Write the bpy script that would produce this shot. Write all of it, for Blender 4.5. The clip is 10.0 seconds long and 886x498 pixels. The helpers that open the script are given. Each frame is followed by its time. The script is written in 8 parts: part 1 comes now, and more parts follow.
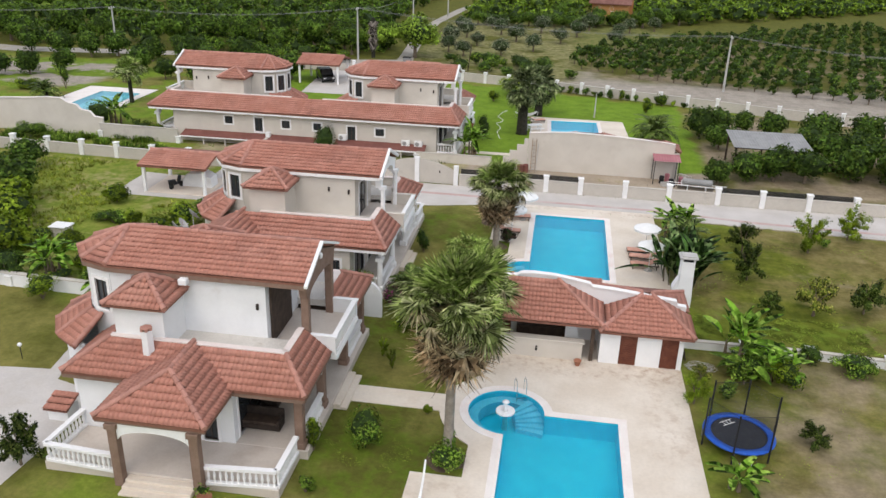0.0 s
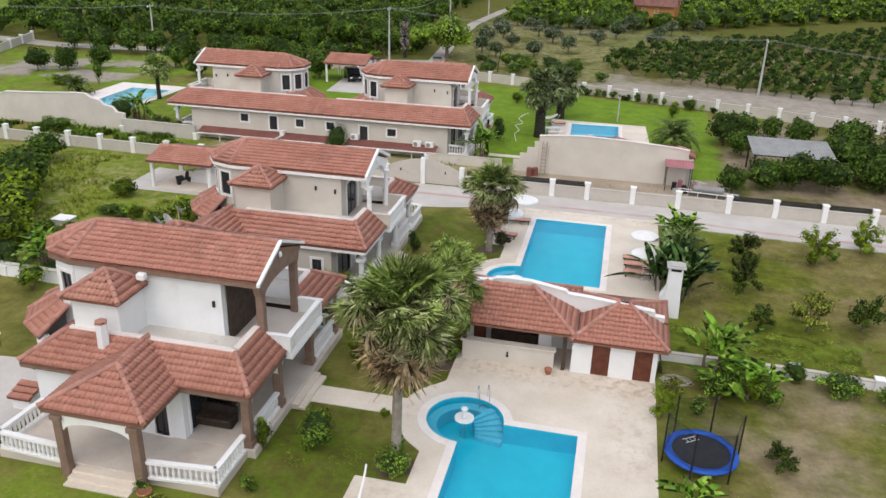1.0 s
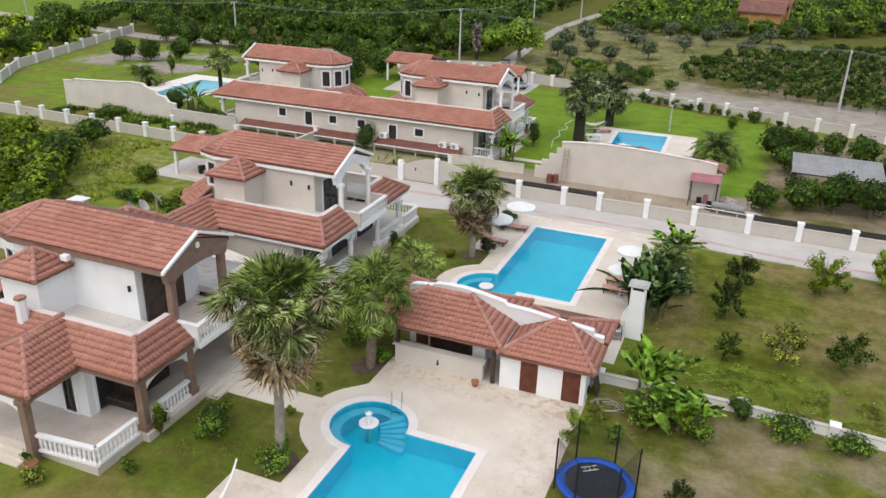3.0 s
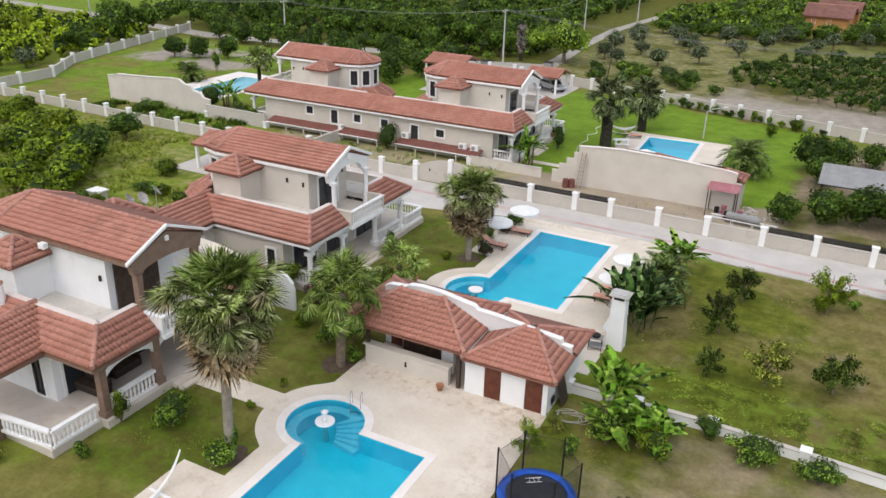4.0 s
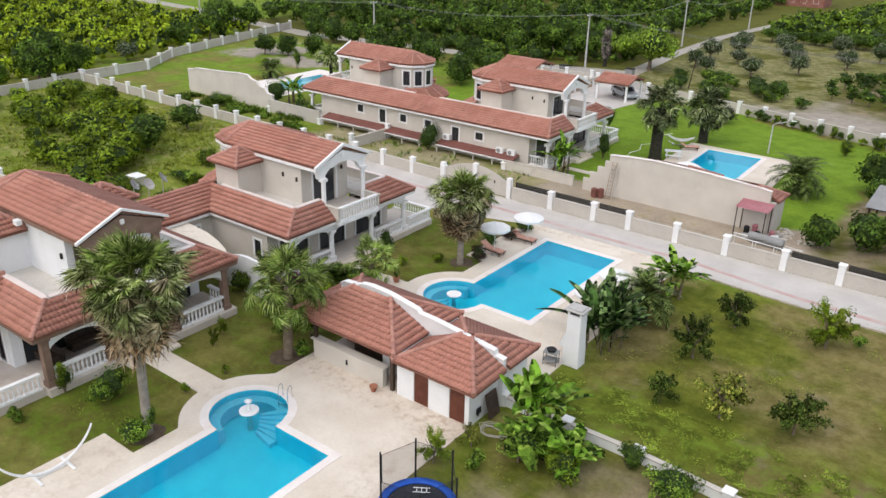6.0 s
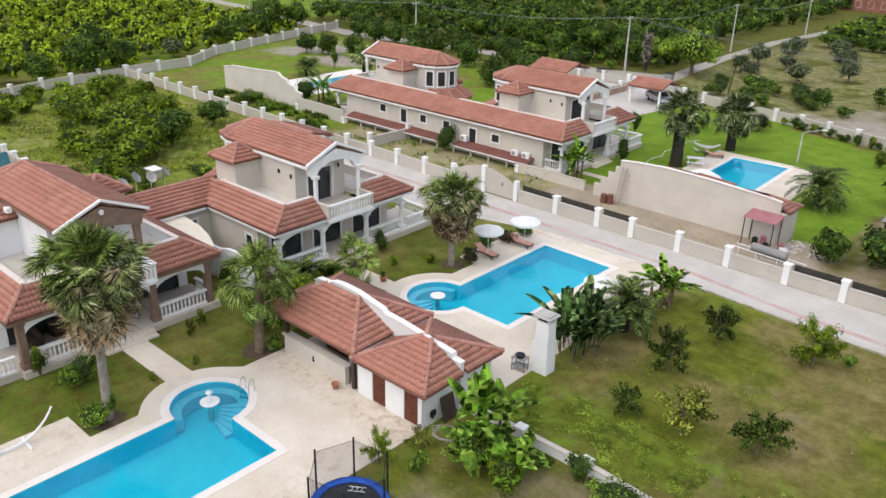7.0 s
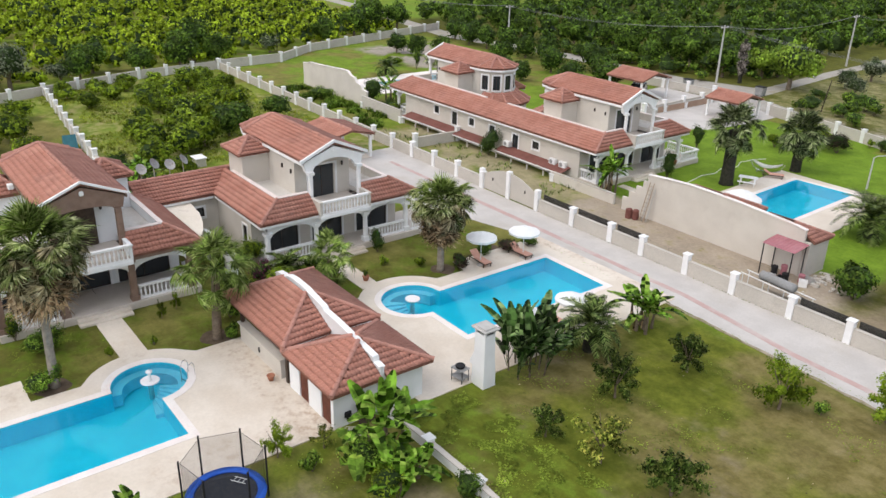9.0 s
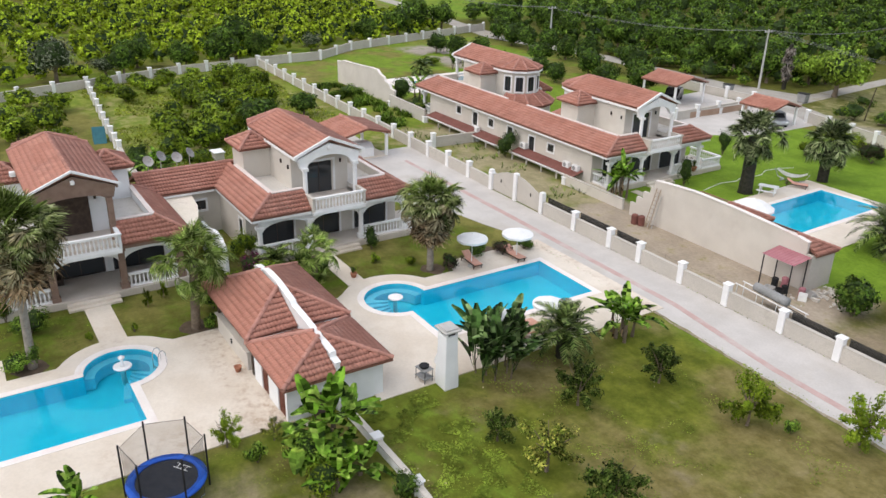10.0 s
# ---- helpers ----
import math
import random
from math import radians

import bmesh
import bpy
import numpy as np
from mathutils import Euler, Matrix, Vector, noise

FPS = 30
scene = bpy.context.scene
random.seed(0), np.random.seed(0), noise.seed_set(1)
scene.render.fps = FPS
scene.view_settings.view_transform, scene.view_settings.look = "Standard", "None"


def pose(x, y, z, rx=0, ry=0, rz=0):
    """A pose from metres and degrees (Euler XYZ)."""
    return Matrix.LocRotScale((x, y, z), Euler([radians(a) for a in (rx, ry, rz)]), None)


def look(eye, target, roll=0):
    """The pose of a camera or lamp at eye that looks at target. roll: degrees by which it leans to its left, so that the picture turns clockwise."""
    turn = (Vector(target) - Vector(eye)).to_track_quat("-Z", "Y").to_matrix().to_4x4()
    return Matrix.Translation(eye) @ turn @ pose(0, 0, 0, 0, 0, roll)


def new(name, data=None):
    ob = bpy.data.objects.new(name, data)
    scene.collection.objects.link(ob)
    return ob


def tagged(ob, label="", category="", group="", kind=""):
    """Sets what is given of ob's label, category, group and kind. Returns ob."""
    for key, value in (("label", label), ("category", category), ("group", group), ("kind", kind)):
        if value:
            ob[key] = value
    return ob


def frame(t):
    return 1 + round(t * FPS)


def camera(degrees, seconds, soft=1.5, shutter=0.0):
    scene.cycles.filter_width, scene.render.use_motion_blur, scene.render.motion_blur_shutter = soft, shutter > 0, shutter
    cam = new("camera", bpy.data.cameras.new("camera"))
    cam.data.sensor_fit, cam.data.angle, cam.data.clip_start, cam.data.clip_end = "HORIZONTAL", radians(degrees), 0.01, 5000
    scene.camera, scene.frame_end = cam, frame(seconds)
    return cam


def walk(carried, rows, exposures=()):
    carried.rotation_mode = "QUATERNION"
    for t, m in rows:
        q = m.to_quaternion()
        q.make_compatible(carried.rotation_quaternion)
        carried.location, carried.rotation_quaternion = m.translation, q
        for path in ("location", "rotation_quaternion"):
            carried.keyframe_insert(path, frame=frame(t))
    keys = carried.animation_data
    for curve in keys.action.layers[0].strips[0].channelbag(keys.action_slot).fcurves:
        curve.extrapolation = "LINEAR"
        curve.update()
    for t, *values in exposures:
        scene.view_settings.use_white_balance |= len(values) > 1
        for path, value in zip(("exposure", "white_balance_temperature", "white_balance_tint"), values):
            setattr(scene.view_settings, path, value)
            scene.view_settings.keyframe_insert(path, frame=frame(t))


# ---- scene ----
cam = camera(58.1, 10.0)
ROWS = [
    (0, -0.162, -0.131, 22.424, 66.796, -1.598, 8.763),
    (0.5, 1.732, 0.493, 22.428, 66.775, -1.480, 10.753),
    (1, 4.031, 1.210, 22.417, 66.751, -1.513, 12.924),
    (1.5, 6.239, 1.959, 22.460, 66.752, -1.514, 14.963),
    (2, 8.583, 2.865, 22.426, 66.757, -1.494, 17.380),
    (2.5, 10.695, 3.787, 22.394, 66.711, -1.504, 19.738),
    (4, 17.287, 7.220, 22.460, 66.586, -1.436, 27.537),
    (4.5, 19.189, 8.416, 22.475, 66.588, -1.324, 30.191),
    (5, 21.163, 9.750, 22.446, 66.571, -1.277, 32.700),
    (5.5, 22.997, 11.090, 22.395, 66.601, -1.221, 34.999),
    (7, 28.439, 15.737, 22.436, 66.614, -1.181, 42.329),
    (7.5, 30.104, 17.374, 22.474, 66.606, -1.243, 44.560),
    (8, 31.762, 19.231, 22.527, 66.639, -1.253, 47.057),
    (8.5, 33.119, 21.090, 22.555, 66.677, -1.254, 49.747),
    (9, 34.584, 23.098, 22.558, 66.593, -1.287, 52.779),
    (9.5, 35.925, 24.997, 22.572, 66.540, -1.316, 55.188),
    (10, 37.270, 27.109, 22.563, 66.543, -1.320, 57.686),
]
walk(cam, [(t, pose(x, y, z, rx, ry, rz)) for t, x, y, z, rx, ry, rz in ROWS],
     [(0.0, 0.0), (5.0, 0.08), (10.0, 0.15)])

# ---- world, sun ----
world = bpy.data.worlds.new("World")
scene.world = world
world.use_nodes = True
wn = world.node_tree
sky = wn.nodes.new("ShaderNodeTexSky")
sky.sky_type = 'NISHITA'
sky.sun_disc = False
sky.sun_elevation, sky.sun_rotation = radians(53), radians(200)
sky.air_density, sky.dust_density, sky.ozone_density = 1.0, 4.0, 0.6
wn.nodes["Background"].inputs[1].default_value = 0.172
cloud = wn.nodes.new("ShaderNodeMix")            # a thin, bright cloud cover over the clear sky
cloud.data_type = 'RGBA'
cloud.inputs[0].default_value = 0.55
wn.links.new(sky.outputs[0], cloud.inputs[6])
cloud.inputs[7].default_value = (6.1, 6.3, 6.75, 1)
wn.links.new(cloud.outputs[2], wn.nodes["Background"].inputs[0])
sun = new("sun", bpy.data.lights.new("sun", 'SUN'))
sun.data.energy, sun.data.angle, sun.data.color = 1.05, radians(70), (1.0, 0.972, 0.955)
sun.matrix_world = look((0, 0, 60), (0 + 60 * math.sin(radians(20)) * -0.75, 60 * math.cos(radians(20)) * 0.75, 0))


# ---- materials ----
def nodes_of(name):
    m = bpy.data.materials.new(name)
    m.use_nodes = True
    t = m.node_tree
    return m, t, t.nodes["Principled BSDF"]


def noise_node(t, vec, scale, detail=4.0, rough=0.55):
    n = t.nodes.new("ShaderNodeTexNoise")
    n.inputs["Scale"].default_value, n.inputs["Detail"].default_value, n.inputs["Roughness"].default_value = scale, detail, rough
    t.links.new(vec, n.inputs["Vector"])
    return n


def remap(t, val, a, b, c=0.0, d=1.0):
    n = t.nodes.new("ShaderNodeMapRange")
    n.interpolation_type = 'SMOOTHSTEP'
    t.links.new(val, n.inputs[0])
    for i, v in enumerate((a, b, c, d)):
        n.inputs[i + 1].default_value = v
    return n.outputs[0]


def calc(t, op, a, b=None):
    n = t.nodes.new("ShaderNodeMath")
    n.operation = op
    for i, v in enumerate((a, b)):
        if v is None:
            continue
        if isinstance(v, (int, float)):
            n.inputs[i].default_value = v
        else:
            t.links.new(v, n.inputs[i])
    return n.outputs[0]


def mixc(t, fac, a, b, mode='MIX'):
    n = t.nodes.new("ShaderNodeMix")
    n.data_type, n.blend_type = 'RGBA', mode
    for key, v in ((0, fac), (6, a), (7, b)):
        if isinstance(v, (int, float)):
            n.inputs[key].default_value = v
        elif isinstance(v, tuple):
            n.inputs[key].default_value = (*v, 1)
        else:
            t.links.new(v, n.inputs[key])
    return n.outputs[2]


def coords(t, world_space=False):
    if world_space:
        return t.nodes.new("ShaderNodeNewGeometry").outputs["Position"]
    return t.nodes.new("ShaderNodeTexCoord").outputs["Object"]


def bumped(t, bsdf, val, strength, dist=0.02):
    b = t.nodes.new("ShaderNodeBump")
    b.inputs["Strength"].default_value, b.inputs["Distance"].default_value = strength, dist
    t.links.new(val, b.inputs["Height"])
    t.links.new(b.outputs[0], bsdf.inputs["Normal"])


def chance(t):
    """A random number a piece, whether it is an object of its own or an island of a joined mesh."""
    a = t.nodes.new("ShaderNodeObjectInfo").outputs["Random"]
    b = t.nodes.new("ShaderNodeNewGeometry").outputs["Random Per Island"]
    return calc(t, 'FRACT', calc(t, 'ADD', a, b))


def surface(name, c1, c2, scale=2.0, rough=0.8, fine=40.0, bump=0.3, stain=None, stain_scale=0.5, stain_at=(0.55, 0.75), vary=0.0,
            metal=0.0, world_space=False, spec=0.3, grit=0.35, dirt=()):
    m, t, b = nodes_of(name)
    v = coords(t, world_space)
    col = mixc(t, remap(t, noise_node(t, v, scale).outputs[0], 0.3, 0.7), c1, c2)
    if stain:
        col = mixc(t, calc(t, 'MULTIPLY', remap(t, noise_node(t, v, stain_scale, 6.0, 0.65).outputs[0], *stain_at), 0.85), col, stain)
    if dirt:
        sep = t.nodes.new("ShaderNodeSeparateXYZ")
        t.links.new(v, sep.inputs[0])
        blot = remap(t, noise_node(t, v, 1.6, 8.0, 0.75).outputs[0], 0.44, 0.72)
        for x0, x1, y0, y1, soft, deep in dirt:
            f = [remap(t, sep.outputs[i], a - s, a + s) for i, a, s in ((0, x0, soft), (1, y0, soft))]
            g = [remap(t, sep.outputs[i], a - soft, a + soft, 1.0, 0.0) for i, a in ((0, x1), (1, y1))]
            mask = calc(t, 'MULTIPLY', calc(t, 'MULTIPLY', f[0], f[1]), calc(t, 'MULTIPLY', g[0], g[1]))
            col = mixc(t, calc(t, 'MULTIPLY', calc(t, 'MULTIPLY', mask, blot), deep), col, (0.40, 0.28, 0.19))
    grain = noise_node(t, v, fine, 3.0)
    col = mixc(t, grit, col, remap(t, grain.outputs[0], 0.2, 0.8, 0.55, 1.25), 'MULTIPLY')
    if vary:
        col = mixc(t, 1.0, col, calc(t, 'ADD', calc(t, 'MULTIPLY', chance(t), vary), 1 - vary / 2), 'MULTIPLY')
    t.links.new(col, b.inputs["Base Color"])
    b.inputs["Roughness"].default_value, b.inputs["Metallic"].default_value = rough, metal
    b.inputs["Specular IOR Level"].default_value = spec
    bumped(t, b, grain.outputs[0], bump)
    return m


def leafy(name, c1, c2, c3, rough=0.5, glow=0.14, calm=0.0):
    """Leaves: three greens by chance, the darkest lowered to paint shade among the leaves; some light let through."""
    m, t, b = nodes_of(name)
    r = remap(t, chance(t), 0.0, 1.0, 0.45 * calm, 1.0 - 0.12 * calm)
    col = mixc(t, remap(t, r, 0.0, 0.6), tuple(0.28 * v for v in c1), c2)
    col = mixc(t, remap(t, r, 0.75, 1.0), col, c3)
    big = noise_node(t, coords(t, True), 0.35, 2.0)
    col = mixc(t, 0.6 + 0.3 * calm, col, remap(t, big.outputs[0], 0.32, 0.68, 0.42, 1.55), 'MULTIPLY')
    mid = noise_node(t, coords(t, True), 2.2, 3.0)
    col = mixc(t, 0.85, col, remap(t, mid.outputs[0], 0.32, 0.68, 0.38, 1.55), 'MULTIPLY')
    t.links.new(col, b.inputs["Base Color"])
    b.inputs["Roughness"].default_value, b.inputs["Specular IOR Level"].default_value = rough, 0.06
    tr = t.nodes.new("ShaderNodeBsdfTranslucent")
    t.links.new(col, tr.inputs[0])
    mx = t.nodes.new("ShaderNodeMixShader")
    mx.inputs[0].default_value = glow
    t.links.new(b.outputs[0], mx.inputs[1])
    t.links.new(tr.outputs[0], mx.inputs[2])
    t.links.new(mx.outputs[0], t.nodes["Material Output"].inputs[0])
    return m


def water_material():
    m, t, b = nodes_of("pool_water")
    tp, gl, fr, mx = [t.nodes.new(k) for k in ("ShaderNodeBsdfTransparent", "ShaderNodeBsdfGlossy", "ShaderNodeFresnel", "ShaderNodeMixShader")]
    tp.inputs[0].default_value = (0.70, 0.96, 0.985, 1)
    gl.inputs["Roughness"].default_value, fr.inputs[0].default_value = 0.04, 1.33
    n = noise_node(t, coords(t, True), 1.6, 3.0)
    bp = t.nodes.new("ShaderNodeBump")
    bp.inputs["Strength"].default_value, bp.inputs["Distance"].default_value = 0.12, 0.05
    t.links.new(n.outputs[0], bp.inputs["Height"])
    t.links.new(bp.outputs[0], gl.inputs["Normal"])
    t.links.new(bp.outputs[0], fr.inputs["Normal"])
    t.links.new(fr.outputs[0], mx.inputs[0])
    t.links.new(tp.outputs[0], mx.inputs[1])
    t.links.new(gl.outputs[0], mx.inputs[2])
    t.links.new(mx.outputs[0], t.nodes["Material Output"].inputs[0])
    return m


def glass_material(name, tint, rough=0.05):
    m, t, b = nodes_of(name)
    b.inputs["Base Color"].default_value = (*tint, 1)
    b.inputs["Roughness"].default_value, b.inputs["Specular IOR Level"].default_value = rough, 0.6
    return m


def net_material(name, colour, cover):
    """A fine net: part of it lets the light pass."""
    m, t, b = nodes_of(name)
    b.inputs["Base Color"].default_value = (*colour, 1)
    tp, mx = t.nodes.new("ShaderNodeBsdfTransparent"), t.nodes.new("ShaderNodeMixShader")
    mx.inputs[0].default_value = cover
    t.links.new(tp.outputs[0], mx.inputs[1])
    t.links.new(b.outputs[0], mx.inputs[2])
    t.links.new(mx.outputs[0], t.nodes["Material Output"].inputs[0])
    return m


def ground_material():
    m, t, b = nodes_of("ground_cover")
    pos = coords(t, True)
    wob = noise_node(t, pos, 0.22, 4.0)
    vm = t.nodes.new("ShaderNodeVectorMath")
    vm.operation = 'MULTIPLY_ADD'
    t.links.new(wob.outputs["Color"], vm.inputs[0])
    vm.inputs[1].default_value, vm.inputs[2].default_value = (4, 4, 0), (0, 0, 0)
    add = t.nodes.new("ShaderNodeVectorMath")
    t.links.new(pos, add.inputs[0])
    t.links.new(vm.outputs[0], add.inputs[1])
    sep = t.nodes.new("ShaderNodeSeparateXYZ")
    t.links.new(add.outputs[0], sep.inputs[0])

    def zone(x0, x1, y0, y1, soft=1.0):
        x0, x1, y0, y1 = x0 + 2, x1 + 2, y0 + 2, y1 + 2
        f = [remap(t, sep.outputs[i], a - s, a + s, 0.0 if s > 0 else 0.0, 1.0) for i, a, s in ((0, x0, soft), (1, y0, soft))]
        g = [remap(t, sep.outputs[i], a - soft, a + soft, 1.0, 0.0) for i, a in ((0, x1), (1, y1))]
        return calc(t, 'MULTIPLY', calc(t, 'MULTIPLY', f[0], f[1]), calc(t, 'MULTIPLY', g[0], g[1]))

    patch = noise_node(t, pos, 0.16, 6.0, 0.6).outputs[0]
    spots = noise_node(t, pos, 0.9, 5.0, 0.65).outputs[0]
    blades = noise_node(t, pos, 4.0, 8.0, 0.75).outputs[0]
    soil = mixc(t, spots, (0.20, 0.155, 0.095), (0.33, 0.27, 0.19))
    dry = mixc(t, spots, (0.125, 0.130, 0.022), (0.235, 0.205, 0.070))
    lush = mixc(t, spots, (0.105, 0.165, 0.014), (0.20, 0.255, 0.035))
    lawn = mixc(t, spots, (0.115, 0.205, 0.016), (0.175, 0.265, 0.026))
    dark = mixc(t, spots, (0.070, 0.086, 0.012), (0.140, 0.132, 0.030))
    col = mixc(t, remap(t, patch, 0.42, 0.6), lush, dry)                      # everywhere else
    col = mixc(t, zone(-125, 400, 113, 500, 2.0), col, dark)                 # ground under the groves, their shade painted in as dark olive
    broad = noise_node(t, pos, 0.11, 5.0, 0.55).outputs[0]
    fine = remap(t, spots, 0.3, 0.7)
    green = mixc(t, fine, (0.088, 0.112, 0.012), (0.150, 0.162, 0.022))
    tan = mixc(t, fine, (0.145, 0.124, 0.036), (0.215, 0.180, 0.074))
    lean = calc(t, 'ADD', broad, remap(t, sep.outputs[1], 44.0, 64.0, -0.05, 0.05))      # barer towards the lane
    sward = mixc(t, remap(t, lean, 0.43, 0.57), green, tan)
    col = mixc(t, zone(8, 70, 20, 61, 1.5), col, sward)
    col = mixc(t, calc(t, 'MULTIPLY', zone(8, 70, 20, 62, 1.5), remap(t, noise_node(t, pos, 0.28, 5.0, 0.6).outputs[0], 0.58, 0.76, 0.0, 0.7)), col, soil)
    col = mixc(t, calc(t, 'MULTIPLY', zone(8, 70, 41, 45.5, 1.5), remap(t, spots, 0.42, 0.62)), col, mixc(t, fine, (0.075, 0.115, 0.010), (0.135, 0.190, 0.022)))
    col = mixc(t, calc(t, 'MULTIPLY', zone(9.5, 70, 18, 40, 1.5), remap(t, patch, 0.42, 0.62, 0.0, 0.85)), col, soil)
    col = mixc(t, zone(-11, -2.5, 10, 62, 0.6), col, mixc(t, remap(t, patch, 0.42, 0.62), mixc(t, remap(t, spots, 0.4, 0.6), dark, (0.095, 0.138, 0.014)), dry))
    col = mixc(t, zone(-60, -20, 5, 40, 1.5), col, mixc(t, remap(t, patch, 0.35, 0.6), dark, dry))
    col = mixc(t, zone(-76, -18, 41, 66, 1.0), col, mixc(t, remap(t, spots, 0.38, 0.66), lush, mixc(t, remap(t, patch, 0.42, 0.6), (0.22, 0.24, 0.05), (0.30, 0.26, 0.12))))
    ploughed = mixc(t, spots, (0.27, 0.238, 0.195), (0.38, 0.34, 0.29))
    for x0, y0 in ((-14, 111.5), (-4, 109), (6, 106), (16, 103), (26, 100), (40, 95)):
        col = mixc(t, zone(x0, 140, y0, 124, 0.8), col, ploughed)
    col = mixc(t, zone(-22, 14.5, 74, 103.5, 0.5), col, lawn)
    col = mixc(t, zone(-20, 6, 100, 106, 0.5), col, lawn)
    col = mixc(t, zone(-20, -2, 104, 109.2, 0.5), col, lawn)
    col = mixc(t, zone(-88, -40, 74, 112, 1.0), col, mixc(t, remap(t, patch, 0.45, 0.6), mixc(t, spots, lush, lawn), dry))
    col = mixc(t, calc(t, 'MULTIPLY', zone(-82, -61, 94, 109, 1.5), remap(t, patch, 0.44, 0.5)), col, ploughed)
    col = mixc(t, zone(-39, -22, 84, 112, 1.0), col, lawn)
    col = mixc(t, zone(-9, 60, 65.5, 74.4, 0.6), col, mixc(t, remap(t, spots, 0.52, 0.8), mixc(t, patch, (0.30, 0.245, 0.18), (0.42, 0.355, 0.28)), dry))
    col = mixc(t, zone(-37, -8, 66, 73.5, 0.5), col, mixc(t, remap(t, patch, 0.40, 0.55), mixc(t, remap(t, spots, 0.4, 0.6), lush, dry), mixc(t, spots, (0.25, 0.225, 0.115), (0.37, 0.32, 0.20))))
    col = mixc(t, zone(14.5, 70, 66, 100, 0.8), col, mixc(t, remap(t, patch, 0.4, 0.6), soil, dark))
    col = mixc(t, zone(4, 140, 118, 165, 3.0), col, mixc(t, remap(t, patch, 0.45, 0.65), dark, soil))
    col = mixc(t, zone(-24, 2, 116, 176, 2.0), col, mixc(t, remap(t, spots, 0.3, 0.7), (0.125, 0.138, 0.035), (0.27, 0.24, 0.12)))
    col = mixc(t, zone(2, 20, 150, 178, 3.0), col, mixc(t, remap(t, spots, 0.3, 0.7), (0.11, 0.135, 0.03), (0.20, 0.19, 0.07)))
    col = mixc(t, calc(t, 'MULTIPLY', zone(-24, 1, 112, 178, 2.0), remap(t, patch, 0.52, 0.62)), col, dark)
    col = mixc(t, zone(-300, -108, 124, 260, 3.0), col, mixc(t, remap(t, patch, 0.4, 0.6), lawn, lush))
    col = mixc(t, 0.5, col, remap(t, blades, 0.3, 0.7, 0.7, 1.3), 'MULTIPLY')
    col = mixc(t, 0.42, col, remap(t, noise_node(t, pos, 0.45, 5.0, 0.65).outputs[0], 0.3, 0.7, 0.68, 1.3), 'MULTIPLY')
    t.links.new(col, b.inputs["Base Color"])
    b.inputs["Roughness"].default_value, b.inputs["Specular IOR Level"].default_value = 0.95, 0.1
    bumped(t, b, blades, 0.6, 0.08)
    return m


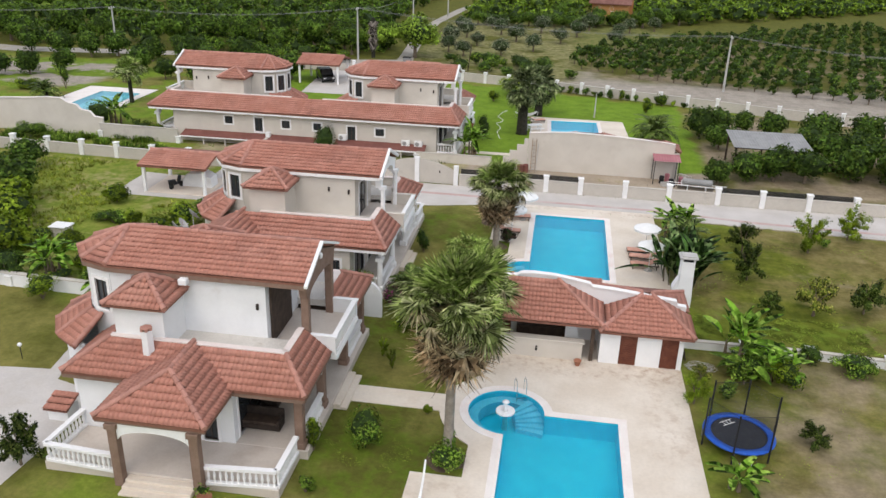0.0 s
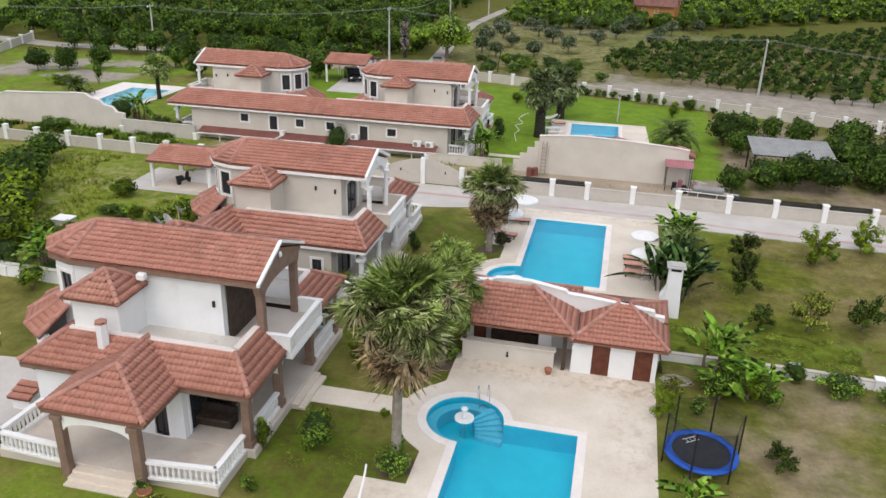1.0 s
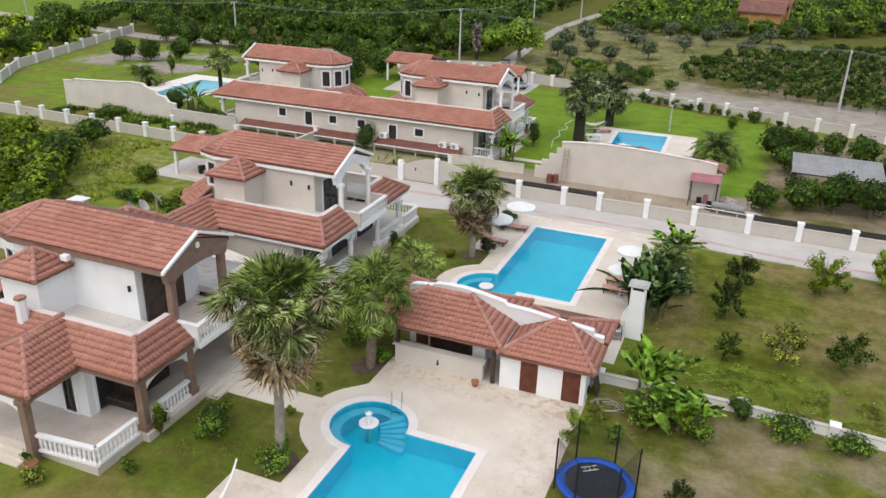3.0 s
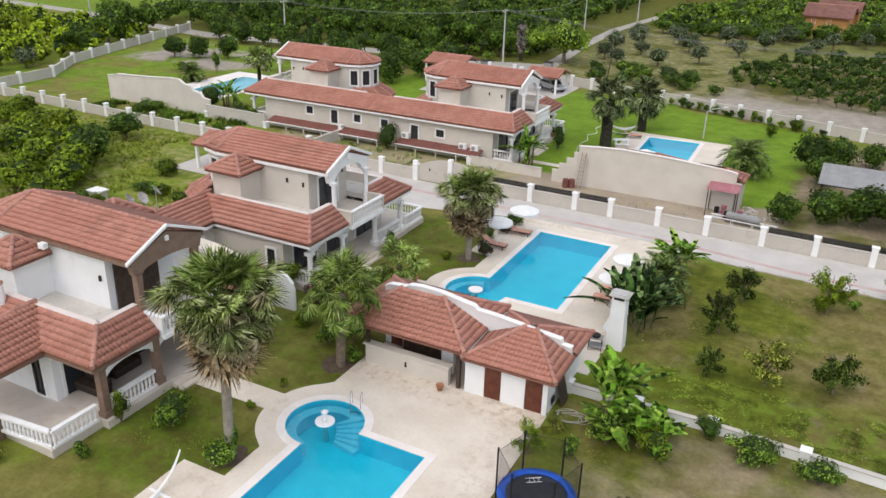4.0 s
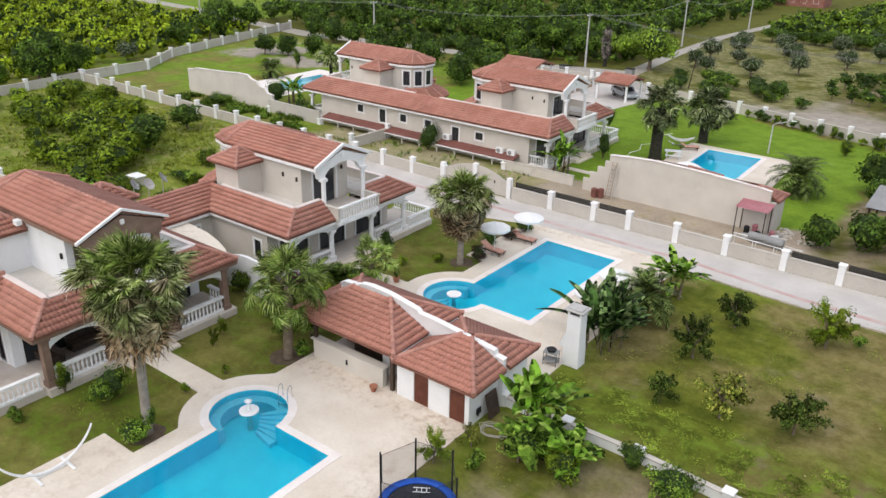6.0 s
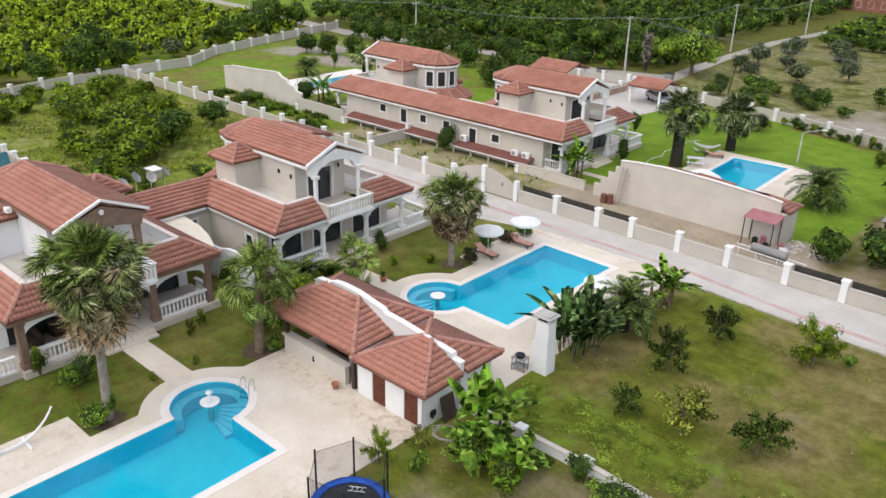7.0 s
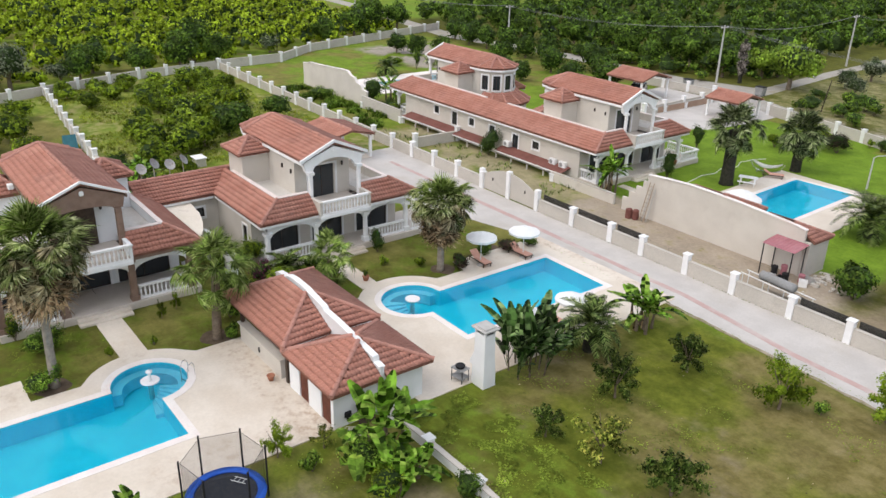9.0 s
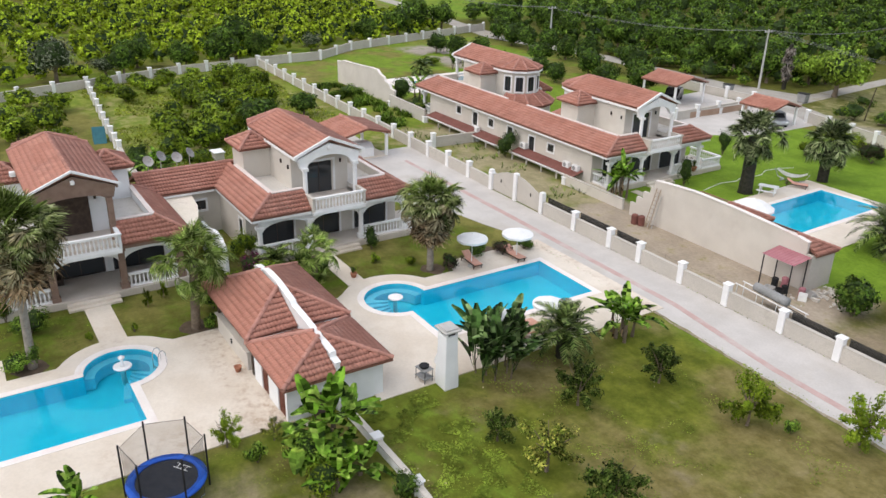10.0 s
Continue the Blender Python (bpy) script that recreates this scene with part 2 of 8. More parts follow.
M = {
    "ground": ground_material(),
    "tile": surface("terracotta_tile", (0.415, 0.182, 0.132), (0.490, 0.238, 0.179), 0.7, 0.75, 25.0, 0.25, (0.265, 0.118, 0.092), 0.45, (0.5, 0.78), 0.13),
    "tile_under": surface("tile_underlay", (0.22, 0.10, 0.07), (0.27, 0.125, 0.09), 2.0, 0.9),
    "cap": surface("ridge_tile", (0.40, 0.195, 0.15), (0.47, 0.25, 0.20), 1.5, 0.8, 25.0, 0.25, None, 1, (0.5, 0.7), 0.3),
    "white": surface("white_plaster", (0.75, 0.755, 0.76), (0.81, 0.815, 0.82), 0.8, 0.85, 30.0, 0.06, (0.60, 0.585, 0.56), 0.7, (0.58, 0.85), 0.0, 0.0, False, 0.3, 0.08),
    "trim": surface("white_trim_paint", (0.785, 0.78, 0.775), (0.85, 0.845, 0.84), 1.5, 0.7, 30.0, 0.1, (0.62, 0.59, 0.54), 1.2, (0.6, 0.85), 0.0, 0.0, False, 0.3, 0.1),
    "beige": surface("beige_render", (0.58, 0.535, 0.475), (0.64, 0.595, 0.53), 0.6, 0.9, 35.0, 0.1, (0.50, 0.45, 0.39), 0.5, (0.55, 0.85), 0.0, 0.0, False, 0.3, 0.12),
    "fence": surface("grey_beige_wall", (0.50, 0.465, 0.415), (0.57, 0.53, 0.475), 0.5, 0.9, 25.0, 0.25, (0.36, 0.33, 0.28), 0.5, (0.55, 0.8), 0.0, 0.0, True),
    "brown": surface("brown_column_paint", (0.21, 0.135, 0.10), (0.26, 0.175, 0.135), 2.0, 0.75, 30.0, 0.2, (0.15, 0.095, 0.07), 1.0),
    "door": surface("dark_wood_door", (0.115, 0.035, 0.02), (0.16, 0.055, 0.032), 3.0, 0.6, 18.0, 0.2),
    "darkwood": surface("dark_timber", (0.045, 0.03, 0.022), (0.08, 0.055, 0.04), 3.0, 0.7, 18.0, 0.3),
    "travertine": surface("travertine_paving", (0.63, 0.55, 0.455), (0.72, 0.65, 0.56), 0.35, 0.75, 7.0, 0.08, (0.56, 0.45, 0.33), 0.3, (0.56, 0.84), 0.0, 0.0, True, 0.3, 0.12,
                          ((-3.0, 7.5, 36.4, 38.6, 0.7, 0.75), (5.2, 7.6, 30.0, 38.4, 0.8, 0.5), (-5.3, -2.6, 20, 29, 0.5, 0.4), (-4.5, 8.0, 61.4, 62.5, 0.3, 0.6), (-4.4, -2.6, 53.5, 62, 0.6, 0.35), (-4.6, -4.0, 31.8, 33.5, 0.3, 0.4))),
    "coping": surface("pale_coping_stone", (0.76, 0.70, 0.66), (0.82, 0.77, 0.73), 1.0, 0.75, 18.0, 0.15, (0.70, 0.56, 0.50), 0.6, (0.52, 0.8), 0.08, 0.0, False, 0.3, 0.15),
    "cap_pink": surface("pinkish_parapet_cap", (0.70, 0.61, 0.57), (0.76, 0.68, 0.64), 1.0, 0.8, 18.0, 0.1, (0.55, 0.44, 0.39), 0.8, (0.55, 0.8), 0.0, 0.0, False, 0.3, 0.15),
    "basin": surface("pool_mosaic", (0.02, 0.63, 0.82), (0.04, 0.70, 0.87), 1.0, 0.5, 12.0, 0.05),
    "basin_wall": surface("blue_pool_wall_mosaic", (0.022, 0.64, 0.83), (0.042, 0.71, 0.88), 1.0, 0.5, 12.0, 0.05),
    "basin_pale": surface("pale_pool_glare", (0.42, 0.74, 0.84), (0.48, 0.80, 0.88), 1.0, 0.5, 12.0, 0.05),
    "basin_bench": surface("bench_mosaic", (0.20, 0.66, 0.82), (0.26, 0.72, 0.87), 1.0, 0.5, 12.0, 0.05),
    "water": water_material(),
    "road": surface("pale_block_paving", (0.485, 0.458, 0.43), (0.565, 0.535, 0.505), 0.4, 0.9, 9.0, 0.2, (0.46, 0.42, 0.37), 0.25, (0.5, 0.75), 0.0, 0.0, True, 0.3, 0.14),
    "road_red": surface("pink_block_paving", (0.46, 0.315, 0.285), (0.52, 0.38, 0.35), 0.6, 0.9, 9.0, 0.2, (0.53, 0.46, 0.43), 0.5, (0.45, 0.7), 0.0, 0.0, True, 0.3, 0.15),
    "floor": surface("terrace_tiles", (0.53, 0.47, 0.41), (0.60, 0.54, 0.48), 0.8, 0.5, 10.0, 0.1, (0.46, 0.385, 0.32), 0.5, (0.55, 0.8), 0.0, 0.0, False, 0.3, 0.12),
    "roofdeck": surface("flat_roof_screed", (0.55, 0.52, 0.475), (0.63, 0.60, 0.555), 0.6, 0.9, 15.0, 0.2, (0.40, 0.35, 0.28), 0.6),
    "glass": glass_material("dark_window_glass", (0.03, 0.035, 0.04)),
    "frame_dark": surface("dark_window_frame", (0.035, 0.025, 0.02), (0.05, 0.035, 0.03), 3.0, 0.5),
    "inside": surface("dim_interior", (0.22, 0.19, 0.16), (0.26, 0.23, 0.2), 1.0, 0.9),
}


# ---- building helpers ----
def part(name, bm, material, parent=None, label="", smooth=False):
    if not isinstance(bm, bpy.types.Mesh):
        me = bpy.data.meshes.new(name)
        bmesh.ops.recalc_face_normals(bm, faces=bm.faces)
        bm.to_mesh(me)
        bm.free()
    else:
        me = bm
    if not me.materials:
        me.materials.append(material)
    if smooth:
        me.polygons.foreach_set("use_smooth", [True] * len(me.polygons))
    ob = new(name, me)
    ob.parent = parent
    if label:
        ob["label"] = label
    return ob


def thing(name, x, y, z, label, category, group="", rz=0.0):
    e = new(name)
    e.empty_display_size = 0.3
    e.matrix_basis = pose(x, y, z, 0, 0, rz)
    return tagged(e, label, category, group)


def structure(ob, label, category=""):
    return tagged(ob, label, category, "", "structure")


def box(bm, x0, x1, y0, y1, z0, z1, bevel=0.0):
    x0, x1, y0, y1, z0, z1 = min(x0, x1), max(x0, x1), min(y0, y1), max(y0, y1), min(z0, z1), max(z0, z1)
    m = Matrix.LocRotScale(((x0 + x1) / 2, (y0 + y1) / 2, (z0 + z1) / 2), None, (x1 - x0, y1 - y0, z1 - z0))
    got = bmesh.ops.create_cube(bm, size=1, matrix=m)
    if bevel:
        edges = {e for v in got["verts"] for e in v.link_edges}
        bmesh.ops.bevel(bm, geom=list(edges), offset=bevel, segments=1, affect='EDGES')
    return bm


def cubes(*rows, bevel=0.0):
    bm = bmesh.new()
    for r in rows:
        box(bm, *r, bevel=bevel)
    return bm


def prism(bm, pts, lift):
    """A flat outline of 3D points, thickened by the vector lift. May be concave."""
    lift = Vector(lift)
    a = [bm.verts.new(p) for p in pts]
    b = [bm.verts.new(Vector(p) + lift) for p in pts]
    n = len(pts)
    for ring in (a, b):
        edges = [bm.edges.new((ring[i], ring[(i + 1) % n])) for i in range(n)]
        bmesh.ops.triangle_fill(bm, use_beauty=True, use_dissolve=False, edges=edges)
    for i in range(n):
        bm.faces.new((a[i], a[(i + 1) % n], b[(i + 1) % n], b[i]))
    return bm


def sheet(outer, holes=(), z=0.0, depth=0.0):
    """A level sheet with holes; depth gives it an edge downwards."""
    bm = bmesh.new()
    edges, rings = [], []
    for loop in (outer, *holes):
        vs = [bm.verts.new((x, y, z)) for x, y in loop]
        rings.append(vs)
        edges += [bm.edges.new((vs[i], vs[(i + 1) % len(vs)])) for i in range(len(vs))]
    bmesh.ops.triangle_fill(bm, use_beauty=True, use_dissolve=False, edges=edges)
    if depth:
        for vs in rings:
            low = [bm.verts.new((v.co.x, v.co.y, z - depth)) for v in vs]
            for i in range(len(vs)):
                j = (i + 1) % len(vs)
                bm.faces.new((vs[i], vs[j], low[j], low[i]))
    return bm


def lathe(bm, profile, x=0.0, y=0.0, z=0.0, seg=12):
    rings = []
    for r, h in profile:
        rings.append([bm.verts.new((x + r * math.cos(2 * math.pi * k / seg), y + r * math.sin(2 * math.pi * k / seg), z + h)) for k in range(seg)])
    for a, b in zip(rings, rings[1:]):
        for k in range(seg):
            bm.faces.new((a[k], a[(k + 1) % seg], b[(k + 1) % seg], b[k]))
    for ring in (rings[0], rings[-1]):
        bm.faces.new(ring)
    return bm


def tube(bm, pts, radii, seg=6):
    pts = [Vector(p) for p in pts]
    if isinstance(radii, (int, float)):
        radii = [radii] * len(pts)
    rings = []
    for i, p in enumerate(pts):
        d = (pts[min(i + 1, len(pts) - 1)] - pts[max(i - 1, 0)]).normalized()
        side = d.orthogonal().normalized() if abs(d.z) > 0.99 else d.cross(Vector((0, 0, 1))).normalized()
        up = side.cross(d)
        rings.append([bm.verts.new(p + radii[i] * (math.cos(2 * math.pi * k / seg) * side + math.sin(2 * math.pi * k / seg) * up)) for k in range(seg)])
    for a, b in zip(rings, rings[1:]):
        for k in range(seg):
            bm.faces.new((a[k], a[(k + 1) % seg], b[(k + 1) % seg], b[k]))
    bm.faces.new(rings[0])
    bm.faces.new(rings[-1])
    return bm


def tubes(*runs, seg=6):
    bm = bmesh.new()
    for pts, r in runs:
        tube(bm, pts, r, seg)
    return bm


def wall_run(bm, p0, p1, z0, z1, thick, openings=()):
    """A wall from p0 to p1, thickened to both sides, with openings (s0, s1, za, zb) that go through it."""
    p0, p1 = Vector((*p0, 0)), Vector((*p1, 0))
    d = (p1 - p0).normalized()
    n = Vector((-d.y, d.x, 0)) * thick / 2
    length = (p1 - p0).length

    def block(s0, s1, a, b):
        if s1 - s0 < 1e-4 or b - a < 1e-4:
            return
        c = [p0 + d * s0 - n, p0 + d * s1 - n, p0 + d * s1 + n, p0 + d * s0 + n]
        lo, hi = [[bm.verts.new((q.x, q.y, z)) for q in c] for z in (a, b)]
        bm.faces.new(lo)
        bm.faces.new(hi)
        for i in range(4):
            bm.faces.new((lo[i], lo[(i + 1) % 4], hi[(i + 1) % 4], hi[i]))

    s = 0.0
    for s0, s1, za, zb in sorted(openings):
        block(s, s0, z0, z1)
        block(s0, s1, z0, za)
        block(s0, s1, zb, z1)
        s = s1
    block(s, length, z0, z1)
    return bm


def arc(cx, cy, r, a0, a1, n):
    return [(cx + r * math.cos(radians(a0 + (a1 - a0) * k / n)), cy + r * math.sin(radians(a0 + (a1 - a0) * k / n))) for k in range(n + 1)]


def mesh_arrays(name, verts, quads):
    me = bpy.data.meshes.new(name)
    verts, quads = np.asarray(verts, np.float32), np.asarray(quads, np.int32)
    me.vertices.add(len(verts))
    me.vertices.foreach_set("co", verts.ravel())
    k = quads.shape[1]
    me.loops.add(quads.size)
    me.loops.foreach_set("vertex_index", quads.ravel())
    me.polygons.add(len(quads))
    me.polygons.foreach_set("loop_start", np.arange(0, quads.size, k, dtype=np.int32))
    me.update(calc_edges=True)
    return me


# ---- roof tiles ----
TW, TL = 0.215, 0.335
PROFILE = [(0.0, -0.006), (0.028, 0.02), (0.072, 0.031), (0.128, 0.031), (0.172, 0.02), (0.2, -0.004), (0.215, -0.006)]
NP = len(PROFILE)
TILE_V = np.array([(s, 0.05, h - 0.01) for s, h in PROFILE] + [(s, 0.0, h + 0.052) for s, h in PROFILE] + [(s, TL + 0.03, h) for s, h in PROFILE])
TILE_Q = np.array([(i + b, i + 1 + b, i + NP + 1 + b, i + NP + b) for b in (0, NP) for i in range(NP - 1)])
TILE_MESH = mesh_arrays("roof_tile", TILE_V, TILE_Q)
TILE_MESH.materials.append(M["tile"])


def inside(poly, s, t):
    hit = False
    for (x0, y0), (x1, y1) in zip(poly, poly[1:] + poly[:1]):
        if (y0 > t) != (y1 > t) and s < (x1 - x0) * (t - y0) / (y1 - y0) + x0:
            hit = not hit
    return hit


def tile_frames(poly):
    """Poses of the tiles that cover a sloping polygon, whose first edge is the eave."""
    pts = [Vector(p) for p in poly]
    e = (pts[1] - pts[0]).normalized()
    n = e.cross(pts[2] - pts[0]).normalized()
    if n.z < 0:
        n = -n
    up = n.cross(e)
    if up.z < 0:
        up = -up
    if e.cross(up).z < 0:
        e = -e
    o = pts[0]
    flat = [((p - o).dot(e), (p - o).dot(up)) for p in pts]
    smin, smax, tmax = min(f[0] for f in flat), max(f[0] for f in flat), max(f[1] for f in flat)
    out = []
    rows, cols = max(1, round(tmax / TL)), max(1, round((smax - smin) / TW))
    for r in range(rows):
        for c in range(cols):
            s, t = smin + c * (smax - smin) / cols, r * tmax / rows - 0.03
            if inside(flat, s + TW / 2, t + TL / 2 + 0.03):
                p = o + e * s + up * t + n * 0.05
                out.append(Matrix(((e.x, up.x, n.x, p.x), (e.y, up.y, n.y, p.y), (e.z, up.z, n.z, p.z), (0, 0, 0, 1))))
    return out


def cap_mesh():
    me = bpy.data.meshes.new("ridge_tile")
    bm = tube(bmesh.new(), [(-0.02, 0, 0.03), (0.43, 0, 0.012)], [0.125, 0.105], 10)
    bm.to_mesh(me)
    bm.free()
    me.materials.append(M["cap"])
    return me


CAP_MESH = cap_mesh()


def walls(parent, name, material, *runs):
    """Each run (p0, p1, z0, z1, thickness, openings) as a part of its own."""
    for r in runs:
        bm = wall_run(bmesh.new(), *r)
        bmesh.ops.remove_doubles(bm, verts=bm.verts, dist=0.0005)
        part(name, bm, material, parent)


def roof(parent, polys, hips=(), name="roof", singles=0, label="terracotta tiled roof", thick=0.12):
    """Slabs under the polygons, tiles on them and round caps along the hips. The first tiles are pieces of their own."""
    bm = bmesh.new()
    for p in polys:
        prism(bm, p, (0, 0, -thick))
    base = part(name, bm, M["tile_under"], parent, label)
    frames = [f for p in polys for f in tile_frames(p)]
    for f in frames[:singles]:
        ob = new("roof_tile", TILE_MESH)
        ob.parent, ob.matrix_basis = base, f
    rest = frames[singles:]
    if rest:
        vs = np.concatenate([TILE_V @ np.array(f.to_3x3()).T + np.array(f.translation) for f in rest])
        k = np.arange(len(rest))[:, None, None] * len(TILE_V)
        ob = part("roof_tiles", mesh_arrays("roof_tiles", vs, (TILE_Q[None] + k).reshape(-1, 4)), M["tile"], base)
        ob["kind"] = "stuff"
    if hips:
        for a, b in hips:
            a, b = Vector(a), Vector(b)
            count = max(1, round((b - a).length / 0.4))
            turn = (b - a).to_track_quat('X', 'Z').to_matrix().to_4x4()
            for i in range(count):
                ob = new("ridge_tile", CAP_MESH)
                ob.parent = base
                ob.matrix_basis = Matrix.Translation(a.lerp(b, i / count) + Vector((0, 0, 0.075))) @ turn @ Matrix.Diagonal(((b - a).length / count / 0.4, 1, 1, 1))
    return base


BAL = [(0.055, 0), (0.055, 0.06), (0.035, 0.09), (0.07, 0.26), (0.05, 0.42), (0.03, 0.5), (0.055, 0.56), (0.055, 0.6)]


def baluster_mesh():
    me = bpy.data.meshes.new("baluster")
    bm = lathe(bmesh.new(), BAL, seg=8)
    bm.to_mesh(me)
    bm.free()
    me.materials.append(M["trim"])
    return me


BALUSTER = baluster_mesh()


def balustrade(parent, p0, p1, z, height=0.9, name="balustrade"):
    """A foot rail, a hand rail and turned balusters between them."""
    a, b = Vector((*p0, 0)), Vector((*p1, 0))
    d = (b - a).normalized()
    length = (b - a).length
    bm = bmesh.new()
    wall_run(bm, p0, p1, z, z + 0.12, 0.2)
    wall_run(bm, p0, p1, z + height - 0.13, z + height, 0.24)
    rail = part(name, bm, M["trim"], parent, "white cast balustrade")
    count = max(2, round(length / 0.24))
    for i in range(count):
        ob = new("baluster", BALUSTER)
        ob.parent = rail
        q = a + d * (length * (i + 0.5) / count)
        ob.matrix_basis = Matrix.Translation((q.x, q.y, z + 0.12)) @ Matrix.Diagonal((1, 1, (height - 0.25) / 0.6, 1))
    return rail


def window(parent, c, axis, w, h, deep=0.25, surround=0.15, name="window"):
    """A window at c, the middle of the opening's outer face; axis: the outward normal."""
    n = Vector(axis).normalized()
    s = Vector((-n.y, n.x, 0))
    rot = Matrix(((s.x, n.x, 0, c[0]), (s.y, n.y, 0, c[1]), (0, 0, 1, c[2]), (0, 0, 0, 1)))
    f = surround
    bm = cubes((-w / 2 - f, -w / 2, -0.05, 0.04, -h / 2 - f, h / 2 + f), (w / 2, w / 2 + f, -0.05, 0.04, -h / 2 - f, h / 2 + f),
               (-w / 2, w / 2, -0.05, 0.04, h / 2, h / 2 + f), (-w / 2, w / 2, -0.05, 0.07, -h / 2 - f, -h / 2))
    bm.transform(rot)
    ob = part(name, bm, M["trim"], parent, "dark window with a white surround")
    bm = cubes((-w / 2, -w / 2 + 0.06, -0.12, -0.05, -h / 2, h / 2), (w / 2 - 0.06, w / 2, -0.12, -0.05, -h / 2, h / 2),
               (-w / 2 + 0.06, w / 2 - 0.06, -0.12, -0.05, h / 2 - 0.06, h / 2), (-w / 2 + 0.06, w / 2 - 0.06, -0.12, -0.05, -h / 2, -h / 2 + 0.06),
               (-0.025, 0.025, -0.115, -0.055, -h / 2 + 0.06, h / 2 - 0.06))
    bm.transform(rot)
    part("window_frame", bm, M["frame_dark"], ob)
    bm = cubes((-w / 2 + 0.06, w / 2 - 0.06, -0.10, -0.085, -h / 2 + 0.06, h / 2 - 0.06))
    bm.transform(rot)
    part("pane", bm, M["glass"], ob)
    return ob


# ---- ground, road, paving ----
def pool_outline(cx, cy, r, x0, x1, y_far, toward):
    """A rectangle with a round bay at its corner (cx, cy). toward: -1 where the rectangle runs to smaller y from the bay."""
    far = y_far
    pts = [(x0, far), (x1, far), (x1, cy), (cx + r, cy)]
    if toward < 0:
        pts += arc(cx, cy, r, 0, 270, 26)[1:]
    else:
        pts += arc(cx, cy, r, 0, -270, 26)[1:]
    return pts


POOL_A = pool_outline(-1.45, 32.45, 1.85, -1.45, 3.87, 21.2, -1)
POOL_B = pool_outline(-1.30, 48.70, 2.0, -1.30, 4.10, 60.0, 1)
POOL_C = [(-0.6, 80.8), (4.5, 80.9), (4.2, 91.8), (-1.0, 91.5)]
POOL_D = [(-57.0, 82.0), (-51.8, 82.0), (-51.8, 92.0), (-57.0, 92.0)]


def grown(loop, d):
    """The loop moved outwards by d."""
    pts = [Vector((*p, 0)) for p in loop]
    area = sum(a.x * b.y - b.x * a.y for a, b in zip(pts, pts[1:] + pts[:1]))
    sign = 1 if area > 0 else -1
    out = []
    for i, p in enumerate(pts):
        a, b = (p - pts[i - 1]).normalized(), (pts[(i + 1) % len(pts)] - p).normalized()
        na, nb = Vector((a.y, -a.x, 0)) * sign, Vector((b.y, -b.x, 0)) * sign
        m = (na + nb) / max(0.35, 1 + na.dot(nb))
        out.append((p.x + m.x * d, p.y + m.y * d))
    return out


HOLES = [grown(p, 0.2) for p in (POOL_A, POOL_B, POOL_C, POOL_D)]
ground = part("ground", sheet([(-2500, -2500), (2500, -2500), (2500, 2500), (-2500, 2500)], HOLES, 0.0), M["ground"])
structure(ground, "patchy grass and bare soil on flat land", "ground")

DECK_A = [(7.45, 38.4), (7.45, 16), (-5.2, 16), (-5.2, 27.25), (-2.95, 27.25), (-2.95, 29.55)] + arc(-1.45, 32.5, 3.25, 243, 120, 16)[1:-1] + [(-3.05, 35.5), (-3.05, 38.4)]
DECK_B = [(8.0, 42.6), (8.0, 62.3), (-4.4, 62.3), (-4.4, 54.2), (-2.9, 54.0), (-2.9, 51.7)] + arc(-1.37, 48.7, 3.35, 118, 238, 16)[1:-1] + [(-3.1, 45.6), (-3.1, 42.6)]
DECK_C = [(-2.6, 75.0), (8.1, 75.0), (7.2, 93.0), (-3.4, 93.0)]
DECK_D = [(-60, 79.0), (-50.8, 79.0), (-50.8, 94.5), (-60, 94.5)]
for deck, pool in ((DECK_A, POOL_A), (DECK_B, POOL_B), (DECK_C, POOL_C), (DECK_D, POOL_D)):
    ob = part("pavement", sheet(deck, [grown(pool, 0.2)], 0.05, 0.12), M["coping" if deck is DECK_D else "travertine"])
    structure(ob, "pale travertine paving round a swimming pool", "pavement")


def path(x0, x1, y0, y1, label="pale stone garden path", z=0.045):
    ob = part("garden_path", cubes((x0, x1, y0, y1, -0.05, z), bevel=0.012), M["travertine"])
    return structure(ob, label, "path")


path(-9.35, -4.55, 31.97, 33.42)
path(-9.35, -4.3, 46.9, 48.2)

road = part("road", sheet([(-30, 62.6), (-30, 66.2), (-15, 65.92), (-9, 65.88), (70, 65.88), (70, 58.2), (22, 60.6), (8, 61.6), (-4, 62.0), (-9, 60.6), (-24, 57.4), (-36, 57.4), (-36, 63.2)], (), 0.02, 0.05), M["road"])
structure(road, "pale block-paved lane beside a garden wall", "road")
strip = part("paving_band", sheet([(-26, 63.3), (-26, 63.7), (-9, 63.7), (3, 63.5), (8, 63.5), (16, 62.4), (70, 60.4), (70, 59.9), (16, 61.95), (8, 63.05), (3, 63.05), (-9, 63.2)], (), 0.026, 0.02), M["road_red"])
structure(strip, "worn pink paving band along the lane", "road")
# worn soil along the lane's edge
near = [(8 + 0.4 * k, 61.35 - 0.058 * 0.4 * k + 0.10 * noise.noise((k * 0.31, 1.0, 0.0))) for k in range(150)]
away = [(x, y + 0.12 + 0.16 * max(0.0, 0.5 + noise.noise((x * 0.9, 5.0, 0.0)) + 0.5 * noise.noise((x * 2.7, 9.0, 0.0)))) for x, y in near]
verge = part("verge", sheet(near + away[::-1], (), 0.03, 0.04), surface("worn_verge_soil", (0.27, 0.22, 0.14), (0.37, 0.32, 0.24), 1.2, 0.95, 9.0, 0.4, (0.17, 0.165, 0.05), 1.6, (0.5, 0.62), 0.0, 0.0, True))
structure(verge, "worn soil verge along the paved lane", "verge")
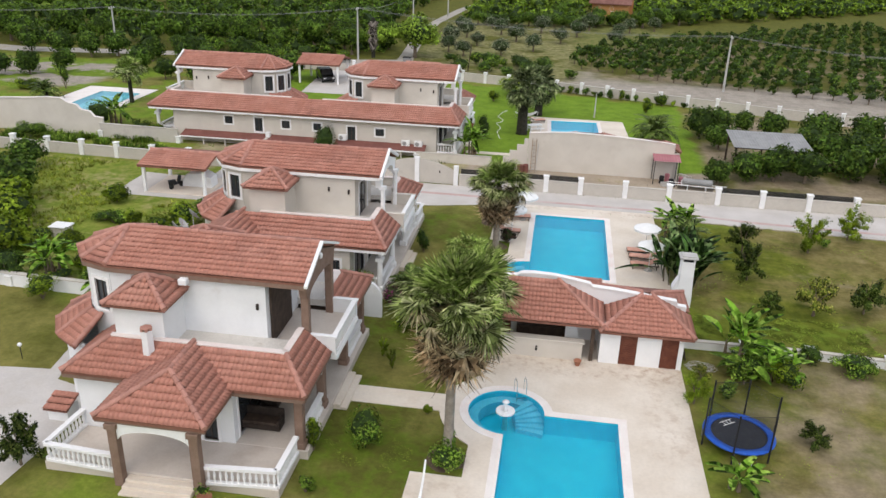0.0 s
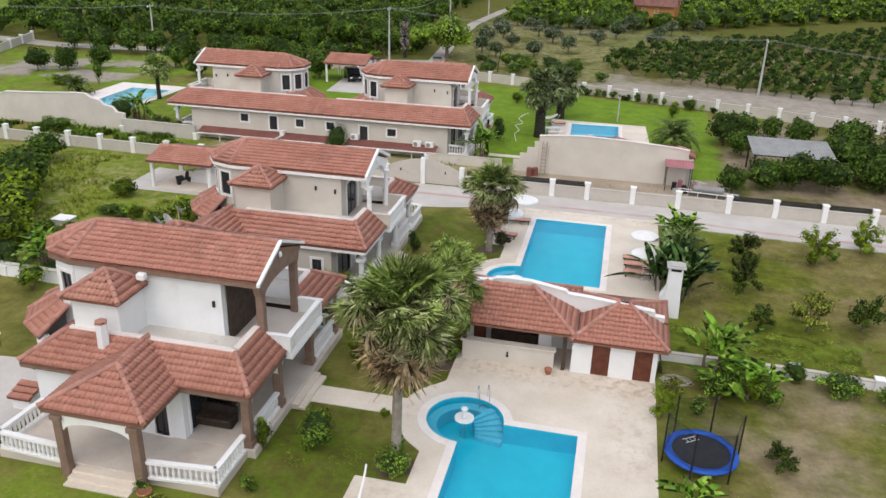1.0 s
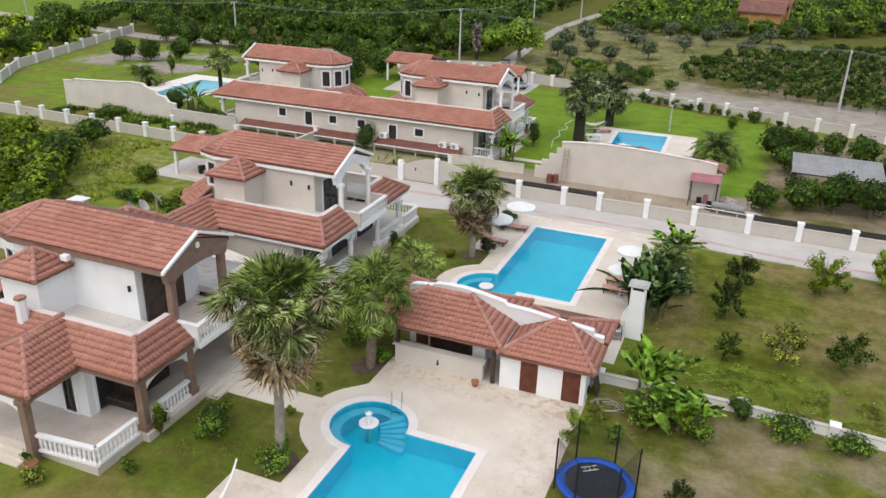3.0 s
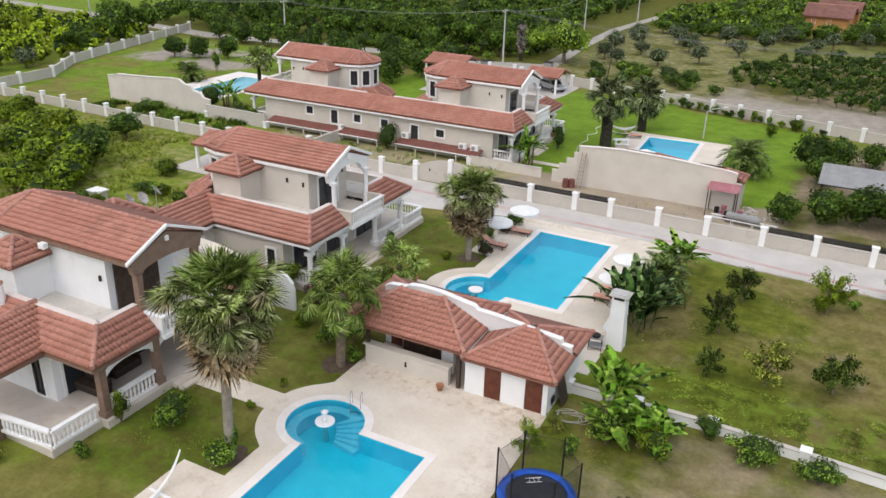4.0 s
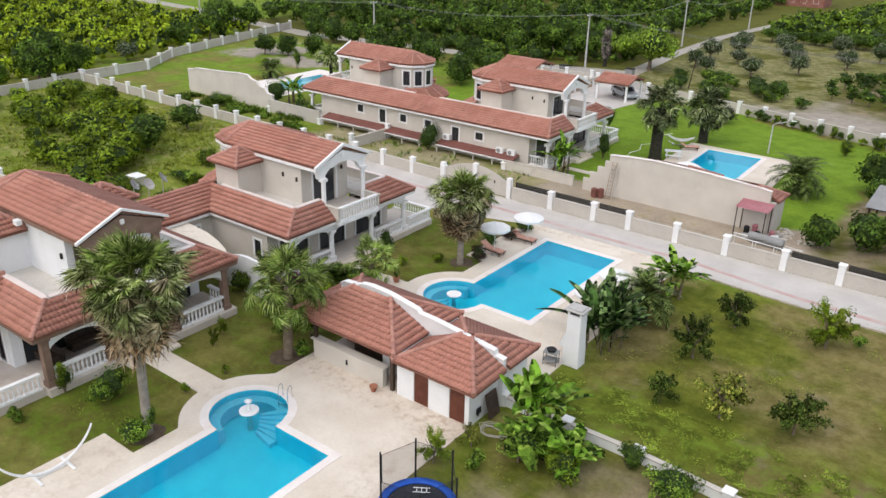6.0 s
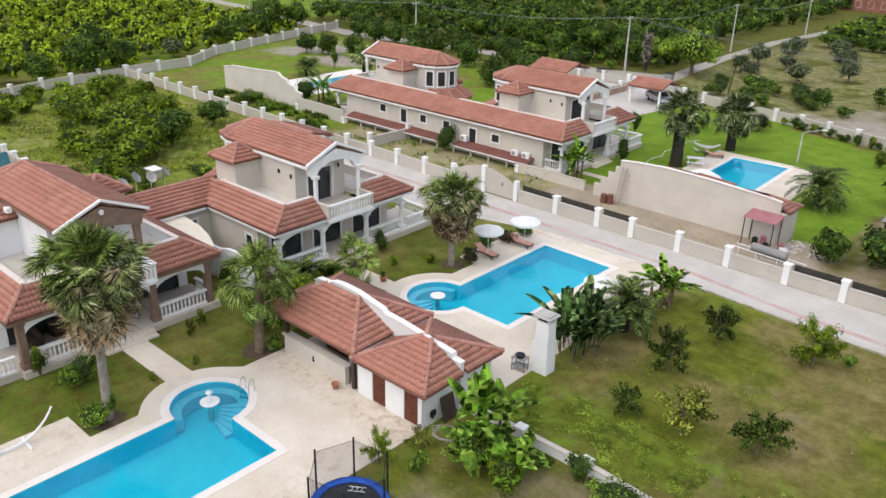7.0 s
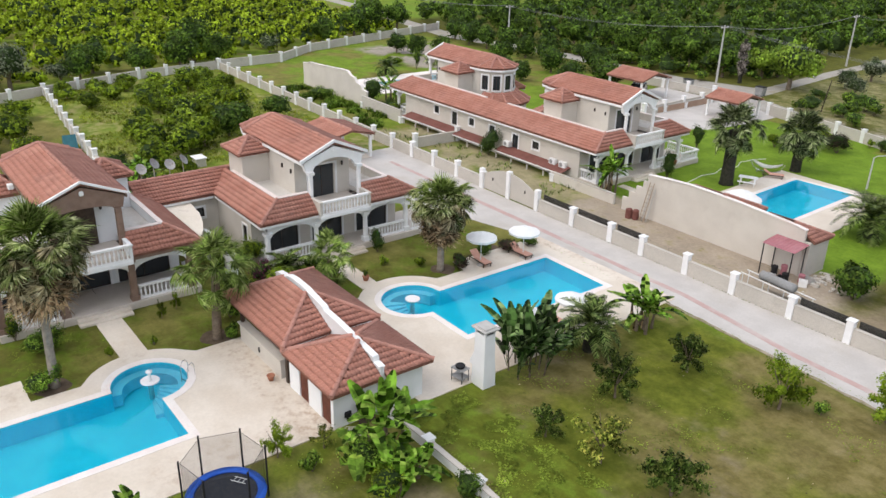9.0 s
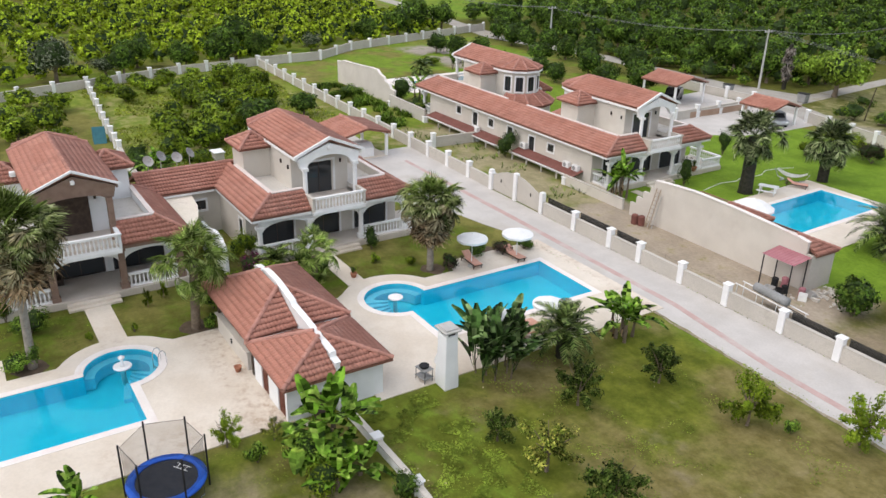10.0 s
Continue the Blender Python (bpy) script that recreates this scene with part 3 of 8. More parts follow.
drive = part("driveway", sheet([(-22.2, 17), (-21.0, 30.2), (-24.0, 31.0), (-24.9, 35.4), (-25.4, 35.4), (-24.9, 31.8), (-27.0, 31.6), (-40, 29.5), (-40, 17)], (), 0.012, 0.05), M["road"])
structure(drive, "pale concrete drive beside the villa", "driveway")
yard = part("yard_paving", sheet([(-33.3, 98.6), (-27.4, 98.7), (-18.9, 97.2), (-16.7, 99.9), (-15.7, 106.3), (-15.7, 111.8), (-20.6, 114.5), (-34.5, 114.0)], (), 0.015, 0.05), M["road"])
structure(yard, "pale paved yard before the car shelters", "pavement")
lane = part("track", sheet([(-38.6, 118.6), (-20.6, 113.5), (-12.5, 112.2), (-12.6, 115.8), (-23.1, 119.6), (-25.6, 144.7), (-26.5, 170.2), (-24.2, 196.2), (-9.7, 274.9), (-12.3, 274.7), (-26.4, 196.1), (-28.7, 170.1), (-27.8, 144.6), (-26.2, 125.3), (-36.6, 122.3), (-60.3, 122.4), (-85.4, 118.9), (-105.6, 121.8), (-128.4, 126.5), (-160.1, 129.7), (-159.9, 125.7), (-128.3, 122.9), (-105.5, 118.2), (-85.3, 114.8), (-60.2, 118.8)], (), 0.012, 0.05),
            surface("dusty_track", (0.33, 0.305, 0.27), (0.42, 0.395, 0.355), 0.3, 0.95, 5.0, 0.3, (0.30, 0.27, 0.2), 0.3, (0.5, 0.7), 0, 0, True))
structure(lane, "dusty pale farm track", "road")


# ---- pools ----
def pool(name, outline, depth, bay=None, label="", tiles="basin", sides="basin_wall"):
    xs, ys = [p[0] for p in outline], [p[1] for p in outline]
    ob = thing(name, 0, 0, 0, label, "pool")
    bm = sheet(outline, (), -depth)
    part("floor", bm, M[tiles], ob, "blue mosaic floor")
    bm = bmesh.new()
    vs = [bm.verts.new((x, y, 0.05)) for x, y in outline]
    lo = [bm.verts.new((x, y, -depth)) for x, y in outline]
    for i in range(len(vs)):
        j = (i + 1) % len(vs)
        bm.faces.new((vs[i], vs[j], lo[j], lo[i]))
    part("wall", bm, M[sides], ob, "blue mosaic wall")
    part("coping", sheet(grown(outline, 0.42), [outline], 0.075, 0.05), M["coping"], ob, "pale stone coping")
    surface_ob = part("water", sheet(outline, (), -0.02), M["water"], ob, "clear still water")
    if surface_ob.data.polygons[0].normal.z < 0:
        surface_ob.data.flip_normals()
    if bay:
        cx, cy, r, a0, a1, s0, s1 = bay
        ring = arc(cx, cy, r - 0.01, a0, a1, 20)
        inner = arc(cx, cy, r - 0.5, a0, a1, 20)
        part("bench", sheet(ring + inner[::-1], (), -0.3, 0.65), M["basin_bench"], ob, "pale blue bench under water")
        for k in range(6):
            b0, b1 = s0 + (s1 - s0) * k / 6, s0 + (s1 - s0) * (k + 1) / 6
            wedge = arc(cx, cy, r - 0.01, b0, b1, 4) + arc(cx, cy, 0.5, b0, b1, 2)[::-1]
            part("step", sheet(wedge, (), -0.18 - 0.12 * k, 0.5), M["basin_bench"], ob)
    return ob


pool("swimming_pool", POOL_A, 1.0, (-1.45, 32.45, 1.85, 60, 262, 58, -12), "turquoise swimming pool with a round bay and steps")
pool("swimming_pool", POOL_B, 1.0, (-1.30, 48.70, 2.0, 100, 235, 232, 330), "turquoise swimming pool with a round bay near the lane")
pool("swimming_pool", POOL_C, 0.95, None, "small rectangular blue pool on a lawn")
# pale floor and walls paint in the whitish glare on this pool's water
pool("swimming_pool", POOL_D, 0.5, None, "pale blue rectangular pool behind a wall", "basin_pale", "basin_pale")


def fountain(x, y, figure=True):
    ob = thing("fountain", x, y, -1.0, "white stone fountain bowl standing in the pool bay", "fountain")
    part("bowl", lathe(bmesh.new(), [(0.14, 0), (0.12, 0.86), (0.36, 0.97), (0.47, 1.03), (0.47, 1.1), (0.42, 1.12), (0.3, 1.08)], seg=24), M["trim"], ob, smooth=True)
    if figure:
        part("pedestal", lathe(bmesh.new(), [(0.12, 1.08), (0.09, 1.2), (0.07, 1.4), (0.09, 1.5), (0.17, 1.56), (0.18, 1.61), (0.1, 1.61), (0.04, 1.7)], seg=14), M["trim"], ob, smooth=True)
    return ob


fountain(-1.5, 32.5)
fountain(-1.37, 48.68, False)


# ---- villas ----
E_LOW, Z_PAR, E_UP, Z_RIDGE = 3.45, 4.5, 6.8, 7.68


def villa(x0, yc, label, sx=1, wall="beige", fascia="trim", col="trim", square=False, low_u=-9.9, eave_v=6.15, wall_v=5.6,
          left_windows=(), right_len=-6.5, back_hip=True, singles=0, flat_gable=False, side_rail=True, front_u=-1.38, side_terrace=False,
          wall_end=0.4, lift=0.0, roof_u=-0.15, north_tower=False):
    h = thing("villa", x0, yc, 0, label, "house")
    e_up, z_ridge = E_UP + lift, Z_RIDGE + 0.05 + lift

    def P(u, v, z):
        return (sx * u, v, z)

    def B(*rows, bevel=0.0):
        return cubes(*[(sx * r[0], sx * r[1], *r[2:]) for r in rows], bevel=bevel)

    def Q(p):
        return (sx * p[0], p[1])

    # ground floor
    fu = front_u
    ops = [(s0 - low_u - wall_end, s1 - low_u - wall_end, za, zb) for s0, s1, za, zb in left_windows]
    fronts = ((-4.9, -1.9, 0.45, 2.8), (-1.5, 1.4, 0.45, 2.8), (1.9, 5.1, 0.45, 2.8)) if square else ((-4.8, -2.4, 0.45, 2.65), (-1.3, 1.1, 0.45, 2.7), (2.3, 4.9, 0.45, 2.65))
    walls(h, "wall", M[wall],
          (Q((low_u + wall_end, -wall_v)), Q((fu - 0.12, -wall_v)), 0, 3.4, 0.24, ops),
          (Q((right_len, 5.6)), Q((fu - 0.12, 5.6)), 0, 3.4, 0.24, [(1.2, 2.1, 1.2, 2.4)]),
          (Q((fu, -wall_v - 0.12)), Q((fu, 5.72)), 0, 3.4, 0.24, [(wall_v + 0.12 + v0, wall_v + 0.12 + v1, za, zb) for v0, v1, za, zb in fronts]),
          (Q((low_u + 0.4, -wall_v + 0.12)), Q((low_u + 0.4, -2.4)), 0, 3.4, 0.24),
          (Q((right_len, 5.48)), Q((right_len, 2.4)), 0, 3.4, 0.24))
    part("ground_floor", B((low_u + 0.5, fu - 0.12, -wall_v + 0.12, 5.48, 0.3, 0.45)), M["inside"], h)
    for s0, s1, za, zb in left_windows:
        window(h, (sx * (s0 + s1) / 2, -wall_v - 0.12, (za + zb) / 2), (0, -1, 0), s1 - s0, zb - za)
    for v0, v1, za, zb in fronts:
        window(h, P(fu + 0.12, (v0 + v1) / 2, (za + zb) / 2), (sx, 0, 0), v1 - v0, zb - za, name="window" if za > 1 else "glazed_door")
    # veranda: floor, steps, columns, arched beams, balustrades
    part("veranda_floor", B((fu + 0.12, 0.95, -wall_v - 0.1, 5.9, 0.0, 0.45), bevel=0.02), M["floor"], h, "tiled veranda floor")
    part("step", B((0.95, 1.3, -1.5, 1.5, 0, 0.3), bevel=0.015), M["travertine"], h)
    part("step", B((1.3, 1.62, -1.5, 1.5, 0, 0.15), bevel=0.015), M["travertine"], h)
    spots = (-wall_v + 0.2, -1.95, 1.95, 5.4)
    for v in spots:
        if square:
            bm = B((0.36, 0.74, v - 0.19, v + 0.19, 0.45, 3.1), (0.30, 0.80, v - 0.25, v + 0.25, 0.45, 0.75), (0.30, 0.80, v - 0.25, v + 0.25, 2.9, 3.1), bevel=0.02)
        else:
            bm = B((0.30, 0.80, v - 0.25, v + 0.25, 0.45, 0.8), (0.30, 0.80, v - 0.25, v + 0.25, 2.45, 2.7), bevel=0.02)
            lathe(bm, [(0.2, 0), (0.17, 0.8), (0.16, 1.65)], sx * 0.55, v, 0.8, 14)
        part("column", bm, M[col], h)
    for a, b in zip(spots, spots[1:]):
        lo, hi, mid = a + 0.19, b - 0.19, (a + b) / 2
        curve = [(mid + (hi - lo) / 2 * math.cos(radians(180 - 180 * k / 14)), 2.3 + 0.55 * math.sin(radians(180 * k / 14))) for k in range(15)]
        pts = [P(0.45, v, z) for v, z in [(a, 2.3)] + curve + [(b, 2.3), (b, 3.36), (a, 3.36)]]
        part("arched_beam", prism(bmesh.new(), pts, (sx * 0.22, 0, 0)), M["trim"], h, "white arched beam")
    part("side_beam", B((fu + 0.12, 0.45, -wall_v + 0.05, -wall_v + 0.3, 3.05, 3.36)), M["trim"], h)
    part("side_beam", B((fu + 0.12, 0.45, 5.3, 5.55, 3.05, 3.36)), M["trim"], h)
    # ceiling hidden from above; its dark colour stands in for the veranda's deep shade
    part("veranda_ceiling", B((fu + 0.12, 0.9, -wall_v + 0.1, 5.7, 3.37, 3.43)), M["darkwood"], h, "veranda ceiling coloured dark to deepen the shade")
    balustrade(h, Q((0.6, -wall_v + 0.35)), Q((0.6, -2.2)), 0.45)
    balustrade(h, Q((0.6, 2.2)), Q((0.6, 5.2)), 0.45)
    if side_rail:
        balustrade(h, Q((-1.2, -wall_v + 0.15)), Q((0.35, -wall_v + 0.15)), 0.45)
    if side_terrace:
        part("terrace_floor", B((-3.0, 0.9, 5.9, 8.4, 0.0, 0.43), bevel=0.02), M["floor"], h, "tiled side terrace")
        balustrade(h, Q((0.75, 5.75)), Q((0.75, 8.3)), 0.43)
        balustrade(h, Q((0.65, 8.3)), Q((-2.9, 8.3)), 0.43)
    else:
        balustrade(h, Q((-1.2, 5.6)), Q((0.35, 5.6)), 0.45)
    # flat roof and parapet
    part("balcony_tiles", B((-1.9, 1.25, -1.9, 1.9, 3.44, 3.48)), M["floor"], h, "pale tiled balcony floor")
    part("flat_roof", B((-8.2, -1.95, -4.15, 4.15, 3.6, 3.95), (-1.95, -0.35, -4.15, -2.1, 3.6, 3.95), (-1.95, -0.35, 2.1, 4.15, 3.6, 3.95)), M["roofdeck"], h, "pale screed flat roof")
    runs = [((low_u + 1.6, -4.25), (-0.2, -4.25)), ((-0.28, -4.17), (-0.28, -2.03)), ((-0.28, 2.03), (-0.28, 4.17)), ((right_len + 0.2, 4.25), (-0.2, 4.25))]
    walls(h, "parapet", M[wall], *[(Q(a), Q(b), 3.45, 4.58, 0.16) for a, b in runs])
    walls(h, "parapet_cap", M["cap_pink"], *[(Q(a), Q(b), 4.58, 4.635, 0.30) for a, b in runs])
    # balcony
    part("balcony_floor", B((-1.95, 1.35, -1.95, 1.95, 3.05, 3.3), bevel=0.02), M["trim"], h)
    for v in (-1.9, 1.9):
        part("balcony_side", B((-0.3, 1.3, v - 0.08, v + 0.08, 3.3, 4.2), (-0.35, 1.38, v - 0.12, v + 0.12, 4.2, 4.28)), M[wall if not square else "white"], h)
    balustrade(h, Q((1.22, -1.8)), Q((1.22, 1.8)), 3.3, 0.98)
    # upper floor
    walls(h, "upper_wall", M[wall], (Q((-9.3, -2.05)), Q((-1.85, -2.05)), 3.3, 6.75 + lift, 0.2), (Q((-9.3, 2.05)), Q((-1.85, 2.05)), 3.3, 6.75 + lift, 0.2),
          (Q((-1.95, -1.95)), Q((-1.95, 1.95)), 3.3, 6.75 + lift, 0.2, [(0.75, 2.85, 3.32, 5.75)]))
    ring = arc(-9.3, 0, 2.05, 90, 270, 5)
    wins = []
    for k, (a, b) in enumerate(zip(ring, ring[1:])):
        length = math.hypot(b[0] - a[0], b[1] - a[1])
        walls(h, "bay_wall", M[wall], (Q(a), Q(b), 0.0, 6.75 + lift, 0.2, [(length / 2 - 0.38, length / 2 + 0.38, 4.55, 6.05)]))
        mid = Vector(((a[0] + b[0]) / 2, (a[1] + b[1]) / 2, 0))
        n = (mid - Vector((-9.3, 0, 0))).normalized()
        wins.append((mid + n * 0.1, n))
    for mid, n in wins:
        window(h, (sx * mid.x, mid.y, 5.3), (sx * n.x, n.y, 0), 0.76, 1.5)
    if square:
        part("balcony_door", B((-1.83, -1.74, -1.75, 0.95, 3.5, 6.35), bevel=0.01), M["darkwood"], h, "wide dark brown balcony shutter")
        part("wall_lamp", B((-1.84, -1.7, 1.25, 1.4, 5.6, 5.95), bevel=0.03), M["frame_dark"], h)
    else:
        window(h, P(-1.85, -0.05, 4.54), (sx, 0, 0), 2.1, 2.43, name="balcony_door")
        part("wall_lamp", B((-1.84, -1.72, 1.5, 1.62, 5.5, 5.8), bevel=0.02), M["frame_dark"], h)
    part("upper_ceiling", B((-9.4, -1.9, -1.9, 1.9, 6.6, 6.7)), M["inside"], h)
    # tower rooms
    for m in (1, -1) if north_tower else (1,):
        part("tower_wall", B((-8.1, -5.8, -4.15 * m, -2.15 * m, 3.95, 6.1)), M[wall], h)
        part("tower_cornice", B((-8.25, -5.65, -4.3 * m, -2.16 * m, 6.0, 6.12)), M[fascia], h)
        c = [P(-8.4, -4.5 * m, 6.15), P(-5.5, -4.5 * m, 6.15), P(-5.5, -1.9 * m, 6.15), P(-8.4, -1.9 * m, 6.15)]
        top = P(-6.95, -3.05 * m, 7.0)
        roof(h, [[c[i], c[(i + 1) % 4], top] for i in range(4)], [(c[i], top) for i in range(4)], "tower_roof", thick=0.08)
    # upper roof with its round end
    ends = arc(-9.3, 0, 2.42, 90, 270, 5)
    peak = P(-9.3, 0, z_ridge + 0.02)
    polys = [[P(-9.3, -2.42, e_up), P(roof_u, -2.42, e_up), P(roof_u, 0, z_ridge), P(-9.3, 0, z_ridge)], [P(roof_u, 2.42, e_up), P(-9.3, 2.42, e_up), P(-9.3, 0, z_ridge), P(roof_u, 0, z_ridge)]]
    polys += [[P(*a, e_up), P(*b, e_up), peak] for a, b in zip(ends, ends[1:])]
    hips = [(P(roof_u, 0, z_ridge), peak)] + [(P(*e, e_up), peak) for e in ends]
    roof(h, polys, hips, "upper_roof", singles)
    outline = [(roof_u, -2.38)] + arc(-9.3, 0, 2.38, 270, 90, 5) + [(roof_u, 2.38)]
    walls(h, "fascia", M[fascia], *[(Q(a), Q(b), e_up - 0.3, e_up - 0.1, 0.12) for a, b in zip(outline, outline[1:])])
    for s in (-1, 1):
        a, b = Vector(P(roof_u + 0.02, s * 2.6, e_up - 0.13)), Vector(P(roof_u + 0.02, 0, z_ridge + 0.05))
        vz = Vector((0, 0, 0.13 if square else 0.2))
        pts = [a, b, b + vz, a + vz]
        part("verge_board", prism(bmesh.new(), pts, (sx * 0.16, 0, 0)), M["trim"], h, "white verge board")
    rise, spring, bow = (lift, 6.18, 0.3) if flat_gable else (0.0, 5.95, 0.75)
    curve = [(-1.62 * math.cos(radians(180 * k / 16)), spring + bow * math.sin(radians(180 * k / 16))) for k in range(17)]
    pts = [P(roof_u - 0.35, v, z) for v, z in [(-2.12, spring)] + curve + [(2.12, spring), (2.3, 6.66 + rise), (0, 7.5 + rise), (-2.3, 6.66 + rise)]]
    part("gable", prism(bmesh.new(), pts, (sx * 0.35, 0, 0)), M["brown" if flat_gable else "trim"], h, "brown-grey arched gable" if flat_gable else "white arched gable")
    for v in (-1.86, 1.86):
        bm = B((-0.26, 0.10, v - 0.17, v + 0.17, 3.3, 6.25), bevel=0.02) if square else lathe(B((-0.3, 0.12, v - 0.21, v + 0.21, 5.8, 6.0)), [(0.16, 0), (0.15, 2.5)], -0.08 * sx, v, 3.3, 12)
        part("balcony_column", bm, M[col], h)
    part("gable_lamp", B((roof_u - 0.04, roof_u + 0.1, -0.12, 0.12, 7.02 + lift, 7.3 + lift), bevel=0.05), M["trim"], h)
    if not square:
        part("wall_lamp", B((-3.6, -3.48, -2.27, -2.15, 5.5, 5.8), bevel=0.02), M["frame_dark"], h)
    part("wall_lamp", B((-2.3, -2.18, -2.27, -2.15, 5.4, 5.7), bevel=0.02), M["frame_dark"], h)
    # low roofs
    ev = -eave_v
    polys = [[P(1.05, ev, E_LOW), P(1.05, -1.97, E_LOW), P(-0.2, -1.97, Z_PAR), P(-0.2, -4.33, Z_PAR)],
             [P(low_u, ev, E_LOW), P(1.05, ev, E_LOW), P(-0.2, -4.33, Z_PAR), P(low_u + (1.6 if back_hip else 0), -4.33, Z_PAR)]]
    hips = [(P(1.05, ev, E_LOW), P(-0.2, -4.33, Z_PAR))]
    if back_hip:
        polys.append([P(low_u, -2.3, E_LOW), P(low_u, ev, E_LOW), P(low_u + 1.6, -4.33, Z_PAR), P(low_u + 1.6, -2.3, Z_PAR)])
        hips.append((P(low_u, ev, E_LOW), P(low_u + 1.6, -4.33, Z_PAR)))
    roof(h, polys, hips, "low_roof", singles)
    polys = [[P(1.05, 1.97, E_LOW), P(1.05, 6.15, E_LOW), P(-0.2, 4.33, Z_PAR), P(-0.2, 1.97, Z_PAR)],
              [P(1.05, 6.15, E_LOW), P(right_len - 0.6, 6.15, E_LOW), P(right_len, 4.33, Z_PAR), P(-0.2, 4.33, Z_PAR)],
              [P(right_len - 0.6, 6.15, E_LOW), P(right_len - 0.6, 2.4, E_LOW), P(right_len, 2.4, Z_PAR), P(right_len, 4.33, Z_PAR)]]
    hips = [(P(1.05, 6.15, E_LOW), P(-0.2, 4.33, Z_PAR)), (P(right_len - 0.6, 6.15, E_LOW), P(right_len, 4.33, Z_PAR))]
    roof(h, polys, hips, "low_roof", singles)
    for outline in ([(low_u, ev + 0.05), (1.0, ev + 0.05), (1.0, -1.97)], [(1.0, 1.97), (1.0, 6.1), (right_len - 0.5, 6.1)]):
        walls(h, "eave_board", M[fascia], *[(Q(a), Q(b), E_LOW - 0.28, E_LOW - 0.1, 0.1) for a, b in zip(outline, outline[1:])])
    # skirt roof round the bay at the back
    outer, inner = arc(-9.3, 0, 3.9, 100, 250, 6), arc(-9.3, 0, 2.2, 100, 250, 6)
    polys = [[P(*a, 3.3), P(*b, 3.3), P(*d, 4.25), P(*c, 4.25)] for a, b, c, d in zip(outer, outer[1:], inner, inner[1:])]
    roof(h, polys, [(P(*a, 3.3), P(*c, 4.25)) for a, c in zip(outer, inner)], "skirt_roof")
    base = arc(-9.3, 0, 3.45, 100, 250, 6)
    walls(h, "low_bay_wall", M[wall], *[(Q(a), Q(b), 0, 3.25, 0.2) for a, b in zip(base, base[1:])])
    return h


villa(-10.67, 32.65, "white two-storey villa with brown columns and terracotta roofs", 1, "white", "brown", "brown", True, -9.9, 5.85, 5.35,
                [(-3.75, -3.1, 0.5, 2.5)], -6.5, True, 150, True, False, -2.45, lift=0.22, roof_u=0.1, north_tower=True)
villa(-10.75, 48.85, "beige two-storey villa with white arches and terracotta roofs", 1, "beige", "trim", "trim", False, -9.0, 6.15, 5.7,
                [(-2.5, -1.9, 1.2, 2.4)], -7.0, False, 0, side_terrace=True)
villa(-10.4, 80.0, "beige villa, one half of a long twin house beyond the lane", 1, "beige", "trim", "trim", False, -14.65, 6.7, 6.0,
                [(x0 + 10.4, x1 + 10.4, a, b) for x0, x1, a, b in ((-23.9, -23.1, 1.9, 2.6), (-20.45, -19.65, 1.1, 2.5), (-17.65, -16.8, 1.75, 2.45))], -7.0, False, 0, side_terrace=True, wall_end=0.0)
villa(-39.7, 80.0, "beige villa, the mirrored half of a long twin house", -1, "beige", "trim", "trim", False, -14.65, 6.7, 6.0,
                [(-x1 - 39.7, -x0 - 39.7, a, b) for x0, x1, a, b in ((-33.0, -32.2, 2.0, 2.75), (-29.9, -29.1, 1.4, 2.75), (-27.1, -26.3, 1.9, 2.65))], -7.0, False, 0, wall_end=0.0)


# porch and side terrace of the white villa
def side_porch():
    h = thing("porch", -15.1, 27.3, 0, "hipped terracotta porch on brown columns with a white balustrade", "porch")
    part("terrace_floor", cubes((-5.3, 5.0, -2.75, -0.0, 0.0, 0.44), bevel=0.02), M["floor"], h, "tiled terrace floor")
    for k in range(3):
        part("step", cubes((-1.5, 1.5, -3.1 - 0.32 * k, -2.75 - 0.32 * k, 0, 0.33 - 0.11 * k), bevel=0.015), M["travertine"], h)
    for u in (-1.73, 1.73):
        bm = cubes((u - 0.19, u + 0.19, -3.19, -2.81, 0.0, 3.1), (u - 0.26, u + 0.26, -3.26, -2.74, 2.85, 3.1), bevel=0.02)
        part("column", bm, M["brown"], h)
    for v0, v1 in ((-3.1, -2.9), ):
        curve = [(-1.5 * math.cos(radians(180 * k / 14)), 2.35 + 0.45 * math.sin(radians(180 * k / 14))) for k in range(15)]
        pts = [(u, v0, z) for u, z in [(-1.73, 2.35)] + curve + [(1.73, 2.35), (1.73, 3.2), (-1.73, 3.2)]]
        part("arched_beam", prism(bmesh.new(), pts, (0, v1 - v0, 0)), M["trim"], h)
    a, b, c, d = (-2.42, -3.2, 3.35), (2.3, -3.2, 3.35), (2.3, -0.5, 3.4), (-2.42, -0.5, 3.4)
    p, q = (-0.05, -1.1, 4.5), (0.0, 1.15, 4.62)
    roof(h, [[a, b, p], [b, (2.3, 0.1, 3.4), q, p], [(-2.42, 0.1, 3.4), a, p, q]], [(a, p), (b, p), (p, q)], "porch_roof", 150)
    part("eave_board", cubes((-2.4, 2.28, -3.16, -3.06, 3.12, 3.24), (-2.38, -2.28, -3.06, -0.4, 3.12, 3.24), (2.16, 2.26, -3.06, -0.4, 3.12, 3.24)), M["brown"], h)
    balustrade(h, (-5.2, -2.65), (-1.95, -2.85), 0.44)
    balustrade(h, (-5.2, -2.65), (-5.0, -0.1), 0.44)
    balustrade(h, (1.95, -2.85), (4.9, -2.6), 0.44)
    balustrade(h, (4.9, -2.6), (4.95, -0.25), 0.44)
    return h


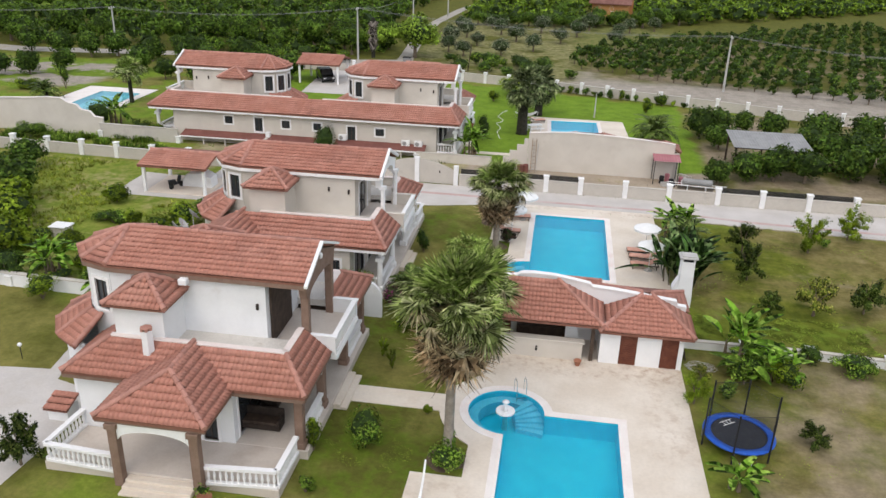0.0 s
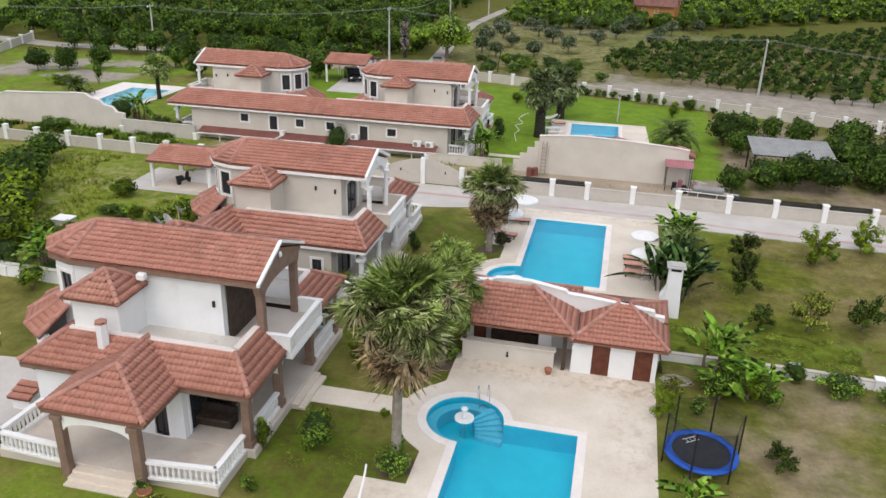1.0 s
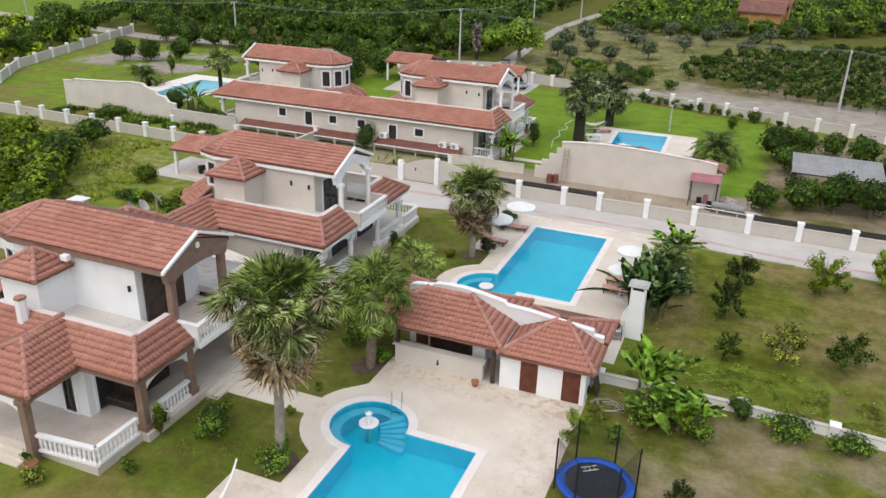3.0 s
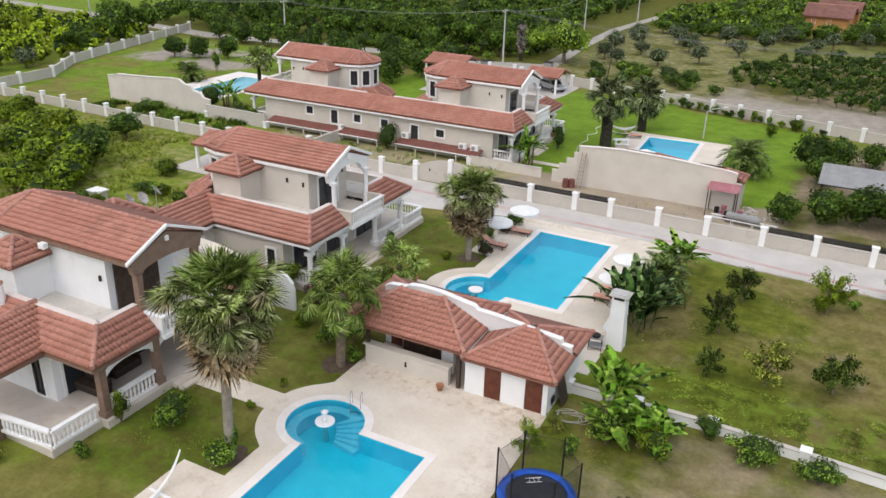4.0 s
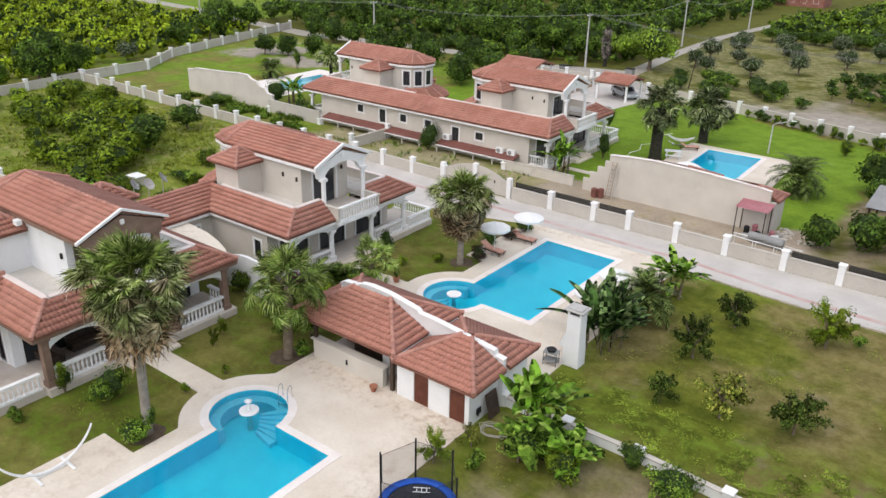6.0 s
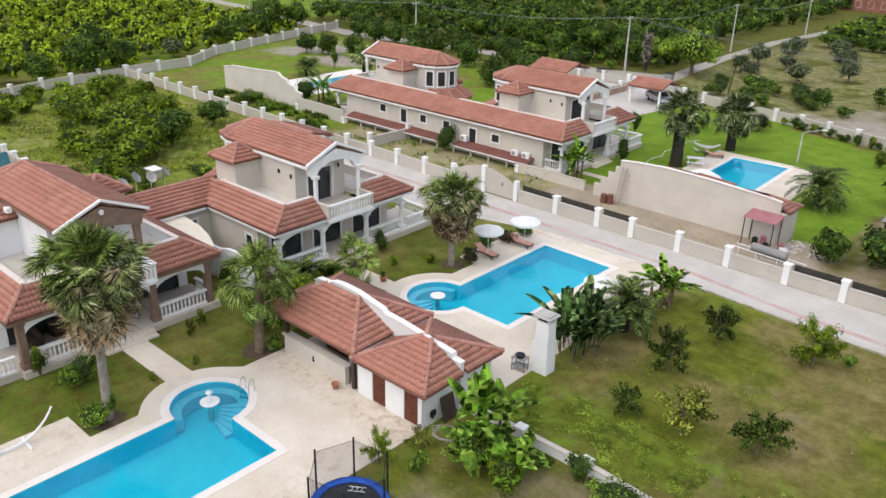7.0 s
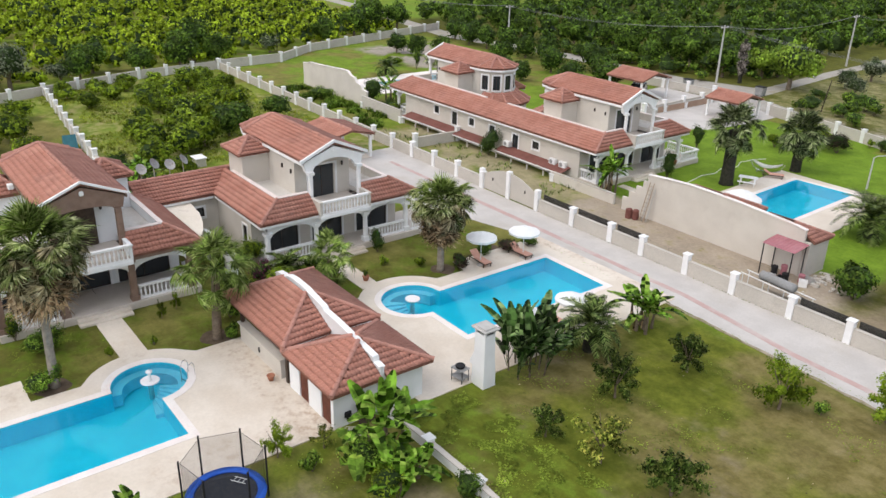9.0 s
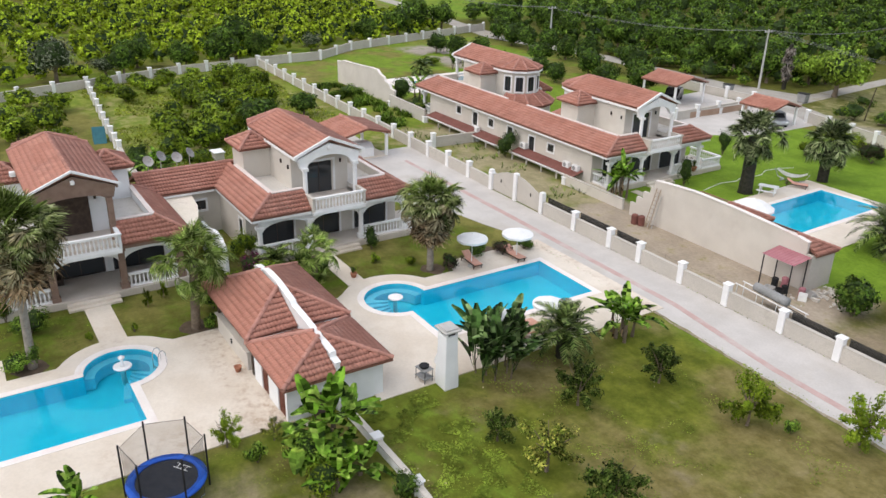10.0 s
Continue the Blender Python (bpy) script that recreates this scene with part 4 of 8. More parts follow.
side_porch()
ob = thing("chimney", -16.97, 27.9, 3.7, "white plastered chimney with a tiled cap on the low roof", "chimney")
part("shaft", lathe(bmesh.new(), [(0.29, -0.1), (0.28, 0.7), (0.255, 1.6)], seg=6), M["white"], ob)
part("flashing", cubes((-0.36, 0.36, -0.38, 0.36, -0.12, 0.1), bevel=0.02), M["cap"], ob)
part("vent_slot", lathe(bmesh.new(), [(0.21, 1.6), (0.21, 1.7)], seg=6), M["frame_dark"], ob)
for k in range(6):
    a = radians(60 * k)
    u, v = 0.205 * math.cos(a), 0.205 * math.sin(a)
    part("vent_brick", cubes((u - 0.06, u + 0.06, v - 0.06, v + 0.06, 1.6, 1.7), bevel=0.01), M["cap"], ob)
part("cap", lathe(bmesh.new(), [(0.265, 1.7), (0.265, 1.74), (0.02, 1.765)], seg=6), M["cap"], ob, "terracotta cap")
fl = thing("floodlight", -16.15, 30.05, 6.55, "white floodlight at the corner of a tiled tower", "lamp")
part("housing", cubes((-0.2, 0.2, -0.16, 0.16, 0, 0.3), bevel=0.03), M["trim"], fl)
part("bracket", cubes((-0.04, 0.04, 0.16, 0.4, 0.08, 0.14)), M["frame_dark"], fl)

def wicker_sofa(x, y, rz, width):
    e = thing("wicker_sofa", x, y, 0.45, "dark brown wicker sofa on a tiled veranda", "sofa", "veranda seats", rz)
    M.setdefault("wicker", surface("dark_wicker", (0.028, 0.02, 0.016), (0.05, 0.036, 0.028), 6.0, 0.8, 45.0, 0.6))
    w = width / 2
    part("base", cubes((-w, w, -0.36, 0.36, 0.06, 0.34), bevel=0.02), M["wicker"], e)
    part("seat", cubes((-w + 0.12, w - 0.12, -0.36, 0.26, 0.34, 0.46), bevel=0.03), M["darkwood"], e, "dark seat cushion")
    part("backrest", cubes((-w, w, 0.26, 0.4, 0.34, 0.86), bevel=0.03), M["wicker"], e)
    for u in (-w + 0.06, w - 0.06):
        part("armrest", cubes((u - 0.06, u + 0.06, -0.36, 0.26, 0.34, 0.62), bevel=0.02), M["wicker"], e)


wicker_sofa(-12.3, 28.6, 0, 1.9)
wicker_sofa(-12.4, 30.6, 90, 1.7)

# wing between the two villas
wing = thing("house_wing", -19.3, 41.0, 0, "low beige wing with a terracotta roof joining two villas", "house")
walls(wing, "wall", M["beige"], ((1.65, -2.4), (1.65, 2.2), 0, 3.35, 0.22, [(2.6, 3.4, 1.8, 2.5)]), ((-1.7, -2.4), (-1.7, 2.2), 0, 3.35, 0.22))
window(wing, (1.76, 0.6, 2.15), (1, 0, 0), 0.8, 0.7)
roof(wing, [[(2.15, -3.4, E_LOW), (2.15, 1.7, E_LOW), (0, 3.9, Z_PAR), (0, -3.4, Z_PAR)], [(-2.15, 3.9, E_LOW), (-2.15, -3.4, E_LOW), (0, -3.4, Z_PAR), (0, 3.9, Z_PAR)]], [((0, -3.4, Z_PAR), (0, 3.9, Z_PAR))], "roof")
part("eave_board", cubes((2.05, 2.15, -3.4, 1.6, E_LOW - 0.28, E_LOW - 0.1)), M["trim"], wing)


# ---- pool house with its party wall ----
def pool_house(side, label):
    """One half, on one side of the party wall; side -1 faces the first pool, +1 the second."""
    h = thing("pool_house", 2.3, 40.55, 0, label, "pool house")
    s = side

    def P(x, d, z):
        return (x - 2.3, s * d, z)

    def B(*rows, bevel=0.0):
        return cubes(*[(r[0] - 2.3, r[1] - 2.3, s * r[2], s * r[3], r[4], r[5]) for r in rows], bevel=bevel)

    f = 2.42
    walls(h, "wall", M["white"], (P(3.05, f, 0)[:2], P(7.4, f, 0)[:2], 0, 2.25, 0.2, [(1.05, 1.95, 0.0, 2.0), (3.2, 4.1, 0.0, 2.0)]),
          (P(7.3, f - 0.1, 0)[:2], P(7.3, 0.15, 0)[:2], 0, 2.35, 0.2), (P(3.15, f - 0.1, 0)[:2], P(3.15, 0.15, 0)[:2], 0, 2.35, 0.2))
    part("floor", B((-2.9, 7.2, 0.15, f - 0.1, 0.0, 0.06)), M["floor"], h)
    for x in (4.55, 6.70):
        d = part("door", B((x - 0.45, x + 0.45, f - 0.04, f + 0.04, 0.03, 2.0)), M["door"], h, "dark brown louvred door")
        for k in range(14):
            part("slat", B((x - 0.36, x + 0.36, f + 0.04, f + 0.055, 0.2 + k * 0.125, 0.27 + k * 0.125)), M["door"], d)
    # open bar: counter wall, post, back shelf
    part("counter_wall", B((-2.75, 2.15, f - 0.15, f + 0.15, 0.0, 1.12), (-2.85, 2.25, f - 0.25, f + 0.25, 1.12, 1.2), bevel=0.01), M["beige"], h, "pale rendered counter wall")
    part("post", B((2.55, 2.75, f - 0.12, f + 0.08, 0.06, 2.4), bevel=0.01), M["darkwood"], h)
    part("post", B((-2.75, -2.57, f - 0.1, f + 0.1, 1.2, 2.4), bevel=0.01), M["darkwood"], h)
    part("pier", B((1.2, 1.9, 1.2, 1.5, 0.06, 2.5), bevel=0.01), M["white"], h)
    part("shelf", B((-1.5, 1.4, 0.2, 0.8, 0.85, 0.92), (-1.5, 1.4, 0.2, 0.5, 1.5, 1.55), (-1.5, 1.4, 0.2, 0.74, 0.06, 0.85)), M["darkwood"], h)
    part("back_door", B((-2.55, -1.85, 0.2, 0.26, 0.06, 2.0)), M["door"], h, "dark brown door")
    part("back_panel", B((-2.8, 2.9, 0.15, 0.2, 0.06, 2.6)), M["white"], h)
    # two hipped roofs against the party wall
    e, z0 = 2.85, 2.35
    a, b, p, q = P(-4.2, e, z0), P(3.1, e, z0), P(0.6, 0.15, 3.6), P(-1.9, 0.15, 3.55)
    roof(h, [[a, b, p, q], [b, P(3.1, 0.15, 2.45), p], [P(-4.2, 0.15, 2.45), a, q]], [(a, q), (b, p)], "bar_roof", 170 if s < 0 else 0)
    a, b, p, q = P(2.95, e, 2.1), P(7.85, e, 2.1), P(5.8, 0.15, 3.15), P(5.2, 0.15, 3.15)
    roof(h, [[a, b, p, q], [b, P(7.85, 0.15, 2.15), p], [P(2.95, 0.15, 2.15), a, q]], [(a, q), (b, p)], "store_roof", 130 if s < 0 else 0)
    return h


pool_house(-1, "small pool house with bar counter and brown doors, terracotta roof")
pool_house(1, "small pool house backing onto a shared wall, terracotta roof")
bm = bmesh.new()
top = [(-3.0, 0), (7.65, 0), (7.65, 2.6), (7.15, 2.65), (7.1, 2.9), (3.6, 3.28), (2.5, 3.34), (2.35, 3.5), (1.4, 3.66), (0.4, 3.82), (-0.8, 3.86), (-1.5, 3.78), (-1.7, 3.64), (-2.7, 3.55), (-3.0, 3.4)]
prism(bm, [(x, 40.44, z) for x, z in top], (0, 0.22, 0))
structure(part("wall_party", bm, M["white"]), "white party wall with a stepped top between pool houses", "wall")
bm = bmesh.new()
for (x0, z0), (x1, z1) in zip(top[2:], top[3:]):
    prism(bm, [(x0, 40.38, z0), (x1, 40.38, z1), (x1, 40.38, z1 + 0.07), (x0, 40.38, z0 + 0.07)], (0, 0.34, 0))
structure(part("trim_party", bm, M["trim"]), "white rounded capping on the party wall", "trim")


# ---- garden walls ----
M["brownwall"] = surface("tan_rendered_wall", (0.36, 0.24, 0.17), (0.43, 0.30, 0.22), 0.8, 0.9, 20.0, 0.2, None, 1, (0.5, 0.7), 0, 0, True)

def lane_y(x):
    return 66.0


def post_mesh(w, h):
    me = bpy.data.meshes.new("post")
    bm = cubes((-w / 2, w / 2, -w / 2, w / 2, 0, h), (-w / 2 - 0.05, w / 2 + 0.05, -w / 2 - 0.05, w / 2 + 0.05, h, h + 0.09), bevel=0.015)
    bm.to_mesh(me)
    bm.free()
    me.materials.append(M["trim"])
    return me


POST = post_mesh(0.42, 1.42)
POST_LOW = post_mesh(0.42, 0.62)


def garden_wall(points, height, label, step=3.7, post=POST, thick=0.2, mat="fence", post_x=()):
    """A low rendered wall through the points, with square white posts, evenly spaced or at the given x."""
    a = Vector((*points[0], 0))
    w = thing("garden_wall", a.x, a.y, 0, label, "wall")
    w["kind"] = "structure"
    bm = bmesh.new()
    pts = [Vector((*p, 0)) - a for p in points]
    for p, q in zip(pts, pts[1:]):
        wall_run(bm, p.xy, q.xy, 0, height, thick)
    part("wall_panel", bm, M[mat], w)
    bm = bmesh.new()
    for p, q in zip(pts, pts[1:]):
        wall_run(bm, p.xy, q.xy, height, height + 0.05, thick + 0.08)
    part("coping", bm, M["fence"], w)
    for p, q in zip(pts, pts[1:]):
        n = max(1, round((q - p).length / step))
        ang = math.degrees(math.atan2(q.y - p.y, q.x - p.x))
        for f in [(x - a.x - p.x) / (q.x - p.x) for x in post_x] or [k / n for k in range(n + 1)]:
            ob = new("post", post)
            ob.parent = w
            c = p.lerp(q, f)
            ob.matrix_basis = pose(c.x, c.y, 0, 0, 0, ang)
    return w


garden_wall([(-8.3, lane_y(-8.3)), (58, lane_y(58))], 1.0, "beige rendered wall with white square posts along the lane",
            post_x=(-4.6, -0.75, 2.2, 5.95, 9.6, 13.6, 17.2, 20.9, 24.6, 28.3, 32.0, 35.7, 39.4))
garden_wall([(-37.1, 66.5), (-15.4, lane_y(-15.4))], 1.0, "beige wall with white posts beside the lane", 3.6)
garden_wall([(-76.5, 67.8), (-37.1, 66.5)], 1.0, "pale wall with white posts along the field", 3.65)
garden_wall([(-77, 67.8), (-75.6, 56), (-71.5, 43.3), (-66, 27)], 1.1, "white wall with posts round the citrus garden", 4.2)
garden_wall([(-71.5, 43.3), (-48.5, 41.2), (-40, 40.6)], 1.0, "white wall with posts between two gardens", 3.4)
garden_wall([(-77, 67.8), (-77.5, 78), (-83.3, 86), (-93.3, 119.6)], 1.2, "white wall with posts beside the orchard", 4.4)
garden_wall([(-14.0, 111.7), (-4.1, 109.6), (15.8, 103.5), (26.1, 100.2), (60, 90.5)], 1.15, "pale wall with white posts behind the lawn", 3.4)
garden_wall([(-40, 40.6), (-33, 40.2), (-25.6, 39.9)], 0.85, "low uneven white wall behind a lawn", 14, POST_LOW, 0.25, "white")
garden_wall([(-25.0, 98.8), (-24.8, 106.5), (-24.8, 111.7)], 0.75, "low brown wall with white posts across the yard", 3.6, POST_LOW, 0.2, "brownwall")
garden_wall([(-38.0, 113.7), (-26.6, 114.9)], 1.0, "pale wall with white posts behind the yard", 3.6)
garden_wall([(7.6, 40.7), (14.6, 40.78), (22.8, 40.3), (45, 39.6)], 0.48, "low white wall dividing two gardens", 4.0, POST_LOW, 0.2, "white")
garden_wall([(-13.3, 72.4), (-6.1, 72.45)], 0.85, "low beige planter wall beside the veranda", 20, POST_LOW, 0.22, "beige", (-13.3,))
garden_wall([(-28.6, 68.2), (-28.4, 73.4)], 1.0, "low wall across the yard", 9, POST)
garden_wall([(-45.9, 72.8), (-37.5, 72.6)], 1.4, "beige planter wall beside the villa", 20, POST_LOW)

# curved double gate in the lane wall
gate = thing("gate", -12.05, lane_y(-12.0), 0, "curved beige double gate between white posts", "gate")
for sgn in (-1, 1):
    pts = [(sgn * 3.25, 0, 0.05), (sgn * 0.2, 0, 0.05), (sgn * 0.2, 0, 2.2)] + [(sgn * (0.2 + 3.05 * k / 8), 0, 1.35 + 0.85 * math.cos(radians(90 * k / 8))) for k in range(1, 9)]
    leaf = part("gate_leaf", prism(bmesh.new(), pts, (0, 0.08, 0)), M["fence"], gate, "solid beige gate leaf")
    part("handle", cubes((sgn * 2.0 - 0.05, sgn * 2.0 + 0.05, -0.05, 0.0, 1.0, 1.25)), M["frame_dark"], leaf)
for u, hh in ((-3.45, 1.75), (0, 2.35), (3.45, 1.75)):
    part("gate_post", cubes((u - 0.2, u + 0.2, -0.16, 0.24, 0, hh), bevel=0.02), M["trim"], gate)

# thin dark mesh fence on top of the lane wall
NET = net_material("dark_fence_net", (0.03, 0.03, 0.03), 0.75)
mesh_fence = thing("mesh_fence", 0, 65.1, 0, "dark mesh netting on thin posts above the lane wall", "fence")
RUST = surface("rusty_steel", (0.16, 0.12, 0.09), (0.22, 0.17, 0.13), 4, 0.7)
for x0, x1 in ((-8.2, -4.9), (-4.4, -1.0), (-0.5, 2.0), (13.9, 17.0), (17.5, 20.7), (21.2, 24.4)):
    part("net", wall_run(bmesh.new(), (x0, 1.25), (x1, 1.25), 0.55, 1.42, 0.012), NET, mesh_fence)
for x in (-8.2, -4.6, -0.75, 2.2, 13.6, 17.2, 20.9, 24.6):
    part("post", tube(bmesh.new(), [(x, 1.23, 0), (x, 1.23, 1.6)], 0.022, 5), RUST, mesh_fence)
for x in (4.1, 5.95, 7.8, 9.6):
    part("post", tube(bmesh.new(), [(x, 1.3, 0), (x, 1.3, 1.25)], 0.012, 5), RUST, mesh_fence)
part("wire", tube(bmesh.new(), [(2.2, 1.3, 1.15), (9.6, 1.3, 1.15)], 0.006, 4), RUST, mesh_fence)


# ---- long pool walls beyond the lane ----
def pool_wall(y, top, label):
    x0, x1 = top[0][0], top[-1][0]
    bm = prism(bmesh.new(), [(x0, y, 0), (x1, y, 0)] + [(x, y, z) for x, z in top[::-1]], (0, 0.22, 0))
    w = part("wall_pool", bm, M["beige"])
    structure(w, label, "wall")
    bm = bmesh.new()
    for (xa, za), (xb, zb) in zip(top, top[1:]):
        prism(bm, [(xa, y - 0.06, za), (xb, y - 0.06, zb), (xb, y - 0.06, zb + 0.06), (xa, y - 0.06, za + 0.06)], (0, 0.34, 0))
    structure(part("trim_pool", bm, M["coping"]), "pale pink capping along the wall", "trim")
    return w


pool_wall(72.1, [(-2.7, 3.5), (-1.0, 3.65), (1.2, 3.77), (3.4, 3.73), (5.5, 3.65), (7.5, 3.53), (9.8, 3.37), (10.5, 3.25)], "long beige rendered wall hiding a pool")
pool_wall(73.4, [(-61.6, 2.8), (-60.4, 2.88), (-59.9, 3.1), (-57.0, 3.22), (-54.0, 3.38), (-51.8, 3.55), (-50.2, 3.55), (-49.6, 3.15), (-48.6, 2.95), (-48.2, 2.5), (-47.2, 2.35), (-46.8, 1.85), (-45.9, 1.75)], "long pale rendered wall with a stepped top")
lean = thing("pool_shed", 3.5, 72.34, 0, "low tiled lean-to roofs behind the pool wall", "shed")
roof(lean, [[(2.4, 2.6, 2.75), (-3.4, 2.6, 2.75), (-2.2, 0.02, 3.8), (0.4, 0.02, 3.78)], [(2.4, 0.02, 2.8), (2.4, 2.6, 2.75), (0.4, 0.02, 3.78)]], [((2.4, 2.6, 2.75), (0.4, 0.02, 3.78))], "roof")
roof(lean, [[(7.6, 2.4, 2.45), (2.6, 2.4, 2.45), (4.0, 0.02, 3.55), (6.0, 0.02, 3.42)], [(7.6, 0.02, 2.5), (7.6, 2.4, 2.45), (6.0, 0.02, 3.42)]], [((7.6, 2.4, 2.45), (6.0, 0.02, 3.42))], "roof")
part("back_wall", cubes((-2.6, 1.9, 1.9, 2.05, 0, 2.7), (2.8, 7.1, 1.9, 2.05, 0, 2.4)), M["beige"], lean)


# ---- plants ----
RNG = np.random.default_rng(7)
M["bark"] = surface("grey_brown_bark", (0.14, 0.105, 0.075), (0.21, 0.165, 0.12), 5.0, 0.95, 20.0, 0.6)
M["palm_bark"] = surface("palm_trunk", (0.22, 0.19, 0.155), (0.32, 0.28, 0.235), 4.0, 0.95, 22.0, 0.7, (0.15, 0.125, 0.1), 1.5)
M["palm_dark"] = surface("fibrous_palm_trunk", (0.020, 0.020, 0.014), (0.045, 0.042, 0.03), 5.0, 0.95, 20.0, 0.8)
M["leaf"] = leafy("citrus_leaves", (0.028, 0.056, 0.006), (0.135, 0.200, 0.014), (0.215, 0.265, 0.026), calm=0.8)
# near-black green of the added inner shells: painted shade between the leaves
M["crown_shade"] = surface("painted_crown_shade", (0.012, 0.027, 0.004), (0.032, 0.060, 0.009), 3.0, 0.9, 12.0, 0.6)
M["leaf_garden"] = leafy("garden_citrus_leaves", (0.012, 0.025, 0.005), (0.050, 0.084, 0.013), (0.15, 0.18, 0.04), calm=0.3)
M["leaf_far"] = leafy("distant_orchard_leaves", (0.032, 0.070, 0.008), (0.130, 0.215, 0.020), (0.24, 0.32, 0.038), calm=0.8)
M["leaf_dark"] = leafy("dark_orchard_leaves", (0.012, 0.027, 0.005), (0.056, 0.104, 0.015), (0.135, 0.190, 0.030), calm=0.8)
M["leaf_bright"] = leafy("yellow_green_leaves", (0.038, 0.084, 0.006), (0.185, 0.270, 0.018), (0.32, 0.37, 0.030), calm=0.9)
M["leaf_orchard"] = leafy("sunlit_orchard_leaves", (0.040, 0.078, 0.006), (0.255, 0.350, 0.020), (0.38, 0.44, 0.032), calm=1.0)
M["leaf_wood"] = leafy("mixed_wood_leaves", (0.012, 0.028, 0.005), (0.080, 0.145, 0.018), (0.16, 0.225, 0.034), calm=0.9)
M["leaf_olive"] = leafy("olive_leaves", (0.070, 0.090, 0.050), (0.165, 0.190, 0.112), (0.24, 0.265, 0.175))
M["leaf_fresh"] = leafy("fresh_shrub_leaves", (0.044, 0.096, 0.011), (0.118, 0.208, 0.024), (0.230, 0.315, 0.048), calm=0.3)
M["leaf_light"] = leafy("pale_green_tree_leaves", (0.060, 0.120, 0.012), (0.195, 0.300, 0.034), (0.27, 0.36, 0.05), calm=0.9)
M["leaf_yellow"] = leafy("yellowing_leaves", (0.080, 0.115, 0.018), (0.19, 0.24, 0.034), (0.42, 0.39, 0.085), calm=0.2)
M["leaf_banana"] = leafy("banana_leaves", (0.056, 0.127, 0.011), (0.160, 0.310, 0.030), (0.30, 0.43, 0.080), 0.35, 0.35)
M["leaf_strelitzia"] = leafy("deep_green_paddle_leaves", (0.020, 0.044, 0.012), (0.060, 0.120, 0.028), (0.24, 0.33, 0.13), 0.35, 0.2, calm=0.2)
M["leaf_palm"] = leafy("fan_palm_leaves", (0.060, 0.090, 0.020), (0.205, 0.250, 0.080), (0.46, 0.48, 0.25), 0.6, 0.25, 0.2)
M["leaf_date"] = leafy("date_palm_leaves", (0.040, 0.072, 0.016), (0.120, 0.182, 0.042), (0.26, 0.31, 0.10), 0.45, 0.2)
M["dead_palm"] = leafy("dry_palm_leaves", (0.22, 0.145, 0.08), (0.42, 0.29, 0.165), (0.58, 0.44, 0.28), 0.8, 0.15)
M["flower_pink"] = leafy("magenta_blossom", (0.112, 0.012, 0.056), (0.22, 0.03, 0.12), (0.06, 0.10, 0.03), 0.6, 0.2)
M["leaf_purple"] = leafy("dark_purple_leaves", (0.031, 0.019, 0.019), (0.077, 0.044, 0.039), (0.066, 0.077, 0.033), 0.6, 0.1)
M["grass"] = leafy("grass_blades", (0.136, 0.192, 0.018), (0.26, 0.31, 0.036), (0.38, 0.36, 0.09), 0.7, 0.5, 0.9)


def unit(v):
    return v / np.maximum(np.linalg.norm(v, axis=-1, keepdims=True), 1e-6)


def leaf_cards(pos, out, size, rng, slim=0.5, loose=0.42, up=0.45):
    """Folded leaf quads at pos, roughly facing out."""
    n = len(pos)
    nrm = unit(out + rng.normal(0, loose, (n, 3)) + np.array((0, 0, up)))
    a = unit(np.cross(nrm, rng.normal(0, 1, (n, 3))))
    b = np.cross(nrm, a)
    ln = size * rng.uniform(0.7, 1.3, (n, 1))
    v = np.stack([pos - a * ln * 0.5, pos + b * ln * slim * 0.5 - nrm * ln * 0.08, pos + a * ln * 0.5 - nrm * ln * 0.12, pos - b * ln * slim * 0.5 - nrm * ln * 0.08], 1)
    return v.reshape(-1, 3)


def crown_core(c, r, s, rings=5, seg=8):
    """The inside of a crown as an added dark shell: lumpy, closed, a little within the leaves, as quads. Its colour
    paints the shade in the gaps.
    """
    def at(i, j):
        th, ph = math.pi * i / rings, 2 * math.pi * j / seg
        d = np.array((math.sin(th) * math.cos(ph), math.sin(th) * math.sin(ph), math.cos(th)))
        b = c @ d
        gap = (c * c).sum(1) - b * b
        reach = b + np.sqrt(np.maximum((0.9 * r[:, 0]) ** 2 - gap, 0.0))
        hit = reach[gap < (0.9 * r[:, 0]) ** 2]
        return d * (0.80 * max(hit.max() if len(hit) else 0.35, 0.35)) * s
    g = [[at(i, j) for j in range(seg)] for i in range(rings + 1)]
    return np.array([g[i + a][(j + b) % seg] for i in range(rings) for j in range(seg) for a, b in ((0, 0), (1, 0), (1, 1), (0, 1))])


def crown_points(rng, n, rx, ry, rz, lumps, fill=0.8, lump_r=0.42):
    d = unit(rng.normal(0, 1, (lumps, 3)))
    d[:, 2] = np.where(rng.random(lumps) < 0.62, np.abs(d[:, 2]), -0.75 * np.abs(d[:, 2]))
    c = d * (rng.uniform(0.35, fill, (lumps, 1)))
    k = rng.integers(0, lumps, n)
    o = unit(rng.normal(0, 1, (n, 3)))
    r = lump_r * rng.uniform(0.7, 1.3, (lumps, 1))
    p = c[k] + o * r[k] * rng.uniform(0.65, 1.05, (n, 1))
    out = unit(o + 0.6 * unit(p))
    s = np.array((rx, ry, rz))
    return p * s, out, crown_core(c, r, s)


